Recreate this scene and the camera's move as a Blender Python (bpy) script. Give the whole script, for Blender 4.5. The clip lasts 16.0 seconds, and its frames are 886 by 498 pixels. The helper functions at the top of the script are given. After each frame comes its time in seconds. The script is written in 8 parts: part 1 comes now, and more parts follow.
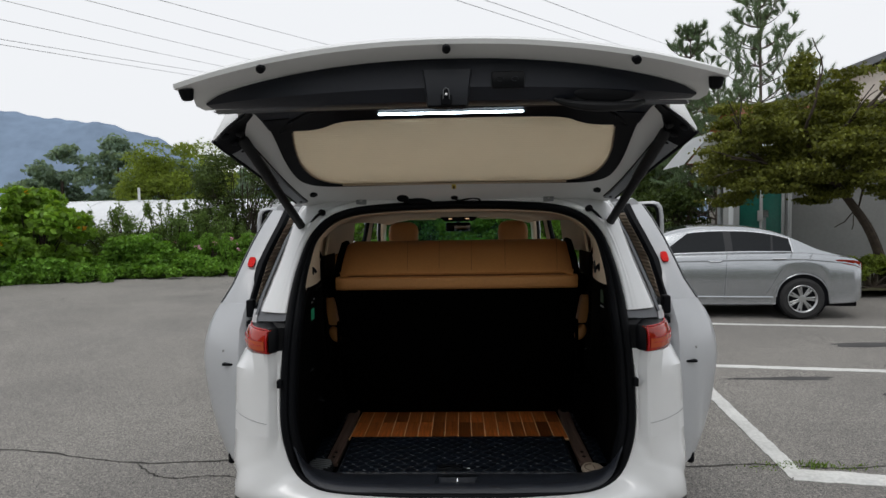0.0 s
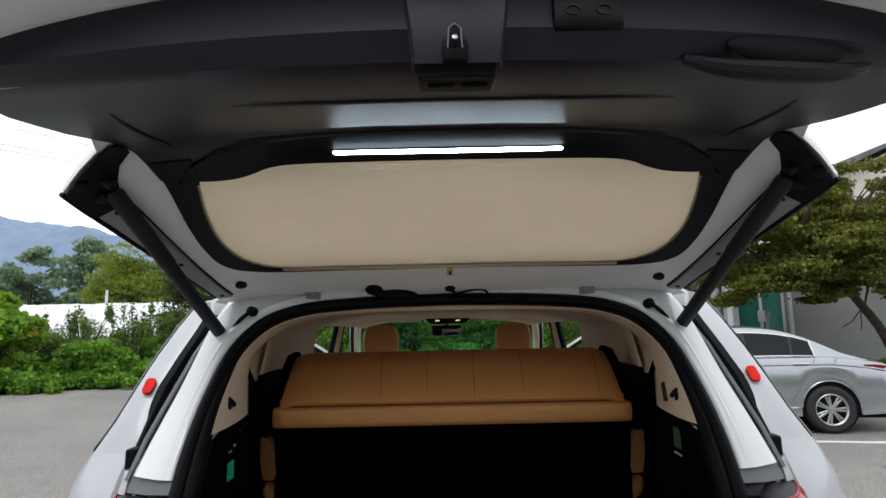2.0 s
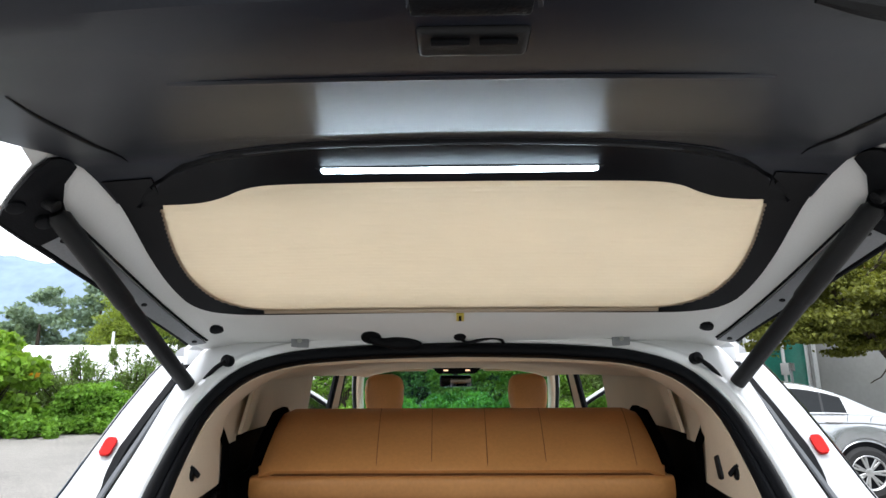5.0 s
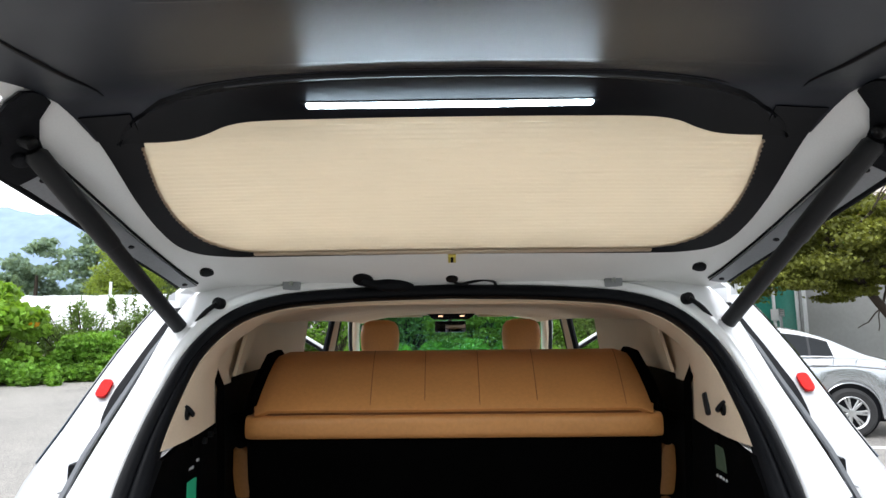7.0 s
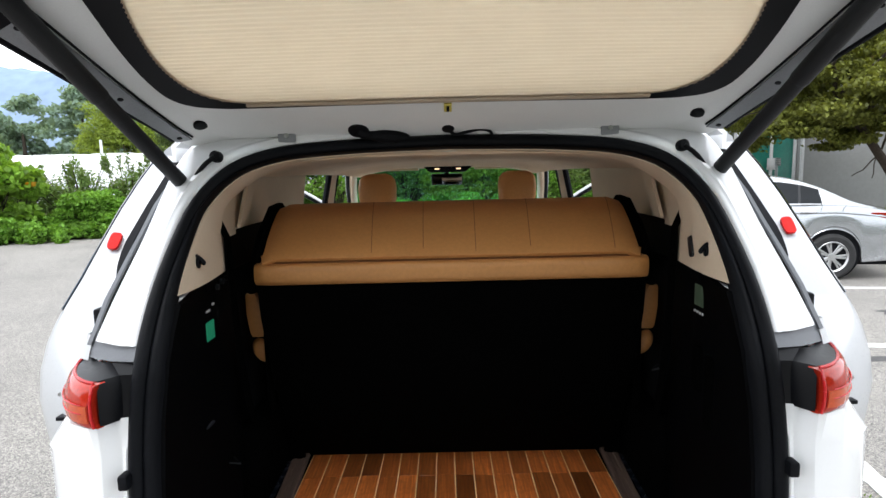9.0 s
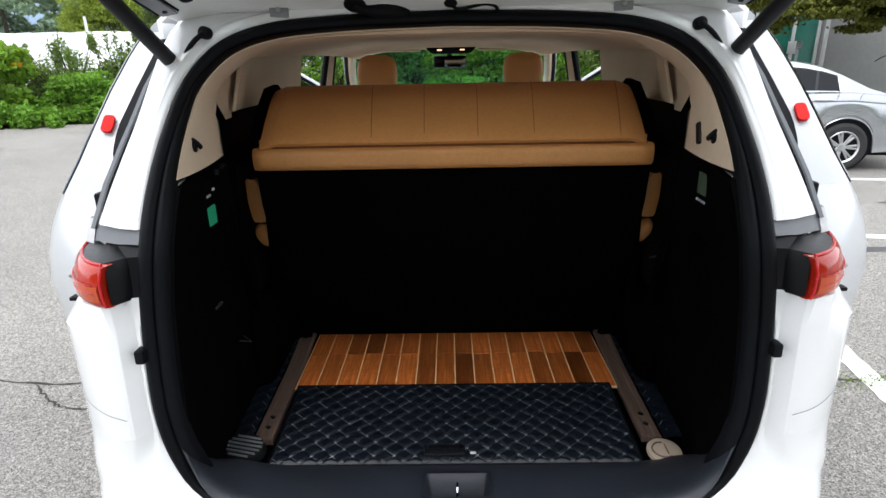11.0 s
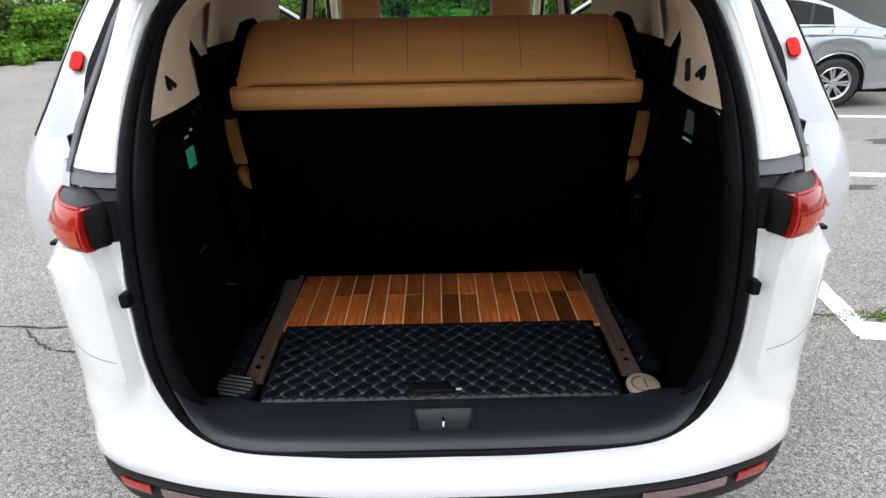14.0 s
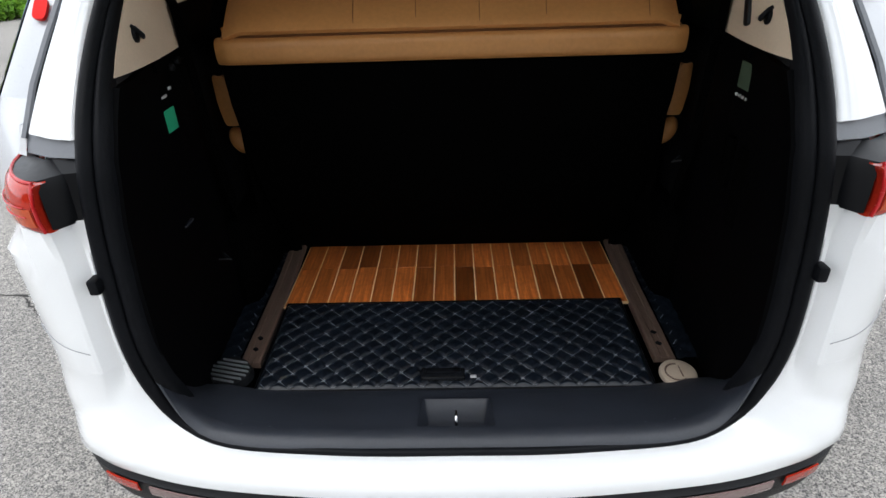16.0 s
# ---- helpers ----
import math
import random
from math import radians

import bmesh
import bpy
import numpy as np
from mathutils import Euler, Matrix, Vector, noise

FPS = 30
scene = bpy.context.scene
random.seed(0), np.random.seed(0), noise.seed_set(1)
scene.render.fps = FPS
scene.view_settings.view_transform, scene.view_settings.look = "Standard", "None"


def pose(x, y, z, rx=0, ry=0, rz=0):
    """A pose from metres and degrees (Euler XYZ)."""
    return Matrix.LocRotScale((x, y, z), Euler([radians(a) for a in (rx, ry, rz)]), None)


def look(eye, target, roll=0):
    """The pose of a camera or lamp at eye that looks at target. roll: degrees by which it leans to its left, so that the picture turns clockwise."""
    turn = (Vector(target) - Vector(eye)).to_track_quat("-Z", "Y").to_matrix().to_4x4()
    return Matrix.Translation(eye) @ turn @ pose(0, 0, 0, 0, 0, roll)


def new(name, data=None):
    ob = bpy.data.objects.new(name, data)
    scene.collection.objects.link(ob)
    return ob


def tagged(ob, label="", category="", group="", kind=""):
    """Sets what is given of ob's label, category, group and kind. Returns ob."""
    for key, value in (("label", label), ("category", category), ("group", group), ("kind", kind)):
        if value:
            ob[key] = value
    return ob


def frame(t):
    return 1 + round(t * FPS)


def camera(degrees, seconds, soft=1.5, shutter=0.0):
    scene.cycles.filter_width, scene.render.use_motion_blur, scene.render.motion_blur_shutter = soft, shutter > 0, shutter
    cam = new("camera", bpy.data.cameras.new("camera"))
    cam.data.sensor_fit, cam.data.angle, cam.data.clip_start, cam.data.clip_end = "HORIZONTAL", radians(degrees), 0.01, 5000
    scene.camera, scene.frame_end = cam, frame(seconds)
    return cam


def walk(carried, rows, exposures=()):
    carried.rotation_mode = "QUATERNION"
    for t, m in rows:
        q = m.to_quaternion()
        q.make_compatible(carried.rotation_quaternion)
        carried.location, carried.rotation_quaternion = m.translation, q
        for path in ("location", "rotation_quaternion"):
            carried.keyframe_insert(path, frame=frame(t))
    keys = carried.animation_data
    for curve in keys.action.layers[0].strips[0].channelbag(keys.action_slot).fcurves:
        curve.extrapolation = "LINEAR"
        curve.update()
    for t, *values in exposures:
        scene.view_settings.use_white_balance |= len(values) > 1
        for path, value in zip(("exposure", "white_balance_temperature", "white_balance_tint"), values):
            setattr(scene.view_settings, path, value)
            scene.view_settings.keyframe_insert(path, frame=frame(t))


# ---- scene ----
cam = camera(76.0, 16.0)
PATH = [
    (0, (0.032, -0.178, 1.601), (-0.034, 1.819, 1.504), -0.9),
    (0.3, (0.042, -0.03, 1.608), (-0.050, 1.968, 1.585), -0.4),
    (0.5, (0.049, 0.073, 1.613), (-0.069, 2.07, 1.6), 0.0),
    (1, (0.008, 0.311, 1.611), (-0.002, 2.308, 1.719), -0.6),
    (1.5, (-0.041, 0.512, 1.614), (-0.005, 2.505, 1.775), -0.9),
    (2, (-0.023, 0.696, 1.601), (-0.02, 2.679, 1.862), -1.2),
    (2.3, (0.003, 0.818, 1.614), (-0.040, 2.793, 1.968), -0.3),
    (2.5, (0.02, 0.882, 1.62), (-0.052, 2.848, 1.983), 0.3),
    (3, (0.004, 0.947, 1.623), (-0.022, 2.905, 2.031), -0.3),
    (3.5, (-0.016, 0.956, 1.625), (-0.039, 2.912, 2.042), -0.5),
    (4, (-0.023, 0.955, 1.624), (-0.062, 2.909, 2.051), -0.5),
    (4.2, (-0.025, 0.951, 1.625), (-0.057, 2.903, 2.059), -0.3),
    (6.5, (-0.008, 0.965, 1.61), (-0.033, 2.94, 1.927), -0.5),
    (7, (-0.01, 0.976, 1.604), (-0.028, 2.961, 1.849), -0.6),
    (7.5, (-0.005, 0.98, 1.599), (-0.026, 2.977, 1.705), -1.1),
    (8, (-0.008, 0.968, 1.599), (-0.035, 2.968, 1.579), -1.6),
    (8.5, (-0.012, 0.954, 1.6), (-0.023, 2.95, 1.476), -1.3),
    (9, (-0.01, 0.953, 1.593), (-0.025, 2.935, 1.328), -1.4),
    (9.5, (-0.009, 0.952, 1.593), (-0.037, 2.915, 1.213), -1.2),
    (10, (-0.009, 0.948, 1.59), (-0.03, 2.891, 1.113), -1.1),
    (10.2, (-0.009, 0.949, 1.585), (-0.035, 2.882, 1.075), -1.0),
    (12.3, (-0.001, 0.974, 1.585), (-0.034, 2.804, 0.78), -1.2),
    (12.5, (-0.001, 0.975, 1.586), (-0.024, 2.8, 0.769), -1.3),
    (13, (0.002, 0.976, 1.586), (-0.019, 2.79, 0.745), -1.1),
    (13.5, (0.003, 0.97, 1.585), (0.004, 2.781, 0.736), -1.1),
    (14, (0.003, 0.964, 1.585), (0.01, 2.779, 0.746), -1.1),
    (14.5, (0.014, 0.973, 1.581), (0.006, 2.779, 0.723), -1.4),
    (15, (0.028, 0.994, 1.574), (-0.023, 2.771, 0.657), -2.4),
    (15.3, (0.0225, 1.035, 1.565), (-0.027, 2.808, 0.655), -2.2),
    (15.5, (0.019, 1.061, 1.559), (-0.029, 2.833, 0.633), -2.1),
    (16, (0.01, 1.149, 1.548), (-0.039, 2.896, 0.575), -1.9),
]
EXPOSURES = [(0, -0.80, 6450, 10), (0.6, -0.80, 6450, 10), (1.5, -0.55, 6400, 10), (2.0, -0.25, 6300, 10), (2.5, 0.1, 6250, 10), (3.5, 0.62, 6250, 10), (7, 0.80, 6250, 10), (9, 0.68, 6250, 10), (12.5, 0.52, 6250, 10), (16, 0.38, 6200, 10)]
walk(cam, [(t, look(eye, target, roll)) for t, eye, target, roll in PATH], exposures=EXPOSURES)

# ---- world and sun ----
world = bpy.data.worlds.new("overcast_sky")
scene.world = world
world.use_nodes = True
wn, wl = world.node_tree.nodes, world.node_tree.links
sky = wn.new("ShaderNodeTexSky")
sky.sky_type, sky.sun_disc = "NISHITA", False
sky.sun_elevation, sky.sun_rotation = radians(58), radians(200)
sky.air_density, sky.dust_density, sky.ozone_density = 1.6, 6.0, 1.0
grey = wn.new("ShaderNodeHueSaturation")
grey.inputs["Saturation"].default_value = 0.16
grey.inputs["Value"].default_value = 1.0
wl.new(sky.outputs["Color"], grey.inputs["Color"])
cloud = wn.new("ShaderNodeMixRGB")
cloud.inputs[0].default_value, cloud.inputs[2].default_value = 0.88, (11.2, 11.4, 11.7, 1)
wl.new(grey.outputs["Color"], cloud.inputs[1])
wl.new(cloud.outputs["Color"], wn["Background"].inputs["Color"])
wn["Background"].inputs["Strength"].default_value = 0.15

sun = new("sun", bpy.data.lights.new("sun", "SUN"))
sun.data.energy, sun.data.angle, sun.data.color = 1.2, radians(30), (1.0, 0.97, 0.93)
sun.matrix_world = look((0, 0, 30), (0.18 * 30, 0.5 * 30, 0))


# ---- materials ----
def mat(name, col, rough=0.5, metal=0.0, var=0.12, scale=6.0, fine=60.0, bump=0.0, bscale=200.0, coat=0.0, tint=None, spec=0.5, rvar=0.08, island=0.0, obj=0.0):
    """A surface with colour variation at two scales, grain and fine relief."""
    m = bpy.data.materials.new(name)
    m.use_nodes = True
    nt = m.node_tree
    b = nt.nodes["Principled BSDF"]
    tc = nt.nodes.new("ShaderNodeTexCoord")
    def noise_at(s, detail=4.0):
        n = nt.nodes.new("ShaderNodeTexNoise")
        n.inputs["Scale"].default_value, n.inputs["Detail"].default_value = s, detail
        nt.links.new(tc.outputs["Object"], n.inputs["Vector"])
        return n
    big, small = noise_at(scale), noise_at(fine, 3.0)
    mix = nt.nodes.new("ShaderNodeMath")
    mix.operation = "MULTIPLY_ADD"
    nt.links.new(small.outputs["Fac"], mix.inputs[0])
    mix.inputs[1].default_value = 0.45
    half = nt.nodes.new("ShaderNodeMath")
    half.operation = "MULTIPLY"
    nt.links.new(big.outputs["Fac"], half.inputs[0])
    half.inputs[1].default_value = 0.55
    nt.links.new(half.outputs[0], mix.inputs[2])
    ramp = nt.nodes.new("ShaderNodeValToRGB")
    lo = [max(0.0, c * (1 - var * 1.6)) for c in col]
    hi = [min(1.0, c * (1 + var * 1.6)) for c in (tint or col)]
    ramp.color_ramp.elements[0].position, ramp.color_ramp.elements[1].position = 0.3, 0.7
    ramp.color_ramp.elements[0].color, ramp.color_ramp.elements[1].color = (*lo, 1), (*hi, 1)
    nt.links.new(mix.outputs[0], ramp.inputs["Fac"])
    out = ramp.outputs["Color"]
    if island or obj:
        g = nt.nodes.new("ShaderNodeNewGeometry" if island else "ShaderNodeObjectInfo")
        hs = nt.nodes.new("ShaderNodeHueSaturation")
        mr = nt.nodes.new("ShaderNodeMapRange")
        amount = island or obj
        mr.inputs["To Min"].default_value, mr.inputs["To Max"].default_value = 1 - amount, 1 + amount
        nt.links.new(g.outputs["Random Per Island" if island else "Random"], mr.inputs["Value"])
        nt.links.new(mr.outputs[0], hs.inputs["Value"])
        nt.links.new(out, hs.inputs["Color"])
        out = hs.outputs["Color"]
    nt.links.new(out, b.inputs["Base Color"])
    rr = nt.nodes.new("ShaderNodeMapRange")
    rr.inputs["To Min"].default_value, rr.inputs["To Max"].default_value = max(0.02, rough - rvar), min(1, rough + rvar)
    nt.links.new(small.outputs["Fac"], rr.inputs["Value"])
    nt.links.new(rr.outputs[0], b.inputs["Roughness"])
    b.inputs["Metallic"].default_value = metal
    b.inputs["Specular IOR Level"].default_value = spec
    b.inputs["Coat Weight"].default_value = coat
    b.inputs["Coat Roughness"].default_value = 0.04
    if bump:
        bn = noise_at(bscale, 2.0)
        bp = nt.nodes.new("ShaderNodeBump")
        bp.inputs["Strength"].default_value, bp.inputs["Distance"].default_value = bump, 0.004
        nt.links.new(bn.outputs["Fac"], bp.inputs["Height"])
        nt.links.new(bp.outputs["Normal"], b.inputs["Normal"])
    return m


def leaf_mat(name, col, var=0.5, back=0.35, mottle=0.35):
    """Foliage: hue and lightness vary leaf by leaf, with light through the blade."""
    m = mat(name, col, 0.55, 0, mottle, 1.2, 9.0, spec=0.3, island=var)
    b = m.node_tree.nodes["Principled BSDF"]
    t = m.node_tree.nodes.new("ShaderNodeBsdfTranslucent")
    t.inputs["Color"].default_value = (col[0] * 1.6, col[1] * 1.5, col[2] * 0.8, 1)
    mx = m.node_tree.nodes.new("ShaderNodeMixShader")
    mx.inputs[0].default_value = back
    m.node_tree.links.new(b.outputs[0], mx.inputs[1])
    m.node_tree.links.new(t.outputs[0], mx.inputs[2])
    m.node_tree.links.new(mx.outputs[0], m.node_tree.nodes["Material Output"].inputs["Surface"])
    return m


def glass_mat(name, col, rough=0.02, trans=1.0):
    m = bpy.data.materials.new(name)
    m.use_nodes = True
    b = m.node_tree.nodes["Principled BSDF"]
    b.inputs["Base Color"].default_value = (*col, 1)
    b.inputs["Roughness"].default_value = rough
    b.inputs["Transmission Weight"].default_value = trans
    b.inputs["IOR"].default_value = 1.05 if trans > 0.9 else 1.45
    return m


def glow_mat(name, col, power):
    m = bpy.data.materials.new(name)
    m.use_nodes = True
    b = m.node_tree.nodes["Principled BSDF"]
    b.inputs["Base Color"].default_value = (*col, 1)
    b.inputs["Emission Color"].default_value = (*col, 1)
    b.inputs["Emission Strength"].default_value = power
    return m


WHITE = mat("white_car_paint", (0.80, 0.81, 0.82), 0.22, 0, 0.015, 2, 400, 0.02, 900, coat=0.8, rvar=0.03)
WHITE_IN = mat("white_paint_unpolished", (0.74, 0.75, 0.75), 0.38, 0, 0.03, 3, 300, 0.03, 500, rvar=0.06)
# white car paint for the doors, with shade mixed into its colour
DOOR_SHADED = mat("shaded_white_door_paint", (0.47, 0.485, 0.508), 0.3, 0, 0.02, 2.5, 300, 0.02, 600, coat=0.4)
RUBBER = mat("black_rubber", (0.0045, 0.0050, 0.0065), 0.5, 0, 0.3, 5, 120, 0.15, 260, spec=0.10)
PLASTIC = mat("black_grained_plastic", (0.0055, 0.0060, 0.0075), 0.5, 0, 0.25, 4, 220, 0.25, 900, rvar=0.06, spec=0.3)
SILL_BLACK = mat("black_sill_plastic", (0.020, 0.0235, 0.032), 0.42, 0, 0.22, 5, 260, 0.2, 900)
TRIM_IN = mat("dark_grey_gate_trim", (0.0118, 0.0142, 0.0218), 0.37, 0, 0.16, 3.5, 240, 0.14, 1000, rvar=0.05, spec=0.30)
LATCH_GREY = mat("slate_grey_cover", (0.021, 0.0235, 0.030), 0.5, 0, 0.1, 4, 160, 0.12, 700, spec=0.4)
LIP_BLACK = mat("matt_black_window_border", (0.0024, 0.0028, 0.0044), 0.46, 0, 0.15, 4, 90, spec=0.18)
GLOSS_BLACK = mat("gloss_black", (0.008, 0.009, 0.011), 0.18, 0, 0.15, 4, 90)
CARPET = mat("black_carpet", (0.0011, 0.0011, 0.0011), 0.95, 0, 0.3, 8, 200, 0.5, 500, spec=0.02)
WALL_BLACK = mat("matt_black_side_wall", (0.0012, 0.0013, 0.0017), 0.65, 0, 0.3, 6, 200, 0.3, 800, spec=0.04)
GREY_TRIM = mat("grey_plastic_filler", (0.115, 0.122, 0.135), 0.45, 0, 0.1, 4, 160, 0.12, 700)
BEIGE = mat("beige_pillar_trim", (0.68, 0.55, 0.41), 0.62, 0, 0.05, 4, 200, 0.18, 900)
HEADLINER = mat("beige_headliner_cloth", (0.80, 0.64, 0.48), 0.9, 0, 0.06, 5, 350, 0.4, 1200, spec=0.15)
TAN = mat("tan_leather", (0.50, 0.222, 0.068), 0.44, 0, 0.06, 3, 90, 0.10, 800, tint=(0.53, 0.242, 0.076))
# seam colour, also used to paint the shade in the bench's fold
TAN_DARK = mat("tan_seam_and_fold_shade", (0.17, 0.068, 0.020), 0.7, 0, 0.1)
SHADE = leaf_mat("cream_pleated_shade", (0.64, 0.525, 0.405), 0.001, 0.5, 0.04)
SHADE.node_tree.nodes["Translucent BSDF"].inputs["Color"].default_value = (0.66, 0.555, 0.43, 1)
RED = mat("red_reflector", (0.72, 0.008, 0.006), 0.5, 0, 0.16, 60, 300, 0.5, 700, coat=0.0, spec=0.2)
LENS_RED = mat("red_lamp_lens", (0.36, 0.020, 0.008), 0.12, 0, 0.2, 14, 160, coat=0.4, spec=0.4)
LENS_ORANGE = mat("orange_lamp_band", (0.50, 0.066, 0.012), 0.16, 0, 0.15, 12, 160, coat=0.6)
LENS_EDGE = mat("bright_red_lens_edge", (0.46, 0.010, 0.012), 0.25, 0, 0.1, 12, 160)
HOUSING = mat("black_lamp_housing", (0.004, 0.0045, 0.006), 0.36, 0, 0.15, 4, 90, spec=0.2)
LENS_CLEAR = mat("pinkish_clear_lens", (0.20, 0.135, 0.13), 0.2, 0, 0.15, 20, 120, coat=0.8)
TINT_GLASS = glass_mat("grey_tinted_glass", (0.40, 0.43, 0.42))
SCREEN_GLASS = glass_mat("green_windscreen_glass", (0.36, 0.71, 0.72))
STRIP_GREY = mat("grey_painted_strip", (0.21, 0.22, 0.235), 0.45, 0.2, 0.1, 6, 200)
CHROME = mat("chrome", (0.72, 0.73, 0.75), 0.16, 1.0, 0.05, 6, 100)
STEEL = mat("brushed_steel", (0.45, 0.45, 0.46), 0.34, 1.0, 0.1, 6, 200)
TYRE = mat("tyre_rubber", (0.018, 0.018, 0.019), 0.8, 0, 0.25, 8, 90, 0.3, 200)
SILVER = mat("silver_car_paint", (0.40, 0.42, 0.44), 0.26, 0.75, 0.03, 3, 900, 0.02, 1200, coat=0.9, rvar=0.03)
ALLOY = mat("alloy_wheel", (0.55, 0.56, 0.57), 0.3, 0.9, 0.06, 6, 120)
DARK_GLASS = mat("dark_tinted_glass", (0.008, 0.010, 0.012), 0.06, 0, 0.2, 2, 30, rvar=0.02, spec=0.22)
GLASS = glass_mat("clear_car_glass", (0.86, 0.95, 0.92))
RAIL_BROWN = mat("brown_rail", (0.115, 0.075, 0.058), 0.5, 0, 0.12, 6, 160, 0.12, 500)
POD_BEIGE = mat("beige_plastic_pod", (0.43, 0.35, 0.27), 0.5, 0, 0.06, 6, 160, 0.1, 600)
QUILT = mat("black_quilted_leatherette", (0.0045, 0.0072, 0.0125), 0.34, 0, 0.2, 6, 180, 0.2, 700, spec=0.42)
STITCH = mat("grey_thread", (0.23, 0.25, 0.28), 0.8, 0, 0.1)
INLAY = mat("cream_inlay_strip", (0.93, 0.60, 0.32), 0.45, 0, 0.08, 5, 120)
LED = glow_mat("led_white", (0.72, 0.89, 1.0), 27.0)
MAP_LAMP = glow_mat("warm_map_lamp", (1.0, 0.62, 0.36), 0.9)
LCD_GREEN = glow_mat("green_lcd", (0.012, 0.16, 0.08), 0.35)
LCD_GREY = glow_mat("grey_green_lcd", (0.03, 0.045, 0.028), 0.25)
MARK = mat("pale_print", (0.55, 0.56, 0.57), 0.6, 0, 0.05)
YELLOW = mat("yellow_tag", (0.62, 0.50, 0.10), 0.6, 0, 0.08)
REDPAINT = mat("red_dot_mark", (0.55, 0.05, 0.04), 0.6, 0, 0.08)
INSIDE_DARK = mat("dark_cabin_plastic", (0.035, 0.035, 0.036), 0.6, 0, 0.2, 5, 120)


def wood_mat(name, col):
    m = mat(name, col, 0.34, 0, 0.16, 5, 60, 0.05, 300, coat=0.25, obj=0.65)
    nt = m.node_tree
    tc = [n for n in nt.nodes if n.bl_idname == "ShaderNodeTexCoord"][0]
    mp = nt.nodes.new("ShaderNodeMapping")
    mp.inputs["Scale"].default_value = (40, 2.2, 8)
    info = nt.nodes.new("ShaderNodeObjectInfo")
    nt.links.new(tc.outputs["Object"], mp.inputs["Vector"])
    nt.links.new(info.outputs["Random"], mp.inputs["Location"])
    n = nt.nodes.new("ShaderNodeTexNoise")
    n.inputs["Scale"].default_value, n.inputs["Detail"].default_value, n.inputs["Distortion"].default_value = 2.0, 6.0, 1.2
    nt.links.new(mp.outputs[0], n.inputs["Vector"])
    rp = nt.nodes.new("ShaderNodeValToRGB")
    rp.color_ramp.elements[0].position, rp.color_ramp.elements[1].position = 0.35, 0.72
    rp.color_ramp.elements[0].color, rp.color_ramp.elements[1].color = (0.45, 0.38, 0.32, 1), (1, 1, 1, 1)
    nt.links.new(n.outputs["Fac"], rp.inputs["Fac"])
    mul = nt.nodes.new("ShaderNodeMixRGB")
    mul.blend_type = "MULTIPLY"
    mul.inputs[0].default_value = 0.8
    b = nt.nodes["Principled BSDF"]
    old = b.inputs["Base Color"].links[0].from_socket
    nt.links.new(old, mul.inputs[1])
    nt.links.new(rp.outputs[0], mul.inputs[2])
    nt.links.new(mul.outputs[0], b.inputs["Base Color"])
    return m


WOOD = wood_mat("varnished_reddish_wood", (0.60, 0.172, 0.038))


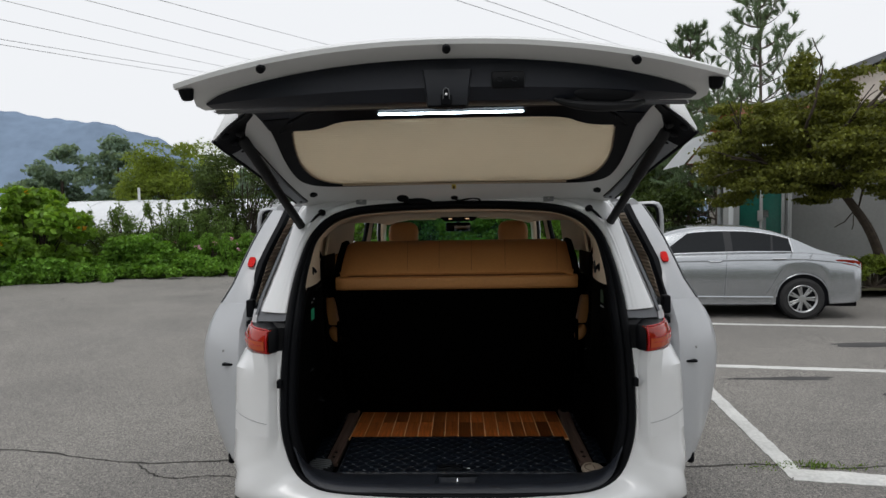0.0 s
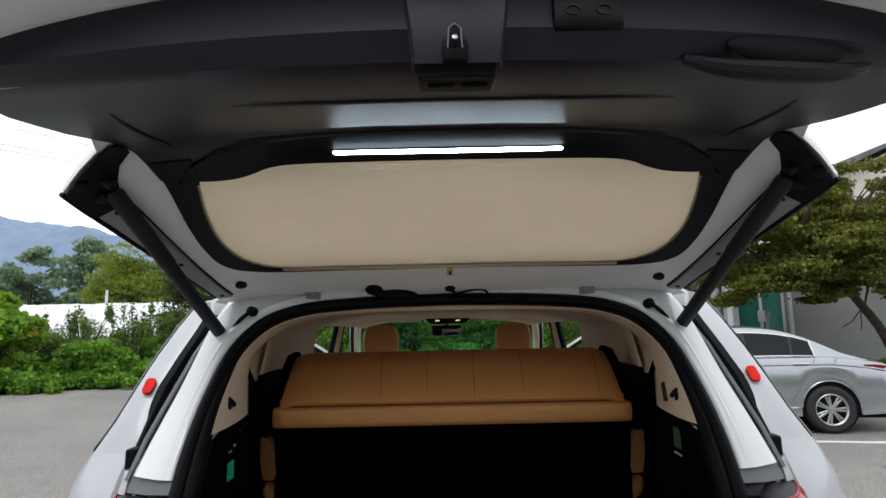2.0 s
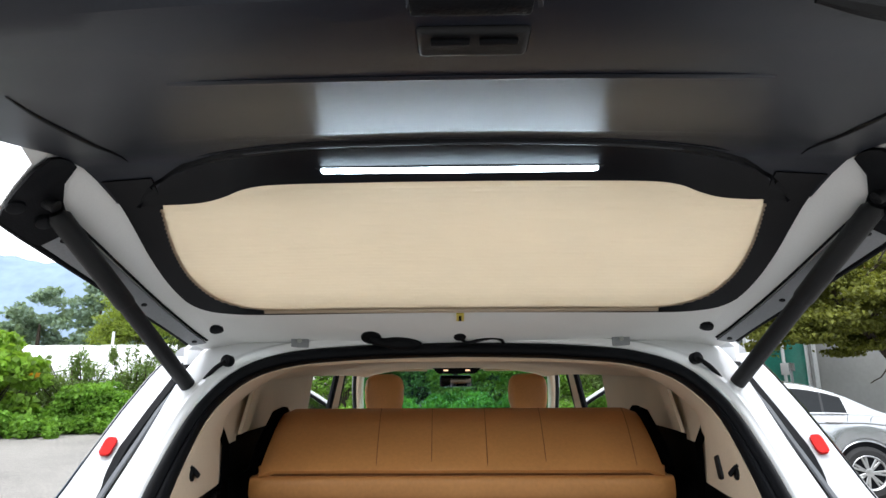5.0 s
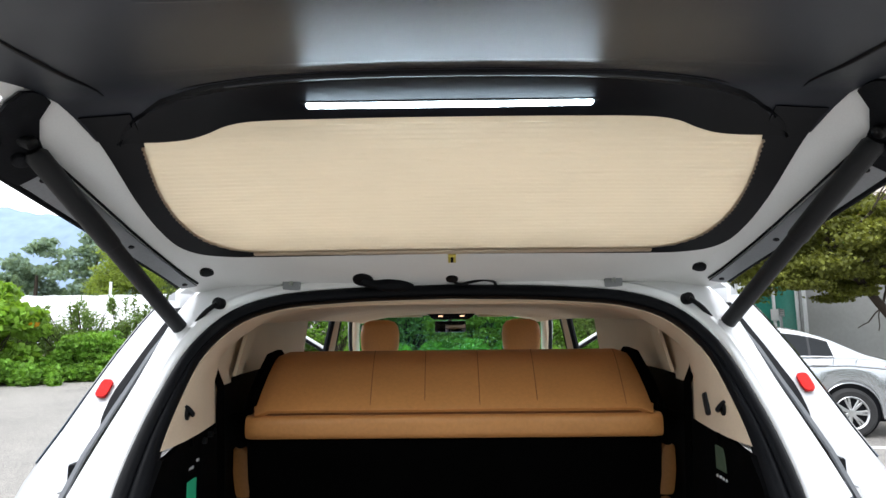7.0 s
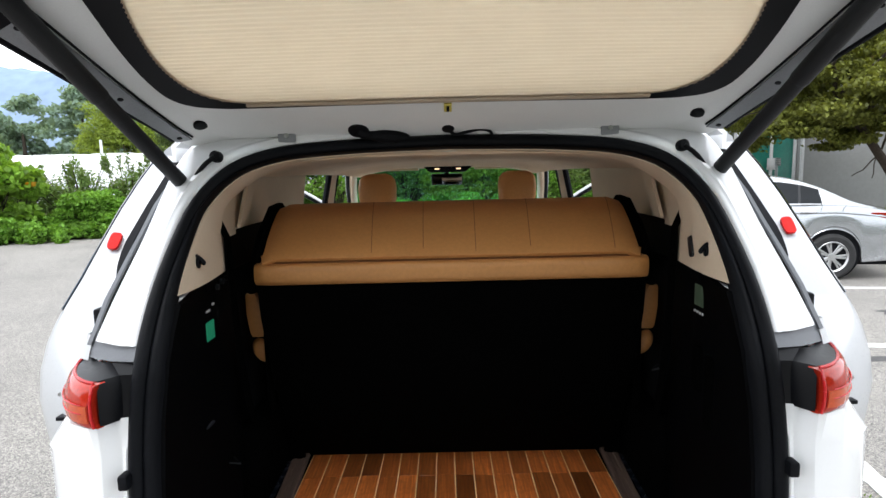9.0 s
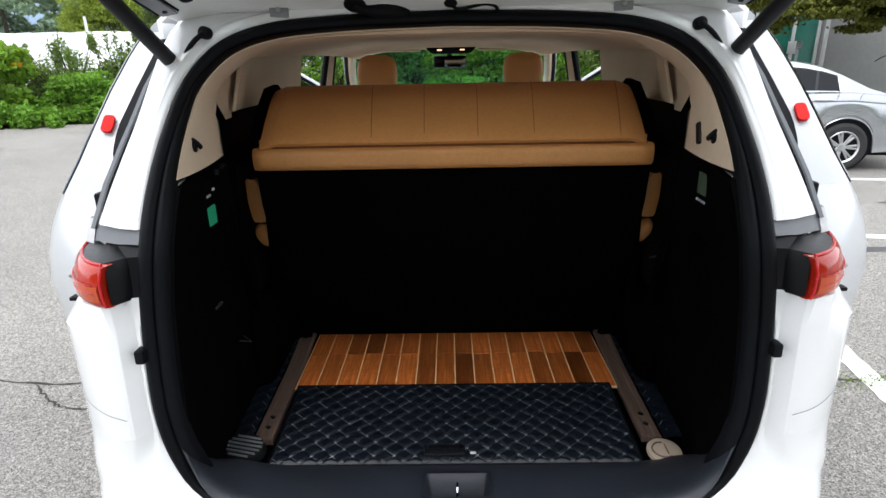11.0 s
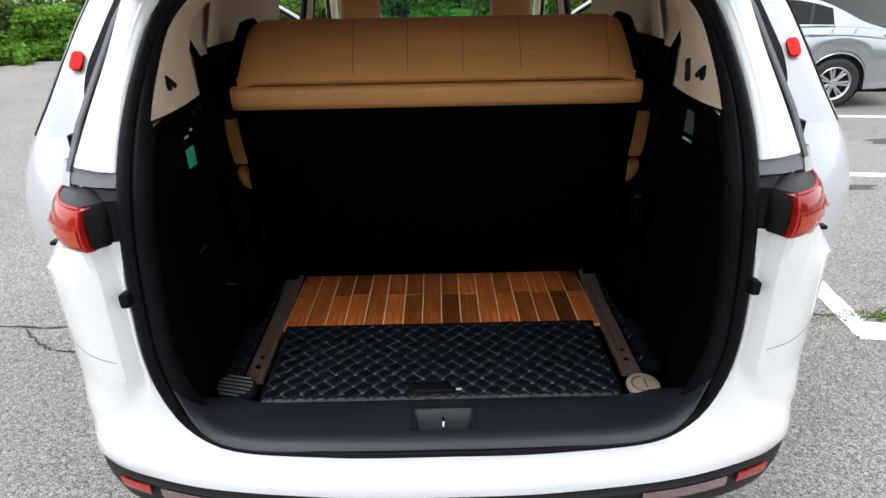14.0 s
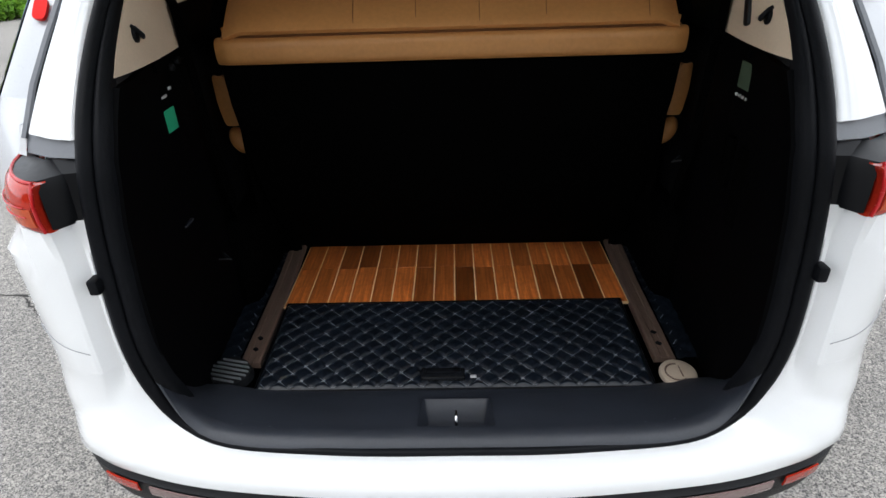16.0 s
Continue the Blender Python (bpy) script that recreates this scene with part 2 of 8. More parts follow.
def asphalt_mat():
    m = mat("worn_asphalt", (0.215, 0.211, 0.207), 0.85, 0, 0.09, 0.35, 5.0, 0, spec=0.25)
    nt = m.node_tree
    b = nt.nodes["Principled BSDF"]
    tc = [n for n in nt.nodes if n.bl_idname == "ShaderNodeTexCoord"][0]
    v = nt.nodes.new("ShaderNodeTexVoronoi")
    v.inputs["Scale"].default_value = 230
    nt.links.new(tc.outputs["Object"], v.inputs["Vector"])
    rp = nt.nodes.new("ShaderNodeValToRGB")
    rp.color_ramp.elements[0].position, rp.color_ramp.elements[1].position = 0.05, 0.95
    rp.color_ramp.elements[0].color, rp.color_ramp.elements[1].color = (0.36, 0.36, 0.37, 1), (1.72, 1.68, 1.60, 1)
    sep = nt.nodes.new("ShaderNodeSeparateColor")
    nt.links.new(v.outputs["Color"], sep.inputs[0])
    nt.links.new(sep.outputs[0], rp.inputs["Fac"])
    mul = nt.nodes.new("ShaderNodeMixRGB")
    mul.blend_type = "MULTIPLY"
    mul.inputs[0].default_value = 1.0
    old = b.inputs["Base Color"].links[0].from_socket
    nt.links.new(old, mul.inputs[1])
    nt.links.new(rp.outputs[0], mul.inputs[2])
    # dark oil stains and paler worn lanes
    st = nt.nodes.new("ShaderNodeTexNoise")
    st.inputs["Scale"].default_value, st.inputs["Detail"].default_value = 0.55, 5
    nt.links.new(tc.outputs["Object"], st.inputs["Vector"])
    rs = nt.nodes.new("ShaderNodeValToRGB")
    rs.color_ramp.elements[0].position, rs.color_ramp.elements[1].position = 0.3, 0.62
    rs.color_ramp.elements[0].color, rs.color_ramp.elements[1].color = (0.84, 0.84, 0.84, 1), (1.05, 1.045, 1.03, 1)
    nt.links.new(st.outputs["Fac"], rs.inputs["Fac"])
    mul2 = nt.nodes.new("ShaderNodeMixRGB")
    mul2.blend_type = "MULTIPLY"
    mul2.inputs[0].default_value = 1.0
    nt.links.new(mul.outputs[0], mul2.inputs[1])
    nt.links.new(rs.outputs[0], mul2.inputs[2])
    # clusters of paler stones
    cl = nt.nodes.new("ShaderNodeTexNoise")
    cl.inputs["Scale"].default_value, cl.inputs["Detail"].default_value = 46, 3
    nt.links.new(tc.outputs["Object"], cl.inputs["Vector"])
    rc = nt.nodes.new("ShaderNodeValToRGB")
    rc.color_ramp.elements[0].position, rc.color_ramp.elements[1].position = 0.36, 0.66
    rc.color_ramp.elements[0].color, rc.color_ramp.elements[1].color = (0.80, 0.80, 0.81, 1), (1.22, 1.20, 1.16, 1)
    nt.links.new(cl.outputs["Fac"], rc.inputs["Fac"])
    mul3 = nt.nodes.new("ShaderNodeMixRGB")
    mul3.blend_type = "MULTIPLY"
    mul3.inputs[0].default_value = 1.0
    nt.links.new(mul2.outputs[0], mul3.inputs[1])
    nt.links.new(rc.outputs[0], mul3.inputs[2])
    nt.links.new(mul3.outputs[0], b.inputs["Base Color"])
    bp = nt.nodes.new("ShaderNodeBump")
    bp.inputs["Strength"].default_value, bp.inputs["Distance"].default_value = 0.35, 0.004
    nt.links.new(v.outputs["Distance"], bp.inputs["Height"])
    nt.links.new(bp.outputs["Normal"], b.inputs["Normal"])
    return m


ASPHALT = asphalt_mat()
LINE_PAINT = mat("worn_white_road_paint", (0.62, 0.62, 0.60), 0.75, 0, 0.16, 3, 40, 0.35, 120, spec=0.3)
CRACK = mat("crack_dirt", (0.035, 0.033, 0.03), 0.95, 0, 0.3)
STAIN = mat("dark_oil_stain", (0.055, 0.054, 0.054), 0.8, 0, 0.3, 4, 30)
SOIL = mat("verge_soil", (0.075, 0.07, 0.035), 0.95, 0, 0.4, 2, 12, 0.5, 30)
BARK = mat("tree_bark", (0.05, 0.037, 0.027), 0.9, 0, 0.35, 8, 40, 0.7, 60)
PINE_BARK = mat("pine_bark", (0.13, 0.105, 0.085), 0.9, 0, 0.35, 8, 40, 0.7, 60)
LEAF_VINE = leaf_mat("vine_leaf", (0.135, 0.27, 0.038), 0.6, 0.42)
LEAF_LIGHT = leaf_mat("light_vine_leaf", (0.17, 0.30, 0.04), 0.6, 0.42)
LEAF_WEED = leaf_mat("weed_leaf", (0.12, 0.19, 0.055), 0.55, 0.42)
LEAF_SHRUB = leaf_mat("yellowish_shrub_leaf", (0.175, 0.235, 0.038), 0.55, 0.42)
LEAF_DARK = leaf_mat("dark_shrub_leaf", (0.062, 0.095, 0.026), 0.55, 0.35)
LEAF_MAPLE = leaf_mat("maple_leaf", (0.13, 0.145, 0.026), 0.65)
LEAF_PINE = leaf_mat("pine_needle", (0.15, 0.22, 0.125), 0.4, 0.25)
# far leaves, paled in colour to imitate haze
LEAF_FAR = leaf_mat("haze_paled_leaf", (0.18, 0.255, 0.20), 0.25)
# surface of the added light-blocking screen
BLOCKER_GREEN = mat("light_block_green", (0.045, 0.065, 0.026), 0.95, 0, 0.5, 1.3, 7.0, 0.8, 9, spec=0.1)
GRASS = leaf_mat("grass_blade", (0.12, 0.20, 0.03))
PINK = leaf_mat("pink_petal", (0.55, 0.30, 0.42), 0.2)
ORANGE = leaf_mat("orange_blossom", (0.62, 0.33, 0.02), 0.2)
# distance haze is painted into this pale blue
HILL = mat("haze_tinted_hill", (0.20, 0.265, 0.36), 1.0, 0, 0.12, 0.012, 0.08, spec=0.0)
FILM = mat("white_greenhouse_film", (0.72, 0.74, 0.76), 0.5, 0, 0.06, 0.8, 10)
WALL = mat("pale_grey_wall_render", (0.30, 0.307, 0.302), 0.85, 0, 0.06, 0.8, 14, 0.2, 80)
WALL_WARM = mat("cream_wall_render", (0.62, 0.58, 0.52), 0.85, 0, 0.06, 0.8, 14, 0.2, 80)
ROOF_RED = mat("red_brown_roof_tile", (0.32, 0.10, 0.06), 0.8, 0, 0.2, 3, 30, 0.3, 60)
CANOPY = mat("white_canopy_sheet", (0.62, 0.64, 0.65), 0.55, 0, 0.08, 1.5, 30)
POLE = mat("galvanised_pole", (0.28, 0.30, 0.31), 0.45, 0.6, 0.12, 4, 60)
TEAL = mat("teal_door_panel", (0.02, 0.17, 0.13), 0.35, 0, 0.15, 2, 20)
WIRE = mat("black_cable", (0.03, 0.03, 0.032), 0.7, 0, 0.1)


# ---- mesh helpers ----
HOME = {}


def part(name, bm, material, parent=None, label="", sharp=35, flat=False):
    """Links a bmesh as one mesh object, with its origin at its middle, under a thing or a part."""
    bmesh.ops.recalc_face_normals(bm, faces=bm.faces)
    me = bpy.data.meshes.new(name)
    bm.to_mesh(me)
    bm.free()
    return link_mesh(name, me, material, parent, label, sharp, flat)


def link_mesh(name, me, material, parent=None, label="", sharp=35, flat=False):
    n = len(me.vertices)
    co = np.empty(n * 3)
    me.vertices.foreach_get("co", co)
    co = co.reshape(-1, 3)
    mid = (co.min(0) + co.max(0)) / 2
    if parent is None:
        mid[2] = co[:, 2].min()
    me.vertices.foreach_set("co", (co - mid).ravel())
    for mt in material if isinstance(material, (list, tuple)) else [material]:
        me.materials.append(mt)
    if not flat:
        me.polygons.foreach_set("use_smooth", [True] * len(me.polygons))
        me.set_sharp_from_angle(angle=radians(sharp))
    ob = new(name, me)
    ob.matrix_basis = Matrix.Translation(mid)
    HOME[ob] = Matrix.Translation(mid)
    if parent is not None:
        ob.parent = parent
        ob.matrix_parent_inverse = HOME[parent].inverted()
    if label:
        ob["label"] = label
    return ob


def thing(name, at, label, category, group="", kind=""):
    ob = new(name)
    ob.empty_display_size = 0.2
    ob.matrix_basis = Matrix.Translation(at)
    HOME[ob] = Matrix.Translation(at)
    return tagged(ob, label, category, group, kind)


def loft(bm, rows, ring=False, caps=False):
    vs = [[bm.verts.new(p) for p in row] for row in rows]
    for a, b in zip(vs, vs[1:]):
        n = len(a)
        for i in range(n if ring else n - 1):
            j = (i + 1) % n
            try:
                bm.faces.new((a[i], a[j], b[j], b[i]))
            except ValueError:
                pass
    if caps and ring:
        bm.faces.new(vs[0][::-1])
        bm.faces.new(vs[-1])
    return vs


def sheet(rows, thick, ring=False):
    """A lofted skin with thickness (positive: away from its normals)."""
    bm = bmesh.new()
    loft(bm, rows, ring)
    bmesh.ops.remove_doubles(bm, verts=bm.verts, dist=0.0004)
    bmesh.ops.recalc_face_normals(bm, faces=bm.faces)
    bmesh.ops.solidify(bm, geom=list(bm.faces), thickness=thick)
    return bm


def curve(pts, n):
    """n points along a smooth curve through pts."""
    p = np.array(pts, float)
    d = np.r_[0, np.cumsum(np.linalg.norm(np.diff(p, axis=0), axis=1) ** 0.5 + 1e-9)]
    q = np.vstack([2 * p[0] - p[1], p, 2 * p[-1] - p[-2]])
    dd = np.r_[d[0] - (d[1] - d[0]), d, d[-1] + (d[-1] - d[-2])]
    out = []
    for u in np.linspace(0, d[-1], n):
        k = min(max(int(np.searchsorted(d, u, side="right")) - 1, 0), len(p) - 2)
        t0, t1, t2, t3 = dd[k:k + 4]
        a, b, c, e = q[k:k + 4]
        a1 = (t1 - u) / (t1 - t0) * a + (u - t0) / (t1 - t0) * b
        a2 = (t2 - u) / (t2 - t1) * b + (u - t1) / (t2 - t1) * c
        a3 = (t3 - u) / (t3 - t2) * c + (u - t2) / (t3 - t2) * e
        b1 = (t2 - u) / (t2 - t0) * a1 + (u - t0) / (t2 - t0) * a2
        b2 = (t3 - u) / (t3 - t1) * a2 + (u - t1) / (t3 - t1) * a3
        out.append(tuple((t2 - u) / (t2 - t1) * b1 + (u - t1) / (t2 - t1) * b2))
    return out


def box(bm, mid, size, bevel=0.0, m=None, seg=2):
    r = bmesh.ops.create_cube(bm, size=1, matrix=(m or Matrix()) @ Matrix.Translation(mid) @ Matrix.Diagonal((*size, 1)))
    if bevel:
        es = list({e for v in r["verts"] for e in v.link_edges})
        bmesh.ops.bevel(bm, geom=es, offset=bevel, segments=seg, affect="EDGES", profile=0.5)
    return bm


def boxed(mid, size, bevel=0.0, m=None, seg=2):
    return box(bmesh.new(), mid, size, bevel, m, seg)


def tube(bm, pts, r, seg=10, ring=False, caps=True, flat=1.0):
    """A tube along pts; r a number or one per point; flat squeezes it along its second axis."""
    p = [Vector(q) for q in pts]
    n = len(p)
    rs = r if isinstance(r, (list, tuple)) else [r] * n
    rows = []
    up = None
    for i in range(n):
        a = p[(i - 1) % n] if ring or i else p[i]
        b = p[(i + 1) % n] if ring or i < n - 1 else p[i]
        d = (b - a).normalized()
        if up is None:
            up = Vector((0, 0, 1)) if abs(d.z) < 0.9 else Vector((1, 0, 0))
        s = d.cross(up).normalized()
        up = s.cross(d).normalized()
        rows.append([p[i] + (s * math.cos(k) + up * math.sin(k) * flat) * rs[i] for k in np.linspace(0, 2 * math.pi, seg, endpoint=False)])
    if ring:
        rows.append(rows[0])
    loft(bm, rows, True, caps and not ring)
    if ring:
        bmesh.ops.remove_doubles(bm, verts=bm.verts, dist=1e-5)
    return bm


def disc(bm, mid, axis, r, depth, seg=20, bevel=0.0):
    m = Matrix.Translation(mid) @ Vector(axis).to_track_quat("Z", "Y").to_matrix().to_4x4()
    res = bmesh.ops.create_cone(bm, cap_ends=True, segments=seg, radius1=r, radius2=r, depth=depth, matrix=m)
    if bevel:
        es = [e for e in {e for v in res["verts"] for e in v.link_edges} if any(len(f.verts) > 4 for f in e.link_faces)]
        bmesh.ops.bevel(bm, geom=es, offset=bevel, segments=2, affect="EDGES", profile=0.5)
    return bm


def prism(outline, depth_vec):
    """A flat outline (list of points) given a thickness."""
    bm = bmesh.new()
    vs = [bm.verts.new(p) for p in outline]
    f = bm.faces.new(vs)
    ex = bmesh.ops.extrude_face_region(bm, geom=[f])
    bmesh.ops.translate(bm, vec=depth_vec, verts=[v for v in ex["geom"] if isinstance(v, bmesh.types.BMVert)])
    return bm


# ---- the minivan ----
van = thing("minivan", (0, 4.5, 0), "white minivan parked with its tailgate, sliding doors and front doors open", "car")

# half outline of the rear opening, from the roof's middle to the sill's middle
RIM = [(0, 2.590, 1.697), (0.31, 2.580, 1.688), (0.50, 2.562, 1.668), (0.60, 2.522, 1.628), (0.668, 2.450, 1.548), (0.698, 2.335, 1.420),
       (0.706, 2.225, 1.290), (0.711, 2.165, 1.175), (0.722, 2.146, 1.05), (0.729, 2.134, 0.90), (0.729, 2.127, 0.77), (0.712, 2.124, 0.66),
       (0.665, 2.118, 0.555), (0.56, 2.094, 0.500), (0.30, 2.080, 0.481), (0, 2.074, 0.475)]
HALF = curve(RIM, 61)


def level(p, rise=0.02):
    """Eases a low outline into its mirror image at the middle."""
    u = abs(p[0]) / 0.3
    if u > 1 or p[2] > 0.7:
        return tuple(p)
    d = rise * 0.3 * ((1 + u * u) / 2 - u)
    return (p[0], p[1] + d, p[2] + d)


HALF = [level(p) for p in HALF]


def rim_at(z):
    """The opening's edge at a height on its side."""
    seg = [p for p in HALF if p[0] > 0.55]
    zs = [p[2] for p in seg][::-1]
    return tuple(float(np.interp(z, zs, [p[k] for p in seg][::-1])) for k in (0, 1)) + (z,)


def ring_of(off, back=0.0):
    """The whole opening's outline, drawn in by off metres and moved forward by back."""
    mid = (0, 0, 1.08)
    pts = []
    h = [(p[0], p[1], p[2]) for p in HALF]
    whole = h + [(-p[0], p[1], p[2]) for p in h[-2:0:-1]]
    n = len(whole)
    for i, p in enumerate(whole):
        a, b = Vector(whole[i - 1]), Vector(whole[(i + 1) % n])
        d = (b - a).normalized()
        out = Vector((d.z, 0, -d.x))
        if out.dot(Vector((mid[0] - p[0], 0, mid[2] - p[2]))) < 0:
            out = -out
        out.normalize()
        flat = min(1.0, max(0.0, (0.66 - p[2]) / 0.15))
        out = (out * (1 - flat) + Vector((out.x * 0.3, 0.95, 0.12)) * flat).normalized()
        deep = back * (1 - 0.6 * flat)
        slim = min(1.0, max(0.0, (p[2] - 1.26) / 0.26))
        inset = off if off < 0.026 else 0.026 + (off - 0.026) * (1 - 0.80 * slim)
        pts.append((p[0] + out.x * inset, p[1] + out.y * inset + deep, p[2] + out.z * inset + (-back * 0.8 * flat)))
    return pts


def strip_ring(offs):
    """A closed band round the opening; offs: pairs of inward offset and depth."""
    return sheet([r + r[:1] for r in (ring_of(a, b) for a, b in offs)], 0.004)


part("door_seal", strip_ring([(0.012 - 0.017 * math.cos(a), 0.004 - 0.020 * math.sin(a)) for a in np.linspace(-0.2, math.pi + 0.1, 11)]), RUBBER, van, "black rubber seal round the rear opening", sharp=80)
part("seal_lip", strip_ring([(0.026, 0.014), (0.029, 0.006), (0.033, 0.001), (0.038, -0.001), (0.043, 0.001), (0.048, 0.007), (0.052, 0.016), (0.056, 0.030)]), RUBBER, van, sharp=80)

# roof
def roof_z(x, y):
    return 1.780 - 0.075 * (abs(x) / 0.83) ** 5 + 0.035 * math.sin(math.pi * min(max((y - 2.6) / 3.4, 0), 1)) - 0.05 * max(0, (y - 4.9) / 0.7) ** 2


# outer line that the rim's surround reaches, paired with the rim's own points
PAIRS = [((0, 1.697), (0, 2.74, 1.786)), ((0.31, 1.688), (0.39, 2.74, 1.783)), ((0.50, 1.668), (0.63, 2.735, 1.768)), ((0.60, 1.628), (0.745, 2.715, 1.735)), ((0.640, 1.59), (0.785, 2.675, 1.685)), ((0.668, 1.548), (0.800, 2.60, 1.605)),
         ((0.690, 1.47), (0.813, 2.50, 1.48)), ((0.698, 1.42), (0.823, 2.45, 1.42)), ((0.704, 1.33), (0.842, 2.372, 1.33)), ((0.707, 1.25), (0.861, 2.311, 1.25)), ((0.709, 1.225), (0.866, 2.294, 1.225))]
upper = [p for p in HALF if p[2] > 1.224]
run = np.r_[0, np.cumsum([math.dist(a, b) for a, b in zip(upper, upper[1:])])]
knots = [run[min(range(len(upper)), key=lambda i, q=q: (upper[i][0] - q[0]) ** 2 + (upper[i][2] - q[1]) ** 2)] for q, _ in PAIRS]
outer = np.array([[np.interp(r, knots, [t[k] for _, t in PAIRS]) for k in range(3)] for r in run])
for _ in range(3):
    outer[1:-1] = (outer[:-2] + 2 * outer[1:-1] + outer[2:]) / 4
across = []
for g, t in zip(upper, outer):
    g, t = np.array(g), np.array(t)
    d = t - g
    back = np.array((0, 1, 0))
    side = np.array((d[0], 0, d[2])) / (math.hypot(d[0], d[2]) + 1e-9)
    step = min(1.0, max(0.0, (1.62 - g[2]) / 0.10))
    cross = [g - side * 0.004 + back * 0.012, g + side * 0.010 - back * 0.004, g + side * 0.028 + back * (0.004 * step - 0.003), g + side * 0.033 + back * (0.004 * step - 0.003), g + d * 0.30 * np.array((1, 0.4, 1)) - back * (0.002 + 0.006 * step), g + d * 0.36 * np.array((1, 0.44, 1)) - back * (0.003 + 0.006 * step), g + d * 0.55 * np.array((1, 0.58, 1)) - back * 0.010, g + d * 0.80 * np.array((1, 0.78, 1)) - back * 0.020, t - side * 0.014 - back * 0.030, t, t + back * 0.06 + side * 0.003]
    across.append(curve([tuple(c) for c in cross], 34))
for sx in (1, -1):
    part("rear_pillar", sheet([[(p[0] * sx, p[1], p[2]) for p in c] for c in across], 0.008), WHITE, van, "white rear corner of the body round the opening", sharp=60)
tops = [tuple(t) for t in outer if t[2] > 1.60]
tops = [(-x, y, z) for x, y, z in tops[:0:-1]] + tops
rows = [[(x, y + 0.03, z - 0.004) for x, y, z in tops]] + [[(x * 1.03, y, roof_z(x, y) if abs(x) < 0.70 else min(z, roof_z(x, y))) for x, _, z in tops] for y in (3.0, 3.6, 4.2, 4.8, 5.3, 5.6)]
part("roof_panel", sheet(rows, 0.012), WHITE, van)

def corner_profile(z):
    """Outline of the body's rear corner at one height, from the opening outwards."""
    g = rim_at(z)
    xs = float(np.interp(z, (0.72, 0.80, 0.90, 1.0), (0.974, 0.970, 0.967, 0.957)))
    return [(x, y, z) for x, y in ((g[0] - 0.004, g[1] + 0.012), (g[0] + 0.008, g[1] - 0.003), (max(0.730, g[0] + 0.016), g[1] - 0.001), (0.745, g[1] + 0.001), (0.750, g[1] - 0.003), (0.761, g[1] - 0.016), (0.773, g[1] - 0.029), (0.783, g[1] - 0.032),
                                   (0.830, 2.106), (0.870, 2.126), (0.905, 2.152), (0.930, 2.175), (xs - 0.014, 2.210), (xs - 0.004, 2.262), (xs, 2.34), (xs + 0.004, 2.46))]


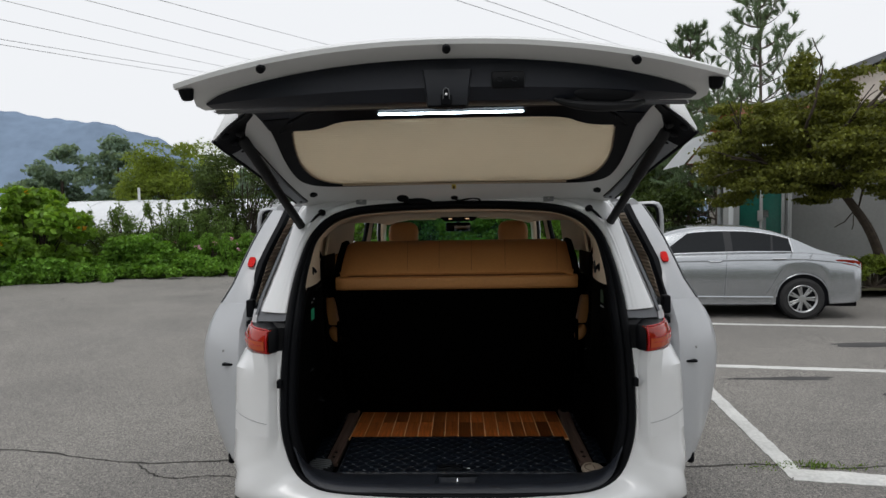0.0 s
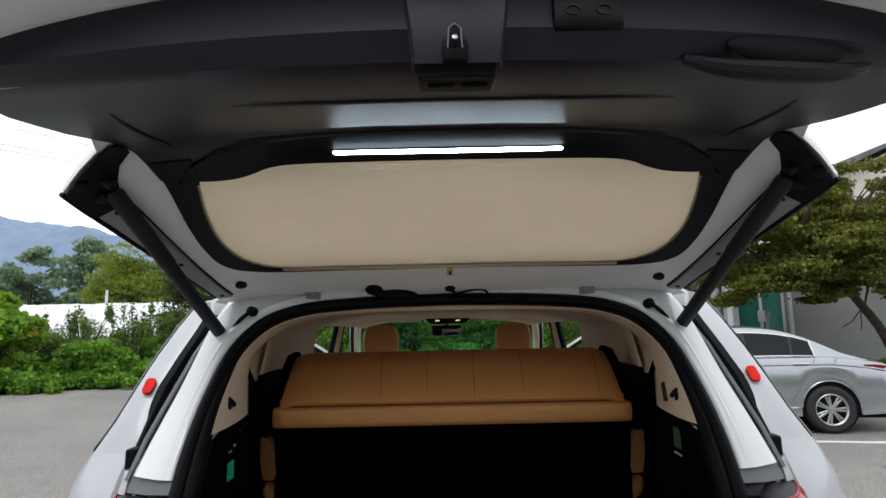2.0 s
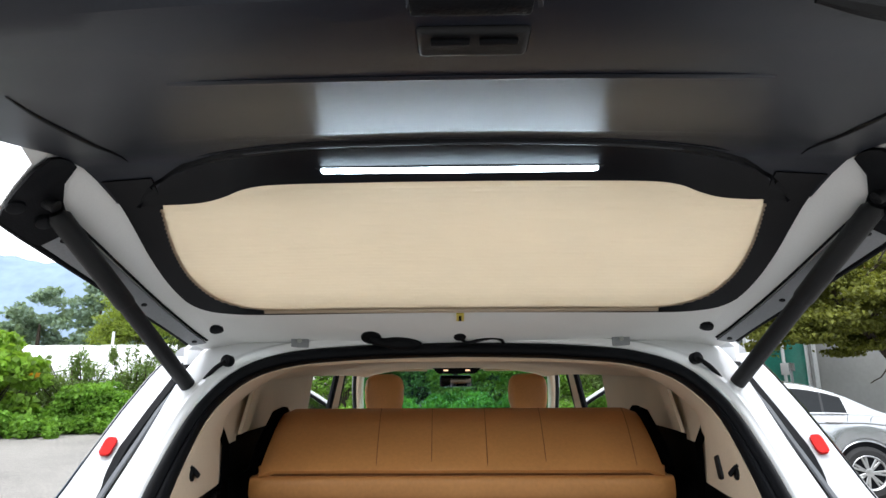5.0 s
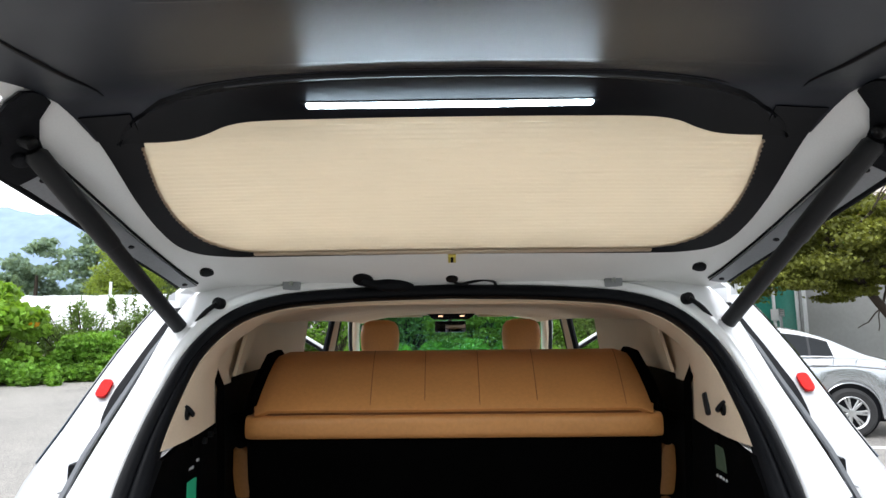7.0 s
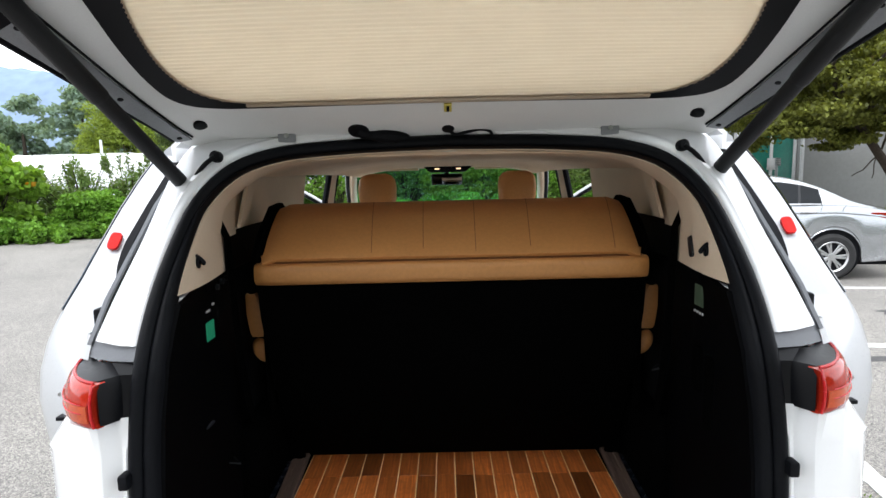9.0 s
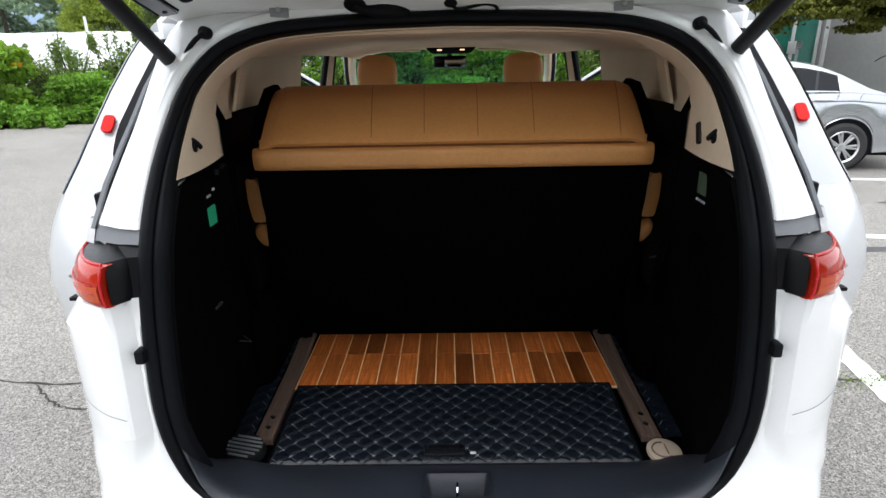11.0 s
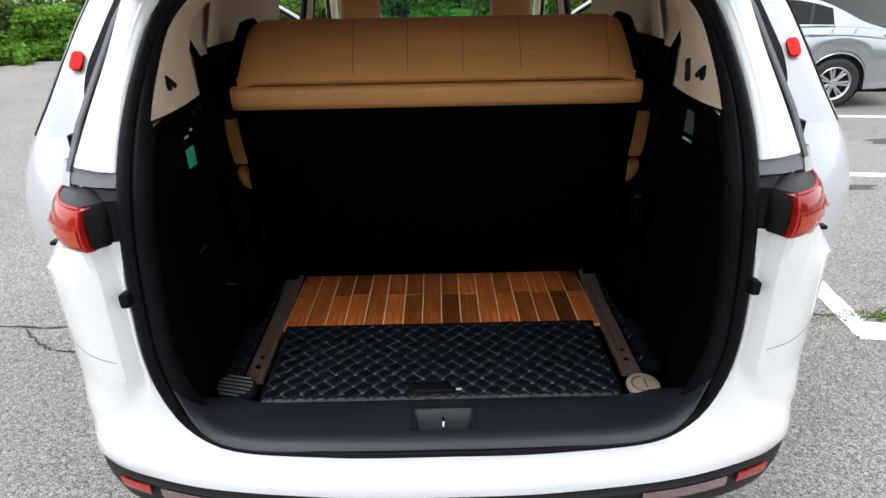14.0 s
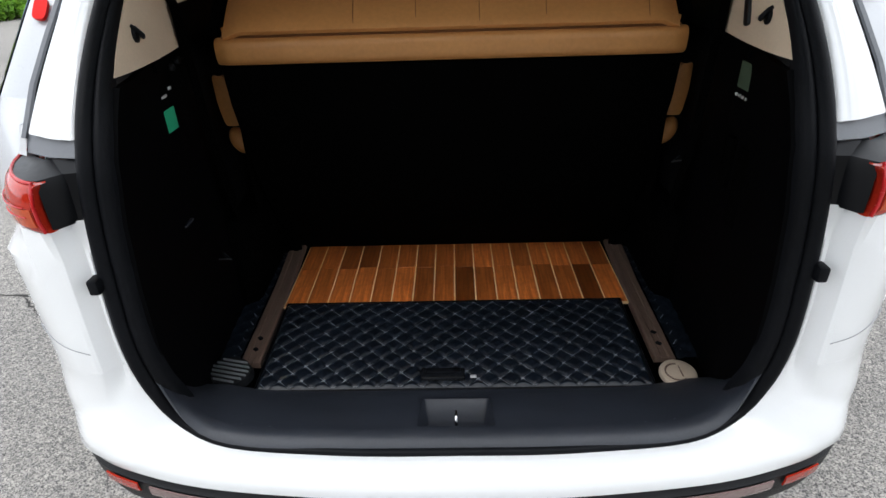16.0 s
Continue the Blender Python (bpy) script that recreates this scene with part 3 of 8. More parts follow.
SIDE = ((1, "right"), (-1, "left"))
for sx, _ in SIDE:
    def S(row, s=sx):
        return [(p[0] * s, p[1], p[2]) for p in row]
    # dark strip and quarter window behind the pillar
    rows = [S([(cx - 0.026, cy - 0.004, z), (cx - 0.002, cy + 0.004, z), (cx + 0.002, cy + 0.06, z)]) for z, cx, cy in ((1.64, 0.785, 2.65), (1.52, 0.828, 2.545), (1.45, 0.842, 2.485), (1.38, 0.855, 2.42), (1.30, 0.872, 2.355), (1.205, 0.890, 2.30))]
    rows = [[(r[0][0] - sx * 0.002, r[0][1] - 0.034, r[0][2]), (r[0][0] + sx * 0.010, r[0][1] - 0.030, r[0][2])] for r in rows]
    part("window_strip", sheet(rows, 0.006), GREY_TRIM, van, "dark grey strip along the quarter window")
    rows = [S([(cx - 0.008, cy - 0.022, z), (cx + 0.010, cy + 0.02, z), (cx + 0.026, 3.1, z), (cx + 0.022, 3.95, z)]) for z, cx, cy in ((1.62, 0.80, 2.64), (1.45, 0.842, 2.485), (1.205, 0.897, 2.30))]
    part("quarter_window", sheet(rows, 0.005), DARK_GLASS, van, "dark glass of the rear quarter window")
    part("window_guide", tube(bmesh.new(), S([(0.80, 2.66, 1.635), (0.84, 2.80, 1.64), (0.84, 3.9, 1.66)]), 0.012, 8), RUBBER, van)

    # quarter panel under the lamp: flat flange, inward face, sharp edge, outer face
    rows = [S(corner_profile(z)) for z in (1.0, 0.95, 0.90, 0.85, 0.80, 0.76, 0.7222)]
    top = [rim_at(1.068), (0.713, 2.163, 1.068), (0.730, 2.159, 1.068), (0.748, 2.154, 1.068), (0.757, 2.150, 1.068), (0.766, 2.133, 1.068), (0.776, 2.112, 1.068), (0.790, 2.105, 1.068), (0.845, 2.131, 1.068), (0.874, 2.170, 1.068), (0.897, 2.206, 1.068), (0.912, 2.242, 1.068), (0.924, 2.280, 1.068), (0.933, 2.325, 1.068), (0.941, 2.38, 1.068), (0.950, 2.46, 1.068)]
    rows = [[(p[0] * 0.985, p[1] + 0.03, 1.066) for p in S(top)], S(top), [tuple(np.array(p) * 0.5 + np.array(q) * 0.5) for p, q in zip(S(top), rows[0])]] + rows
    part("quarter_panel", sheet(rows, 0.012), WHITE, van, sharp=24)
    joint = [(x, y - 0.001, 0.776 + 0.16 * (x - 0.778)) for x, y, _ in corner_profile(0.775)[7:13]]
    part("panel_joint", tube(bmesh.new(), S(curve(joint, 16)), 0.0009, 6), STRIP_GREY, van)

    # side of the body, with its wheel arches
    ys = list(np.linspace(2.44, 7.0, 80))
    def low(y):
        z = 0.30
        for c in (3.18, 6.24):
            if abs(y - c) < 0.41:
                z = max(z, 0.33 + math.sqrt(0.41 ** 2 - (y - c) ** 2))
        return z
    def high(y):
        return 1.18 if y < 3.93 else 0.46 if y < 5.98 else 1.12 - 0.30 * ((y - 5.98) / 1.02) ** 2
    def width(y, z):
        w = 0.978 - 0.03 * max(0, (z - 0.95) / 0.25) ** 2 - 0.02 * max(0, (0.6 - z) / 0.3)
        return w - 0.13 * max(0, (y - 6.3) / 0.7) ** 2
    rows = []
    for y in ys:
        z0, z1 = low(y), high(y)
        z1 = max(z1, z0 + 0.02)
        rows.append(S([(width(y, z), y, z) for z in np.linspace(z0, z1, 9)]))
    part("body_side", sheet(rows, 0.02), WHITE, van)

    # taillight: housing, lens, amber band, grey filler and cap above it
    plan = curve([(0.774, 2.118), (0.778, 2.102), (0.800, 2.104), (0.845, 2.134), (0.890, 2.200), (0.918, 2.275), (0.934, 2.36), (0.944, 2.43)], 24)
    def lz(z):
        return 1.064 + (z - 1.064) * 0.82
    rings = []
    for z, k in ((1.064, -0.010), (1.067, -0.003), (1.076, 0.002), (1.10, 0.006), (1.13, 0.005), (1.155, 0.0), (1.172, -0.006), (1.180, -0.012), (1.183, -0.020)):
        z = lz(z)
        face = [(x + k * 0.8, y - k * 0.6, z + 0.006 * min(1, i / 9)) for i, (x, y) in enumerate(plan)]
        rings.append(S(face + [(0.90, 2.43, z + 0.006), (0.86, 2.30, z + 0.005), (0.80, 2.18, z), (0.776, 2.15, z)]))
    bm = bmesh.new()
    loft(bm, rings, True, True)
    lamp = part("taillight", bm, LENS_RED, van, "red wrap-around taillight lens", sharp=50)
    rows = [S([(x + k * 0.8 + 0.001, y - k * 0.6 - 0.001, lz(z) + 0.006 * min(1, i / 9)) for i, (x, y) in enumerate(plan)][2:23]) for z, k in ((1.084, 0.0045), (1.098, 0.0062), (1.118, 0.0066), (1.130, 0.006))]
    part("turn_signal", sheet(rows, 0.002), LENS_ORANGE, lamp, "orange lower band of the taillight")
    bm = bmesh.new()
    g0 = 0.710
    loft(bm, [S(r) for r in ([(g0, 2.165, 1.064), (0.745, 2.158, 1.064), (0.772, 2.118, 1.064)], [(g0, 2.165, 1.094), (0.742, 2.158, 1.094), (0.772, 2.118, 1.094)],
                             [(g0, 2.17, 1.142), (0.742, 2.162, 1.144), (0.772, 2.120, 1.148)], [(g0, 2.17, 1.164), (0.745, 2.162, 1.165), (0.774, 2.126, 1.165)], [(g0, 2.178, 1.188), (0.78, 2.196, 1.183), (0.80, 2.20, 1.182)])])
    loft(bm, [S(r) for r in ([(0.774, 2.126, 1.165), (0.80, 2.128, 1.167), (0.835, 2.152, 1.170), (0.872, 2.215, 1.171), (0.895, 2.285, 1.171)], [(0.80, 2.20, 1.182), (0.825, 2.22, 1.179), (0.845, 2.24, 1.177), (0.862, 2.262, 1.176), (0.880, 2.30, 1.175)])])
    bmesh.ops.remove_doubles(bm, verts=bm.verts, dist=1e-4)
    edge_line = [(0.7745, 2.101, lz(1.070)), (0.7765, 2.0975, lz(1.10)), (0.7765, 2.098, lz(1.14)), (0.774, 2.103, lz(1.168)), (0.775, 2.112, lz(1.183))]
    part("lens_edge", tube(bmesh.new(), S(edge_line + [(x - 0.016, y + 0.012, lz(1.186) + 0.006 * min(1, i / 9)) for i, (x, y) in enumerate(plan)][3:20]), 0.0036, 8), LENS_EDGE, lamp)
    for z, k in ((1.134, 0.0062), (1.110, 0.0070)):
        part("lens_line", tube(bmesh.new(), S([(x + k * 0.8 + 0.001, y - k * 0.6 - 0.001, lz(z) + 0.006 * min(1, i / 9)) for i, (x, y) in enumerate(plan)][3:22]), 0.0014, 6), LENS_EDGE, lamp)
    part("lamp_housing", bm, HOUSING, van, "black housing beside the taillight")
    rows = [S([(0.711, 2.178, 1.187), (0.78, 2.206, 1.181), (0.862, 2.262, 1.174)]), S([(0.708, 2.205, 1.231), (0.78, 2.236, 1.228), (0.868, 2.296, 1.224)])]
    part("pillar_filler", sheet(rows, 0.012), GREY_TRIM, van, "grey plastic filler above the taillight")
    bm = bmesh.new()
    loft(bm, [S(r) for r in ([(0.866, 2.245, 1.174), (0.892, 2.26, 1.174), (0.91, 2.33, 1.174)], [(0.868, 2.275, 1.228), (0.890, 2.288, 1.227), (0.897, 2.35, 1.224)])])
    bmesh.ops.solidify(bm, geom=list(bm.faces), thickness=0.012)
    part("pillar_cap", bm, WHITE, van)
    part("bump_stop", box(bmesh.new(), (sx * 0.728, 2.118, 0.940), (0.022, 0.034, 0.034), 0.005), RUBBER, van, "black rubber bump stop")
    # washer pipe and grommet at the roof corner
    part("strut_pin", disc(bmesh.new(), (sx * 0.715, 2.535, 1.567), (sx, -0.4, 0), 0.013, 0.03, 14), STEEL, van)
    part("grommet", disc(bmesh.new(), (sx * 0.632, 2.512, 1.652), (sx * 0.3, -1, 0.2), 0.016, 0.024, 18, 0.004), RUBBER, van)
    part("wiring_hose", tube(bmesh.new(), S(curve([(0.632, 2.500, 1.652), (0.660, 2.495, 1.630), (0.690, 2.500, 1.595), (0.712, 2.515, 1.566)], 9)), 0.0065, 8), RUBBER, van)

# white rear bumper, fanning out from the opening's lower edge
cols = [
    [(0.712, 2.122, 0.66), (0.80, 2.098, 0.635), (0.90, 2.132, 0.605), (0.972, 2.215, 0.56), (0.996, 2.46, 0.43)],
    [(0.704, 2.122, 0.632), (0.79, 2.090, 0.60), (0.89, 2.115, 0.56), (0.955, 2.18, 0.51), (0.992, 2.26, 0.425)],
    [(0.69, 2.121, 0.602), (0.77, 2.085, 0.575), (0.85, 2.085, 0.535), (0.905, 2.11, 0.49), (0.945, 2.165, 0.440)],
    [(0.655, 2.117, 0.547), (0.72, 2.080, 0.535), (0.78, 2.065, 0.51), (0.825, 2.07, 0.48), (0.86, 2.098, 0.448)],
    [(0.61, 2.106, 0.519), (0.65, 2.075, 0.515), (0.69, 2.05, 0.50), (0.715, 2.044, 0.475), (0.735, 2.052, 0.446)],
    [(0.55, 2.092, 0.499), (0.56, 2.068, 0.497), (0.58, 2.040, 0.482), (0.59, 2.028, 0.458), (0.60, 2.030, 0.430)],
    [(0.30, 2.080, 0.481), (0.30, 2.058, 0.479), (0.30, 2.028, 0.465), (0.30, 2.012, 0.440), (0.30, 2.014, 0.408)],
    [(0, 2.074, 0.475), (0, 2.052, 0.473), (0, 2.020, 0.458), (0, 2.004, 0.432), (0, 2.006, 0.400)],
]
first = corner_profile(0.722)
span = np.r_[0, np.cumsum([math.dist(a, b) for a, b in zip(first, first[1:])])]
def spaced(c):
    """A smooth column sampled at the corner outline's own spacing."""
    c = np.array(curve(c, 80))
    d = np.r_[0, np.cumsum(np.linalg.norm(c[1:] - c[:-1], axis=1))]
    return [tuple(float(np.interp(q * d[-1] / span[-1], d, c[:, k])) for k in range(3)) for q in span]


soft = spaced([rim_at(0.690), (0.80, 2.102, 0.688), (0.895, 2.140, 0.680), (0.965, 2.215, 0.660), (0.984, 2.46, 0.62)])
fine = [first, [tuple(0.7 * a + 0.3 * b for a, b in zip(p, q)) for p, q in zip(corner_profile(0.692), soft)]] + [spaced(c) for c in cols]
half_cols = [[level(p, 0.024) for p in curve([f[k] for f in fine], 41)] for k in range(len(first))]
rows = [list(r) + [(-p[0], p[1], p[2]) for p in r[-2::-1]] for r in half_cols]
part("rear_bumper", sheet(rows, 0.012), WHITE, van, "white painted upper rear bumper")
edge = rows[-1]
lower = []
for dz, dy in ((0.002, 0.014), (-0.020, 0.008), (-0.030, 0.000), (-0.075, 0.002), (-0.125, 0.012), (-0.170, 0.05), (-0.20, 0.12)):
    lower.append([(p[0] * (1 - 0.16 * max(0, -dz - 0.05)), p[1] + dy, p[2] + dz) for p in edge])
valance = part("bumper_valance", sheet(lower, 0.01), PLASTIC, van, "black plastic lower rear bumper")
for sx in (1, -1):
    def pick(a, b, d0, d1, out):
        r = [p for p in edge if a <= p[0] * sx <= b and p[1] < 2.36]
        r.sort(key=lambda p: (abs(p[0]), p[1]))
        return [[(p[0] * 1.002, p[1] - out + (0.004 if d < -0.05 else 0), p[2] + d) for p in r] for d in (d0, (d0 + d1) / 2, d1)]
    part("red_reflector", sheet(pick(0.745, 0.862, -0.030, -0.062, 0.004), 0.004), LENS_RED, valance, "red reflector strip in the bumper")
    part("fog_lens", sheet(pick(0.46, 0.747, -0.030, -0.062, 0.004), 0.004), LENS_CLEAR, valance, "pinkish clear lens strip in the bumper")
rows = [[(x, 2.004 + 0.004 * (x / 0.3) ** 2, z) for x in np.linspace(-0.33, 0.33, 15)] for z in (0.322, 0.335, 0.345)]
part("chrome_strip", sheet(rows, 0.006), CHROME, van, "chrome strip low on the bumper")

# wheels
def wheel(parent_thing, at, axis, r, w, spokes, name="wheel"):
    ax = Vector(axis).normalized()
    m = Matrix.Translation(at) @ ax.to_track_quat("Z", "Y").to_matrix().to_4x4()
    bm = bmesh.new()
    prof = [(r * 0.66, -w / 2), (r * 0.86, -w / 2 - 0.008), (r * 0.96, -w / 2 + 0.01), (r, -w / 2 + 0.035), (r, w / 2 - 0.035), (r * 0.96, w / 2 - 0.01), (r * 0.86, w / 2 + 0.008), (r * 0.66, w / 2)]
    loft(bm, [[m @ Vector((a * math.cos(k), a * math.sin(k), h)) for a, h in prof] for k in np.linspace(0, 2 * math.pi, 41)])
    bmesh.ops.remove_doubles(bm, verts=bm.verts, dist=1e-4)
    tyre = part(name, bm, TYRE, parent_thing, "black tyre with an alloy wheel")
    bm = bmesh.new()
    rim = [(r * 0.67, -w / 2), (r * 0.68, w / 2 - 0.004), (r * 0.645, w / 2 + 0.004), (r * 0.60, w / 2 - 0.012), (r * 0.60, -w / 2 + 0.03)]
    loft(bm, [[m @ Vector((a * math.cos(k), a * math.sin(k), h)) for a, h in rim] for k in np.linspace(0, 2 * math.pi, 41)])
    bmesh.ops.remove_doubles(bm, verts=bm.verts, dist=1e-4)
    for s in range(spokes):
        k = 2 * math.pi * s / spokes
        for dk in (-0.12, 0.12):
            c = m @ Matrix.Rotation(k + dk, 4, "Z")
            box(bm, (r * 0.35, 0, w / 2 - 0.022), (r * 0.56, r * 0.085, 0.018), 0.004, c, 1)
    disc(bm, m @ Vector((0, 0, w / 2 - 0.02)), ax, r * 0.16, 0.03, 18, 0.004)
    part("rim", bm, ALLOY, tyre, "silver alloy rim with paired spokes")
    part("brake_drum", disc(bmesh.new(), m @ Vector((0, 0, 0.0)), ax, r * 0.58, 0.04, 24), INSIDE_DARK, tyre)


for sx in (1, -1):
    for y in (3.18, 6.24):
        wheel(van, (sx * 0.86, y, 0.34), (sx, 0, 0), 0.34, 0.22, 5)

# front end
rows = []
for y, w, z in ((5.97, 0.90, 1.12), (6.2, 0.90, 1.10), (6.5, 0.86, 1.05), (6.8, 0.78, 0.98), (7.0, 0.70, 0.88), (7.08, 0.66, 0.76)):
    rows.append([(w * s, y - 0.10 * abs(s) ** 3, z + 0.035 * (1 - s * s)) for s in np.linspace(-1, 1, 15)])
part("bonnet", sheet(rows, 0.02), WHITE, van)
rows = []
for z, y, w in ((0.80, 7.08, 0.80), (0.65, 7.12, 0.88), (0.45, 7.13, 0.90), (0.28, 7.08, 0.88)):
    rows.append([(w * s, y - 0.25 * abs(s) ** 3.5, z) for s in np.linspace(-1, 1, 17)])
part("front_bumper", sheet(rows, 0.02), WHITE, van)
part("front_grille", boxed((0, 7.085, 0.70), (0.9, 0.07, 0.14), 0.03), GLOSS_BLACK, van)
part("underbody", boxed((0, 4.6, 0.33), (1.66, 4.7, 0.08), 0.03), INSIDE_DARK, van)
rows = [[(0.74 * s, 5.58 - 0.05 * s * s, 1.715 - 0.06 * s * s) for s in np.linspace(-1, 1, 13)], [(0.80 * s, 5.95 - 0.08 * s * s, 1.45 - 0.03 * s * s) for s in np.linspace(-1, 1, 13)], [(0.85 * s, 6.45 - 0.14 * s * s, 1.08) for s in np.linspace(-1, 1, 13)]]
ws = part("windscreen", sheet(rows, 0.005), SCREEN_GLASS, van, "clear greenish windscreen")
ws.visible_shadow = False
part("dashboard", sheet([[(0.84 * s, y, z) for s in np.linspace(-1, 1, 9)] for y, z in ((5.55, 0.75), (5.6, 1.0), (5.75, 1.06), (6.35, 1.04))], 0.03), INSIDE_DARK, van)

for sx in (1, -1):
    def S(row, s=sx):
        return [(p[0] * s, p[1], p[2]) for p in row]
    # windscreen pillar and middle pillar, painted outside, beige inside
    part("windscreen_pillar", tube(bmesh.new(), S(curve([(0.775, 5.52, 1.665), (0.83, 5.82, 1.48), (0.875, 6.25, 1.14)], 9)), 0.036, 10, flat=1.4), WHITE, van)
    part("pillar_trim", tube(bmesh.new(), S(curve([(0.745, 5.50, 1.635), (0.80, 5.80, 1.45), (0.845, 6.22, 1.10)], 9)), 0.034, 10, flat=1.5), BEIGE, van)
    part("aperture_seal", tube(bmesh.new(), S(curve([(0.778, 5.46, 1.640), (0.832, 5.76, 1.45), (0.878, 6.18, 1.10)], 9)), 0.018, 8), RUBBER, van)
    part("middle_pillar", sheet([S([(0.79, 4.82, 1.66), (0.80, 4.94, 1.66), (0.79, 5.02, 1.66)]), S([(0.90, 4.80, 1.1), (0.915, 4.95, 1.1), (0.90, 5.06, 1.1)]), S([(0.94, 4.78, 0.42), (0.95, 4.95, 0.42), (0.94, 5.08, 0.42)])], 0.02), WHITE, van)
    part("middle_pillar_trim", sheet([S([(0.775, 4.84, 1.645), (0.755, 4.92, 1.645), (0.775, 5.01, 1.645)]), S([(0.875, 4.82, 1.1), (0.85, 4.93, 1.1), (0.875, 5.05, 1.1)]), S([(0.92, 4.80, 0.45), (0.90, 4.93, 0.45), (0.92, 5.06, 0.45)])], 0.015), BEIGE, van)
    for y0 in (4.815, 5.065):
        part("aperture_seal", tube(bmesh.new(), S([(0.785, y0, 1.65), (0.90, y0 - 0.01, 1.1), (0.94, y0 - 0.01, 0.45)]), 0.020, 8), RUBBER, van)
    part("roof_rail_trim", tube(bmesh.new(), S(curve([(0.69, 2.66, 1.63), (0.745, 3.2, 1.655), (0.765, 4.0, 1.668), (0.765, 4.8, 1.665), (0.75, 5.45, 1.645)], 14)), 0.034, 10), BEIGE, van)
    part("roof_side", sheet([S([(0.80, y, 1.724), (0.838, y, 1.695), (0.836, y, 1.645)]) for y in (2.69, 3.4, 4.2, 5.0, 5.5)], 0.012), WHITE, van)

# ---- tailgate, held open ----
# stations along the gate: y, middle height, trim half width, trim edge height, outer edge x and z
PLUG_Y = 2.514
STN = [(2.592, 1.702, 0.60, 1.702, 0.735, 1.686), (2.548, 1.717, 0.66, 1.722, 0.762, 1.704), (2.49, 1.752, 0.685, 1.752, 0.780, 1.732), (2.44, 1.785, 0.694, 1.782, 0.797, 1.753), (2.37, 1.830, 0.712, 1.826, 0.822, 1.783),
       (2.30, 1.874, 0.717, 1.868, 0.846, 1.813), (2.22, 1.925, 0.722, 1.917, 0.873, 1.847), (2.13, 1.990, 0.734, 1.980, 0.902, 1.885), (2.08, 2.026, 0.747, 2.014, 0.918, 1.906), (2.026, 2.054, 0.760, 2.038, 0.932, 1.930),
       (1.975, 2.055, 0.764, 2.040, 0.860, 1.972), (1.93, 2.049, 0.760, 2.032, 0.795, 2.000), (1.86, 2.033, 0.752, 2.015, 0.768, 2.012), (1.75, 2.006, 0.740, 1.990, 0.756, 1.992), (1.66, 1.983, 0.726, 1.972, 0.744, 1.976),
       (1.56, 1.958, 0.706, 1.952, 0.724, 1.957), (1.46, 1.941, 0.682, 1.942, 0.704, 1.950), (1.41, 1.932, 0.672, 1.937, 0.700, 1.947)]


def gate_z(y, x=0.0):
    """Height of the gate's inner face."""
    ys = [s[0] for s in STN[::-1]]
    zc, w, ze = (float(np.interp(y, ys, [s[k] for s in STN[::-1]])) for k in (1, 2, 3))
    return zc + (ze - zc) * (min(abs(x), w) / w) ** 2


def end_row(k, n=39, grow=1.0, back=0.0, rounded=False):
    """Rows over the gate's upright end: 0 its lower edge, 1 its middle, 2 its upper edge, 3 the outer rim."""
    form = ((0.667, 1.362, 0.068, 1.923, 0.006), (0.674, 1.340, 0.060, 1.955, -0.020), (0.668, 1.352, 0.030, 2.033, -0.080), (0.716, 1.276, 0.026, 2.048, -0.090))
    def at(j, s):
        w, y0, y1, z0, z1 = form[j]
        return np.array((w * grow * s, y0 + y1 * s * s + back, z0 + z1 * abs(s) ** 2.2))
    row = []
    for s in np.linspace(-1, 1, n):
        p = at(k, s)
        if rounded:
            mid = at(1, s)
            p = mid + (p - mid) * (1 - 0.94 * abs(s) ** 16) ** 0.5
        row.append(tuple(p))
    return row


def at_y(y, k):
    return float(np.interp(y, [q[0] for q in STN[::-1]], [q[k] for q in STN[::-1]]))


def wing(y, k, drop=0.0):
    """A point on the gate's side, from the trim's edge (0) to the outer edge (1)."""
    w, ze, xo, zo = (at_y(y, n) for n in (2, 3, 4, 5))
    return (w + (xo - w) * k, y, ze + (zo - ze) * (k + 0.05 * math.sin(math.pi * k)) - drop)


def shell_row(y, zc, w, ze, xo, zo):
    half = [(w * k, y, zc + (ze - zc) * k * k) for k in np.linspace(0, 1, 12)] + [wing(y, k) for k in (0.06, 0.16, 0.3, 0.45, 0.6, 0.75, 0.9, 1.0)]
    return [(-a, b, c) for a, b, c in half[:0:-1]] + half


def skin_row(y, zc, w, ze, xo, zo):
    up = 0.055 if y < 2.5 else 0.03
    return [(xo * s, y, zc + up + (zo + 0.012 - zc - up) * abs(s) ** 14) for s in np.linspace(-1, 1, 39)]


lo = [shell_row(*s) for s in STN]
hi = [skin_row(*s) for s in STN]
ns = len(lo)
lo += [end_row(0, 39, 1.045, 0.012), end_row(1, 39, 1.05, 0.010), end_row(2, 39, 1.055, 0.004), end_row(3)]
hi += [[(0.72 * s, 1.335, 2.085 - 0.10 * abs(s) ** 2.4) for s in np.linspace(-1, 1, 39)], [(p[0], p[1] - 0.003, p[2] + 0.012) for p in lo[-1]]]
bm = bmesh.new()
a = loft(bm, lo)
b = loft(bm, hi)
for i in range(ns - 1):
    for k in (0, -1):
        bm.faces.new((a[i][k], a[i + 1][k], b[i + 1][k], b[i][k]))
for k in (0, -1):
    for j in range(38):
        bm.faces.new((a[k][j], a[k][j + 1], b[k][j + 1], b[k][j]))
    bm.faces.new([r[k] for r in a[ns - 1:]] + [r[k] for r in b[:ns - 2:-1]])
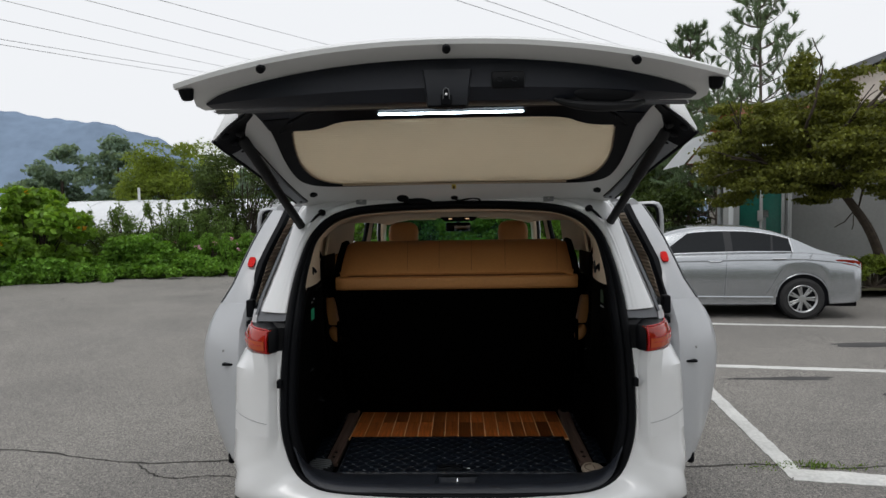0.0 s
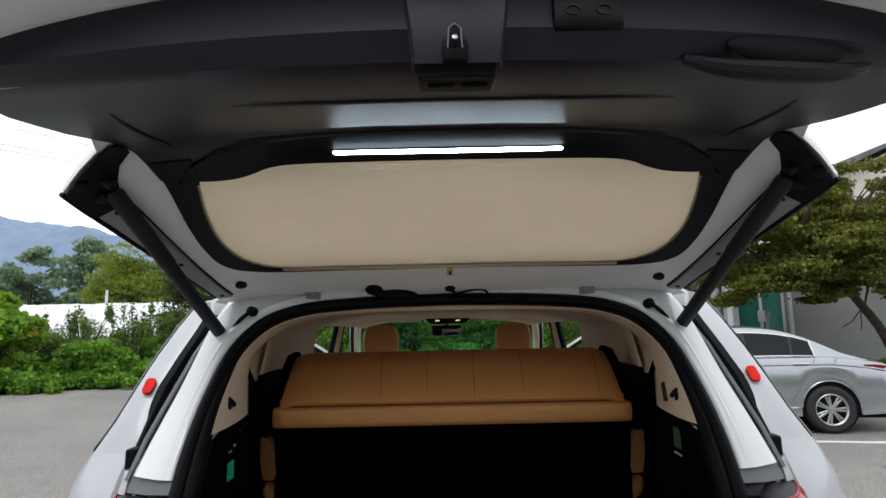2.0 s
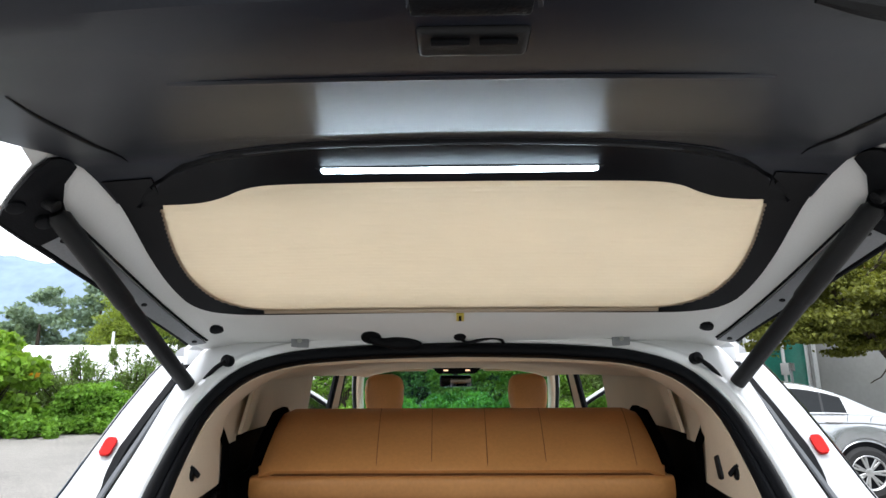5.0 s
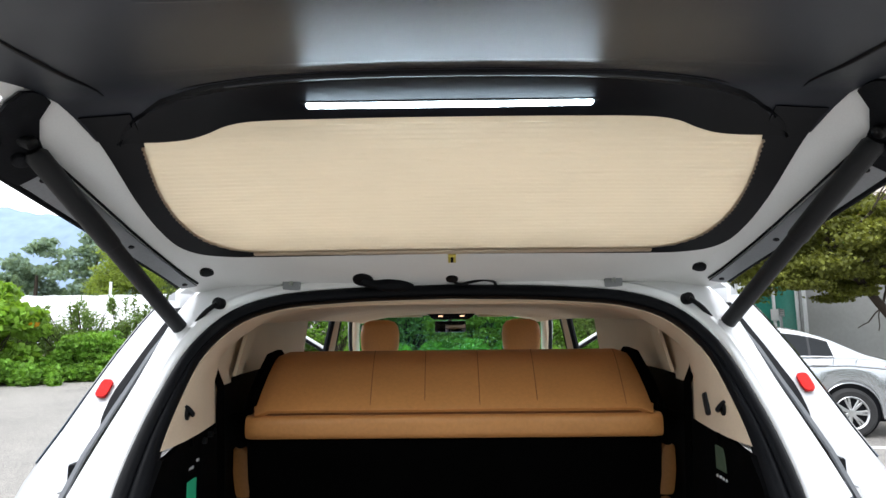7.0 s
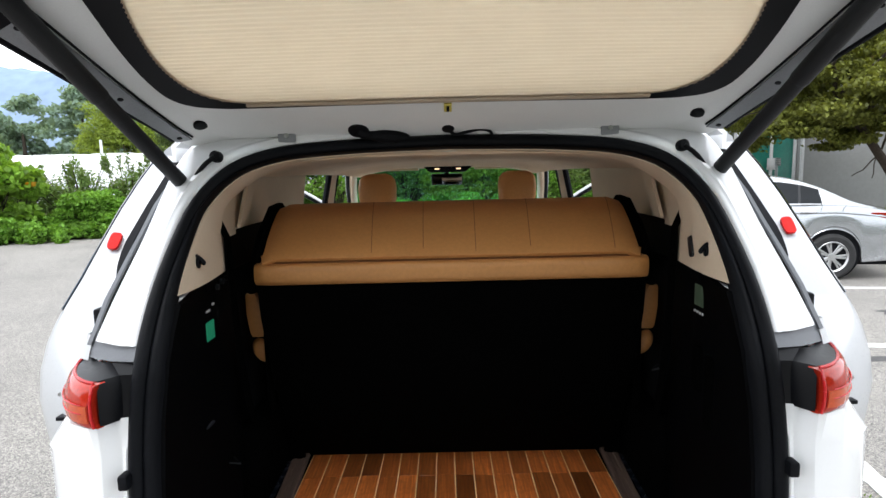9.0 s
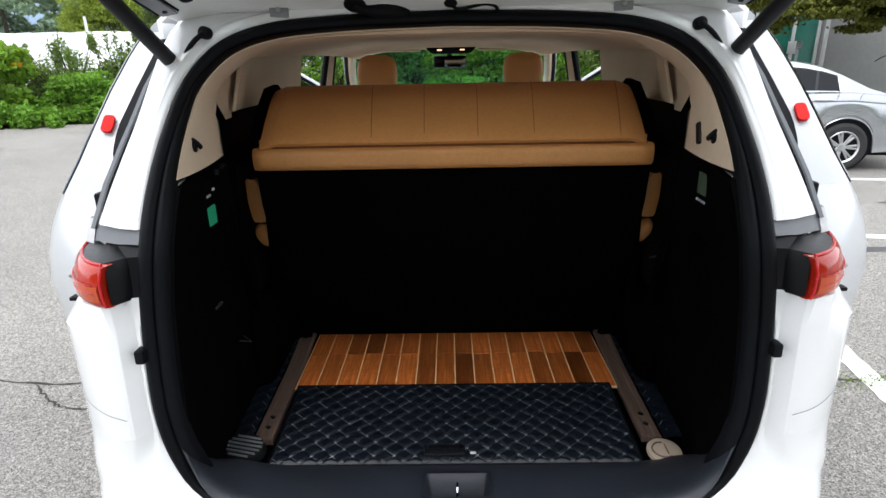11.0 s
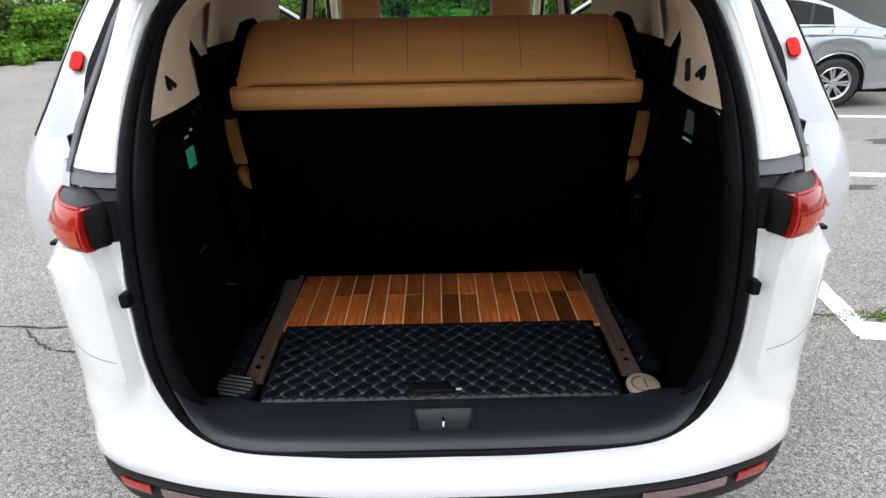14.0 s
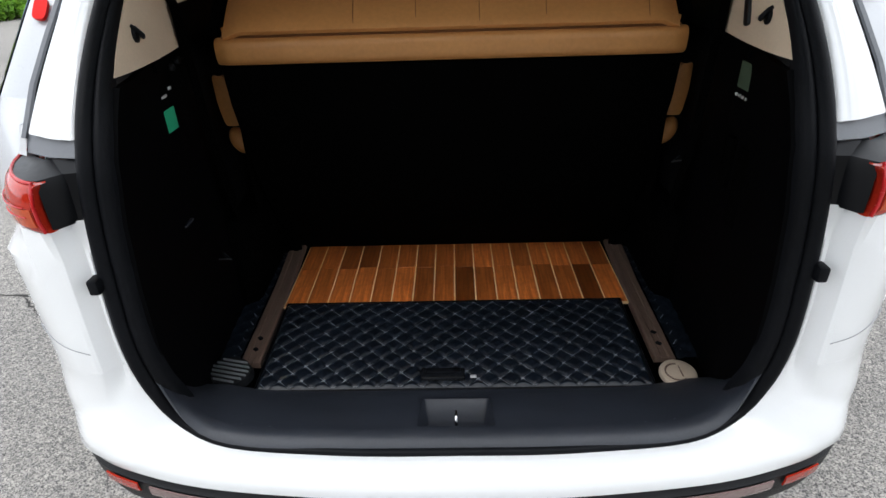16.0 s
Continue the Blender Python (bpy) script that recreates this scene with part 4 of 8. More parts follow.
bmesh.ops.delete(bm, geom=[f for f in bm.faces if abs(f.calc_center_median().x) < 0.70 and 2.10 < f.calc_center_median().y < 2.42 and not (f.calc_center_median().y > 2.38 and abs(f.calc_center_median().x) > 0.61)], context="FACES_ONLY")
gate = part("tailgate", bm, WHITE_IN, van, "white tailgate raised above the opening", sharp=50)

# the lip's wavy edge over the window
lip_low = [(p[0], p[1]) for p in curve([(0, 2.080, 0), (0.25, 2.080, 0), (0.37, 2.0805, 0), (0.425, 2.083, 0), (0.465, 2.090, 0), (0.500, 2.102, 0), (0.545, 2.113, 0), (0.60, 2.117, 0), (0.66, 2.117, 0), (0.698, 2.120, 0)], 44)]


def lip_y(x):
    return float(np.interp(abs(x), [q[0] for q in lip_low], [q[1] for q in lip_low]))


# dark inner trim from the window's lower edge round the upright end
def groove(y, x):
    """Depth of the channel that runs across the trim behind the lip."""
    reach = max(0.0, 1 - (abs(x) / 0.56) ** 6)
    mid = 1.872 + 0.10 * x * x
    return 0.0032 * reach * max(0.0, 1 - ((y - mid) / 0.030) ** 4)


trim_ys = [2.115, 2.060, 2.026, 2.00, 1.975, 1.93, 1.916, 1.906, 1.900, 1.893, 1.884, 1.872, 1.860, 1.850, 1.843, 1.836, 1.82, 1.79, 1.75, 1.66, 1.56, 1.46]
rows = [[(at_y(y, 2) * 1.004 * s, y, gate_z(y, at_y(y, 2) * s) - 0.007 + groove(y, at_y(y, 2) * s)) for s in np.linspace(-1, 1, 39)] for y in trim_ys]
# its first row follows the lip's edge between the window's corners
rows[0] = [(x, min(2.115, lip_y(x) - 0.004) if abs(x) < 0.66 else y, 0) for x, y, _ in rows[0]]
rows[0] = [(x, y, gate_z(y, x) - 0.007) for x, y, _ in rows[0]]
rows += [end_row(0, 39, 1.0, 0.012), end_row(0, rounded=True), end_row(1), end_row(2, rounded=True), end_row(2, 39, 0.985, 0.012, True)]
rows[-5] = [(p[0], p[1] + 0.01, p[2] - 0.002) for p in rows[-5]]
bm = bmesh.new()
loft(bm, [[(x, y, z - (0.005 if i < len(trim_ys) else 0)) for x, y, z in r] for i, r in enumerate(rows)])
trim = part("inner_trim", bm, TRIM_IN, gate, "dark grey grained inner trim of the tailgate", sharp=40)

rows = [[(x, y, gate_z(y) + 0.050 - 0.012 * abs(x / 0.7) ** 3) for x in np.linspace(-0.70, 0.70, 15)] for y in (2.46, 2.40, 2.30, 2.20, 2.08)]
pane = part("rear_window", sheet(rows, 0.004), GLASS, gate, "clear rear window glass above the shade")
pane.visible_shadow = False

# window: black border, cream shade with its bar, and the lip with the light bar
def band(outer, inner, drop, thick):
    return sheet([[(x, y, gate_z(y, x) - drop) for x, y in outer], [((x + u) / 2, (y + v) / 2, gate_z((y + v) / 2, (x + u) / 2) - drop) for (x, y), (u, v) in zip(outer, inner)], [(x, y, gate_z(y, x) - drop) for x, y in inner]], thick)


def whole(h):
    return [(-x, y) for x, y in h[:0:-1]] + h


out_h = [(p[0], p[1]) for p in curve([(0, 2.437, 0), (0.25, 2.438, 0), (0.50, 2.439, 0), (0.588, 2.436, 0), (0.66, 2.422, 0), (0.697, 2.395, 0), (0.718, 2.34, 0), (0.727, 2.27, 0), (0.729, 2.19, 0), (0.733, 2.12, 0), (0.745, 2.06, 0)], 44)]
in_h = [(p[0], p[1]) for p in curve([(0, 2.420, 0), (0.30, 2.420, 0), (0.50, 2.419, 0), (0.56, 2.410, 0), (0.622, 2.378, 0), (0.652, 2.33, 0), (0.664, 2.28, 0), (0.662, 2.20, 0), (0.650, 2.124, 0), (0.645, 2.06, 0)], 44)]
part("window_border", band(whole(out_h), whole([(x - 0.02 if x > 0.3 else x, y - 0.012) for x, y in [(x + 0.014 if x > 0.3 else x, y + 0.008) for x, y in in_h]]), 0.013, 0.003), LIP_BLACK, gate, "black border of the rear window")
bm = bmesh.new()
ys = np.linspace(2.424, 2.05, 76)
def shade_w(y, i):
    """Half width of the shade; its pleats make a fine saw edge."""
    side = [q for q in in_h if q[0] > 0.45]
    return float(np.interp(y, [q[1] for q in side[::-1]], [q[0] for q in side[::-1]])) + (0.0035 if i % 2 else 0.0)


def shade_pt(x, y, i):
    return (x, y, gate_z(y, x) - 0.0175 + 0.013 * min(1.0, max(0.0, (lip_y(x) + 0.010 - y) / 0.018)) - (0.0010 if i % 2 else 0))


loft(bm, [[shade_pt(shade_w(y, i) * s, y, i) for s in np.linspace(-1, 1, 41)] for i, y in enumerate(ys)])
bmesh.ops.solidify(bm, geom=list(bm.faces), thickness=0.002)
part("sunshade", bm, SHADE, gate, "cream pleated sunshade over the rear window", sharp=10)
part("shade_bar", box(bmesh.new(), (0, 0, 0), (1.02, 0.010, 0.009), 0.003, Matrix.Translation((0, 2.421, gate_z(2.421) - 0.022)) @ pose(0, 0, 0, -31)), SHADE, gate, "cream bottom bar of the sunshade")
tagm = Matrix.Translation((0.0, 2.447, gate_z(2.447) - 0.020)) @ pose(0, 0, 0, -30)
part("pull_tag", box(bmesh.new(), (0, 0, 0), (0.020, 0.034, 0.004), 0.001, tagm), YELLOW, gate, "yellow tag on the shade's bar")
part("tag_slot", box(bmesh.new(), (0, 0.002, -0.003), (0.007, 0.020, 0.004), 0, tagm), RUBBER, gate)

# raised lip above the window, wavy at its lower edge, carrying the light bar
lip_up = [(p[0], p[1]) for p in curve([(0, 1.956, 0), (0.14, 1.958, 0), (0.28, 1.970, 0), (0.415, 1.997, 0), (0.537, 2.032, 0), (0.63, 2.066, 0), (0.672, 2.094, 0), (0.692, 2.118, 0)], 44)]
lows, ups = whole(lip_low), whole(lip_up)
def ridge_back(x):
    """How far the lip's lit ridge reaches behind its seam."""
    return 0.040 * max(0.0, 1 - (x / 0.62) ** 4)


rows = [[(x, y - ridge_back(x) - 0.003, gate_z(y - ridge_back(x), x) - 0.0095) for x, y in ups], [(x, y - ridge_back(x), gate_z(y - ridge_back(x), x) - 0.0170) for x, y in ups], [(x, y - ridge_back(x) * 0.94, gate_z(y - ridge_back(x), x) - 0.0190) for x, y in ups], [(x, y - ridge_back(x) * 0.5, gate_z(y - ridge_back(x) * 0.5, x) - 0.0165) for x, y in ups], [(x, y, gate_z(y, x) - 0.0135) for x, y in ups], [(x, y + 0.004, gate_z(y, x) - 0.0150) for x, y in ups],
        [(a[0] * 0.5 + c[0] * 0.5, (a[1] + c[1]) / 2, gate_z((a[1] + c[1]) / 2, (a[0] + c[0]) / 2) - 0.0180) for a, c in zip(lows, ups)], [(x, y - 0.004, gate_z(y, x) - 0.0180) for x, y in lows], [(x, y, gate_z(y, x) - 0.0165) for x, y in lows], [(x, y + 0.001, gate_z(y, x) - 0.008) for x, y in lows]]
part("window_lip", sheet(rows, 0.003), LIP_BLACK, gate, "black plastic lip over the window", sharp=28)
part("lip_seam", tube(bmesh.new(), [(x * 1.012, y - 0.046 * max(0.0, 1 - (x / 0.62) ** 4) - 0.006, gate_z(y - 0.05, x) - 0.0105) for x, y in ups], 0.0022, 6), RUBBER, gate)
# paler tube paints the light bar's glint along the black lip
part("lip_ridge", tube(bmesh.new(), [(x, y - ridge_back(x) * 0.94, gate_z(y - ridge_back(x), x) - 0.0188) for x, y in ups if abs(x) < 0.42], 0.0028, 8), LATCH_GREY, gate, "thin paler tube drawn as the lip's lit edge")
zl = gate_z(2.047) - 0.0212
part("light_housing", box(bmesh.new(), (-0.004, 2.049, zl + 0.007), (0.585, 0.030, 0.010), 0.004), PLASTIC, gate)
part("light_bar", box(bmesh.new(), (-0.004, 2.046, zl), (0.562, 0.021, 0.006), 0.0028, None, 3), LED, gate, "lit white light bar")
bm = bmesh.new()
for i in range(46):
    box(bm, (-0.004 - 0.278 + i * 0.556 / 45, 2.0535, zl - 0.001), (0.006, 0.004, 0.005), 0.001, None, 1)
tagged(part("diode", bm, MARK, gate), kind="stuff")

# crease across the trim and a groove down each side of it
rows = [[(0.34 * s, y + 0.012 * s * s, gate_z(y + 0.012 * s * s, 0.34 * s) - d + 0.002 * s ** 6) for s in np.linspace(-1, 1, 21)] for y, d in ((1.530, 0.0115), (1.522, 0.0136), (1.516, 0.0115))]
part("trim_crease", sheet(rows, 0.002), TRIM_IN, gate)
for sx in (1, -1):
    line = curve([(0.545, 1.56, 0), (0.575, 1.64, 0), (0.61, 1.76, 0), (0.638, 1.86, 0), (0.655, 1.945, 0), (0.660, 2.00, 0)], 18)
    part("trim_groove", tube(bmesh.new(), [(sx * x, y, gate_z(y, x) - 0.0125) for x, y, _ in line], [0.0012 + 0.0034 * math.sin(math.pi * k / 17) ** 0.7 for k in range(18)], 6), RUBBER, gate)

# latch, switches, grip, vent and bump stops round the upright end
bm = bmesh.new()
loft(bm, [[(-0.050 * k, y, 1.908) for k, y in ((1.1, 1.358), (1, 1.336), (-1, 1.336), (-1.1, 1.358))], [(-0.054 * k, y, 1.945) for k, y in ((1.1, 1.345), (1, 1.322), (-1, 1.322), (-1.1, 1.345))],
          [(-0.061 * k, y, 2.000) for k, y in ((1.1, 1.352), (1, 1.333), (-1, 1.333), (-1.1, 1.352))], [(-0.061 * k, y, 2.004) for k, y in ((1.1, 1.36), (1, 1.35), (-1, 1.35), (-1.1, 1.36))]])
bmesh.ops.remove_doubles(bm, verts=bm.verts, dist=1e-4)
bmesh.ops.solidify(bm, geom=list(bm.faces), thickness=0.004)
part("latch_cover", bm, LATCH_GREY, gate, "grey cover of the tailgate latch")
part("latch_slot", box(bmesh.new(), (-0.003, 1.342, 1.921), (0.030, 0.034, 0.028), 0.004), RUBBER, gate)
part("latch_slot", box(bmesh.new(), (-0.003, 1.339, 1.937), (0.018, 0.034, 0.032), 0.006), RUBBER, gate)
part("cover_base", box(bmesh.new(), (-0.003, 1.352, 1.910), (0.100, 0.026, 0.010), 0.003), RUBBER, gate)
part("latch_claw", tube(bmesh.new(), [(-0.013, 1.328, 1.914), (-0.011, 1.325, 1.926), (-0.010, 1.322, 1.945), (-0.003, 1.321, 1.950), (0.004, 1.322, 1.945), (0.005, 1.325, 1.926), (0.009, 1.328, 1.912)], 0.0011, 6), STRIP_GREY, gate, "thin bright rim of the latch slot")
part("latch_bolt", disc(bmesh.new(), (-0.003, 1.321, 1.933), (0, -1, 0.3), 0.0038, 0.003, 12, 0.001), STEEL, gate, "small steel latch bolt")
sw = part("switch_panel", boxed((0.160, 1.342, 1.972), (0.086, 0.014, 0.044), 0.005, Matrix.Translation((0, 0, 0))), HOUSING, gate, "black switch panel with two buttons")
for x in (0.140, 0.178):
    part("switch_mark", tube(bmesh.new(), [(x + 0.009 * math.cos(k), 1.3335, 1.972 + 0.006 * math.sin(k)) for k in np.linspace(0, 5.2, 9)], 0.0009, 5), LATCH_GREY, gate)
gp = curve([(0.285, 1.372, 1.925), (0.33, 1.366, 1.910), (0.41, 1.366, 1.902), (0.49, 1.376, 1.905), (0.53, 1.39, 1.918)], 16)
part("grip_lip", tube(bmesh.new(), gp, [0.006 + 0.008 * math.sin(math.pi * i / 15) for i in range(16)], 10), PLASTIC, gate, "black grip lip of the pull pocket")
bm = bmesh.new()
bmesh.ops.create_uvsphere(bm, u_segments=24, v_segments=10, radius=1, matrix=Matrix.Translation((0.42, 1.372, 1.937)) @ pose(0, 0, 0, 0, 0, 8) @ Matrix.Diagonal((0.085, 0.008, 0.024, 1)))
part("grip_pocket", bm, LIP_BLACK, gate)
part("vent_frame", boxed((0.001, 1.426, gate_z(1.426) - 0.012), (0.104, 0.046, 0.010), 0.006, None, 3), PLASTIC, gate, "small black slotted vent")
for x in (-0.020, 0.024):
    part("vent_slot", boxed((x, 1.416, gate_z(1.416) - 0.0185), (0.036, 0.009, 0.004), 0.0015), RUBBER, gate)
part("rubber_stop", disc(bmesh.new(), (0, 1.276, 2.036), (0, -1, -0.6), 0.011, 0.02, 18, 0.004), RUBBER, gate)
for sx in (1, -1):
    part("rubber_stop", disc(bmesh.new(), (sx * 0.481, 1.293, 2.003), (0, -1, -0.6), 0.011, 0.024, 18, 0.004), RUBBER, gate)
    bm = bmesh.new()
    tube(bm, [(sx * 0.698, 1.330, 1.966), (sx * 0.698, 1.336, 1.950), (sx * 0.697, 1.338, 1.938), (sx * 0.697, 1.339, 1.934)], [0.021, 0.018, 0.015, 0.009], 14)
    part("rubber_stop", bm, RUBBER, gate)
    part("side_drain_plug", disc(bmesh.new(), (sx * 0.668, PLUG_Y, gate_z(PLUG_Y, 0.668) - 0.001), (-sx * 0.35, -0.36, -0.86), 0.020, 0.010, 22, 0.003), RUBBER, gate)

for sx in (1, -1):
    def S(row, s=sx):
        return [(p[0] * s, p[1], p[2]) for p in row]
    # pocket beside the trim, mounting strip with rivets, and the edge seal
    rows = [S([wing(y, k0 + (k1 - k0) * q, 0.006) for q in np.linspace(0, 1, 9)]) for y, k0, k1 in ((1.94, 0.25, 0.80), (1.96, 0.08, 0.93), (1.985, 0.03, 0.97), (2.01, 0.05, 0.97), (2.03, 0.25, 0.97), (2.06, 0.40, 0.97), (2.095, 0.50, 0.97), (2.115, 0.60, 0.95))]
    part("strut_pocket", sheet(rows, 0.006), RUBBER, gate, "black pocket round the strut's upper mount")
    for y, k in ((2.015, 0.78), (2.072, 0.66)):
        x, _, z = wing(y, k, 0.012)
        part("pocket_plug", disc(bmesh.new(), (sx * x, y, z), (-sx * 0.5, -0.2, -0.8), 0.018, 0.018, 16, 0.004), RUBBER, gate)
    rows = [S([wing(y, k, 0.006) for k in (0.52, 0.72, 0.93)]) for y in (2.10, 2.18, 2.25, 2.32, 2.39, 2.45, 2.505, 2.55)]
    part("mount_strip", sheet(rows, 0.004), STRIP_GREY, gate, "grey riveted strip under the gate's side")
    part("strip_gap", tube(bmesh.new(), S([wing(y, 0.50, 0.002) for y in (2.10, 2.18, 2.25, 2.32, 2.39, 2.45, 2.505, 2.55)]), 0.003, 6), RUBBER, gate)
    for y in (2.128, 2.36, 2.535):
        x, _, z = wing(y, 0.72, 0.008)
        part("rivet", disc(bmesh.new(), (sx * x, y, z), (sx * 0.3, 0.3, 1), 0.0075, 0.008, 12, 0.002), RUBBER, gate)
    edge_pts = S(curve([(q[4] + 0.002, q[0], q[5] - 0.002) for q in STN[1:10]], 24))
    part("edge_seal", tube(bmesh.new(), edge_pts, 0.007, 8), RUBBER, gate, "black edge seal of the gate")
    part("red_mark", disc(bmesh.new(), (sx * 0.752, 2.560, 1.700), (0, 0, 1), 0.006, 0.006, 10), REDPAINT, gate)
    # gas strut
    p0, p1 = Vector((sx * 0.718, 2.524, 1.562)), Vector((sx * 0.836, 2.048, 1.955))
    d = (p1 - p0).normalized()
    bm = bmesh.new()
    tube(bm, [p0 - d * 0.004, p0 + d * 0.006, p0 + d * 0.36], [0.016, 0.0195, 0.0195], 18)
    strut = part("gas_strut", bm, PLASTIC, van, "black power strut holding the tailgate")
    part("strut_sleeve", tube(bmesh.new(), [p0 + d * 0.345, p0 + d * 0.352, p1 - d * 0.03, p1 - d * 0.018], [0.0205, 0.0225, 0.0225, 0.014], 18), PLASTIC, strut)
    part("strut_ball", disc(bmesh.new(), p1 + Vector((0, 0, 0.004)), (sx, 0, 0.5), 0.014, 0.03, 14, 0.004), PLASTIC, strut)
    # hinge
    bm = bmesh.new()
    box(bm, (sx * 0.452, 2.572, 1.709), (0.050, 0.014, 0.042), 0.003)
    tube(bm, [(sx * 0.425, 2.575, 1.690), (sx * 0.425, 2.600, 1.715), (sx * 0.425, 2.66, 1.745)], 0.006, 8)
    tube(bm, [(sx * 0.480, 2.575, 1.690), (sx * 0.480, 2.600, 1.715), (sx * 0.480, 2.66, 1.745)], 0.006, 8)
    hinge = part("gate_hinge", bm, STRIP_GREY, van, "grey tailgate hinge")
    part("hinge_bolt", disc(bmesh.new(), (sx * 0.452, 2.564, 1.708), (0, -1, 0), 0.007, 0.006, 6), STEEL, hinge)

# loom, plug and grommet between the hinges
bm = tube(bmesh.new(), curve([(-0.250, 2.552, 1.716), (-0.225, 2.562, 1.704), (-0.19, 2.568, 1.702), (-0.15, 2.574, 1.700), (-0.11, 2.584, 1.694)], 16), [0.013, 0.015, 0.016, 0.014, 0.013, 0.014, 0.017, 0.020, 0.022, 0.022, 0.022, 0.021, 0.019, 0.016, 0.012, 0.008], 10)
part("wiring_boot", bm, RUBBER, gate, "black rubber wiring boot")
part("boot_flange", disc(bmesh.new(), (-0.248, 2.552, 1.717), (0, -0.6, -1), 0.029, 0.014, 20, 0.004), RUBBER, gate)
part("nozzle_grommet", disc(bmesh.new(), (0.0, 2.554, 1.717), (0, -0.6, -1), 0.018, 0.012, 20, 0.004), RUBBER, gate)
part("washer_hose", tube(bmesh.new(), curve([(0.0, 2.558, 1.712), (0.02, 2.572, 1.700), (0.055, 2.568, 1.706), (0.09, 2.566, 1.712), (0.118, 2.572, 1.706), (0.125, 2.584, 1.694)], 18), 0.0045, 8), RUBBER, gate)

# ---- sliding doors, pushed back along the body ----
DOOR_Z = [(0.435, 2.462, 1.085, 1.0), (0.55, 2.455, 1.122, 1.0), (0.7, 2.449, 1.155, 1.0), (0.84, 2.444, 1.172, 1.002), (0.93, 2.442, 1.18, 1.004), (1.02, 2.452, 1.174, 1.005), (1.1, 2.475, 1.16, 1.006), (1.155, 2.52, 1.16, 1.006), (1.21, 2.57, 1.156, 1.006), (1.3, 2.648, 1.138, 1.004), (1.4, 2.735, 1.119, 0.998), (1.5, 2.825, 1.099, 0.974), (1.6, 2.915, 1.07, 0.946), (1.68, 2.99, 1.04, 0.93)]
for sx in (1, -1):
    def S(row, s=sx):
        return [(p[0] * s, p[1], p[2]) for p in row]
    def bulge(z):
        return float(np.interp(z, (1.10, 1.155, 1.21, 1.3), (0.105, 0.072, 0.034, 0.0)))
    # lower door body: rear edge, outer skin, front edge, inner skin
    rings = []
    for z, y, xo, xi in DOOR_Z[:9]:
        e = bulge(z)
        xo, d = xo + e, 1.6 * e
        def face(k, z=z, y=y, xo=xo, xi=xi, d=d):
            return (xi + 0.03 + (xo - 0.045 - xi) * k, y + d * k ** 1.3, z)
        rings.append(S([(xi + 0.004, y + 0.050, z), (xi + 0.012, y + 0.022, z), (xi + 0.030, y + 0.004, z), face(0.25), face(0.5), face(0.78), face(0.93), (xo - 0.004, y + d + 0.014, z), (xo, y + d + 0.05, z), (xo + 0.003, y + d + 0.3, z),
                        (xo - 0.01, 3.72, z), (xo - 0.04, 3.745, z), (xi, 3.745, z), (xi, 3.2, z)]))
    bm = bmesh.new()
    loft(bm, rings, True, True)
    sdoor = part("sliding_door", bm, DOOR_SHADED, van, "white sliding door slid back, open", sharp=40)
    # window surround
    post_z = [(z, y, xo + bulge(z), xi, 1.6 * bulge(z)) for z, y, xo, xi in DOOR_Z[8:]]
    rows = [S([(xi + 0.002, y + 0.055, z), (xi + 0.006, y + 0.022, z), (xi + 0.022, y + 0.006, z), ((xi + xo) / 2 - 0.012, y + 0.003 + 0.35 * d, z), ((xi + xo) / 2 + 0.012, y + 0.5 * d, z), (xo - 0.026, y + 0.85 * d, z), (xo - 0.012, y + 0.005 + d, z), (xo - 0.006, y + 0.02 + d, z), (xo - 0.008, y + 0.12 + d, z)]) for z, y, xo, xi, d in post_z]
    part("door_frame_post", sheet(rows, 0.010), DOOR_SHADED, sdoor, sharp=40)
    part("door_frame_top", tube(bmesh.new(), S([(0.975, 2.99, 1.675), (0.985, 3.2, 1.70), (0.985, 3.72, 1.70)]), 0.035, 10), DOOR_SHADED, sdoor)
    part("door_frame_front", tube(bmesh.new(), S([(0.985, 3.71, 1.70), (1.06, 3.72, 1.2)]), 0.035, 10), DOOR_SHADED, sdoor)
    rows = [S([(xo - 0.006, y + 0.006 + d, z), (xo + 0.003, y + 0.016 + d, z), (xo + 0.002, y + 0.2 + d, z), (xo, 3.72, z)]) for z, y, xo, xi, d in post_z]
    part("door_glass", sheet(rows, 0.005), DARK_GLASS, sdoor, "dark tinted glass of the sliding door")
    rows = []
    for z in (1.21, 1.25, 1.285, 1.300, 1.312, 1.32, 1.34, 1.37, 1.40, 1.45, 1.50, 1.55, 1.60, 1.68):
        y, xi = (float(np.interp(z, [q[0] for q in DOOR_Z], [q[k] for q in DOOR_Z])) for k in (1, 3))
        w = 0.003 + 0.016 * math.sqrt(min(1.0, max(0.0, (z - 1.31) / 0.05)))
        rows.append(S([(xi + 0.011 + w, y + 0.008, z), (xi + 0.008 + w, y + 0.002, z), (xi + 0.008, y + 0.002, z), (xi + 0.002, y + 0.010, z), (xi - 0.004, y + 0.026, z)]))
    part("frame_seal", sheet(rows, 0.006), RUBBER, sdoor)
    # pleated shade on the inner face of the door's window
    rows = []
    for i in range(45):
        z = 1.215 + i * 0.0095
        y, xi = (float(np.interp(z, [q[0] for q in DOOR_Z], [q[k] for q in DOOR_Z])) for k in (1, 3))
        o = 0.005 * (i % 2)
        rows.append(S([(xi - 0.006 - o, y + 0.030, z), (xi - 0.010 - o, y + 0.3, z), (xi - 0.010 - o, 3.66, z)]))
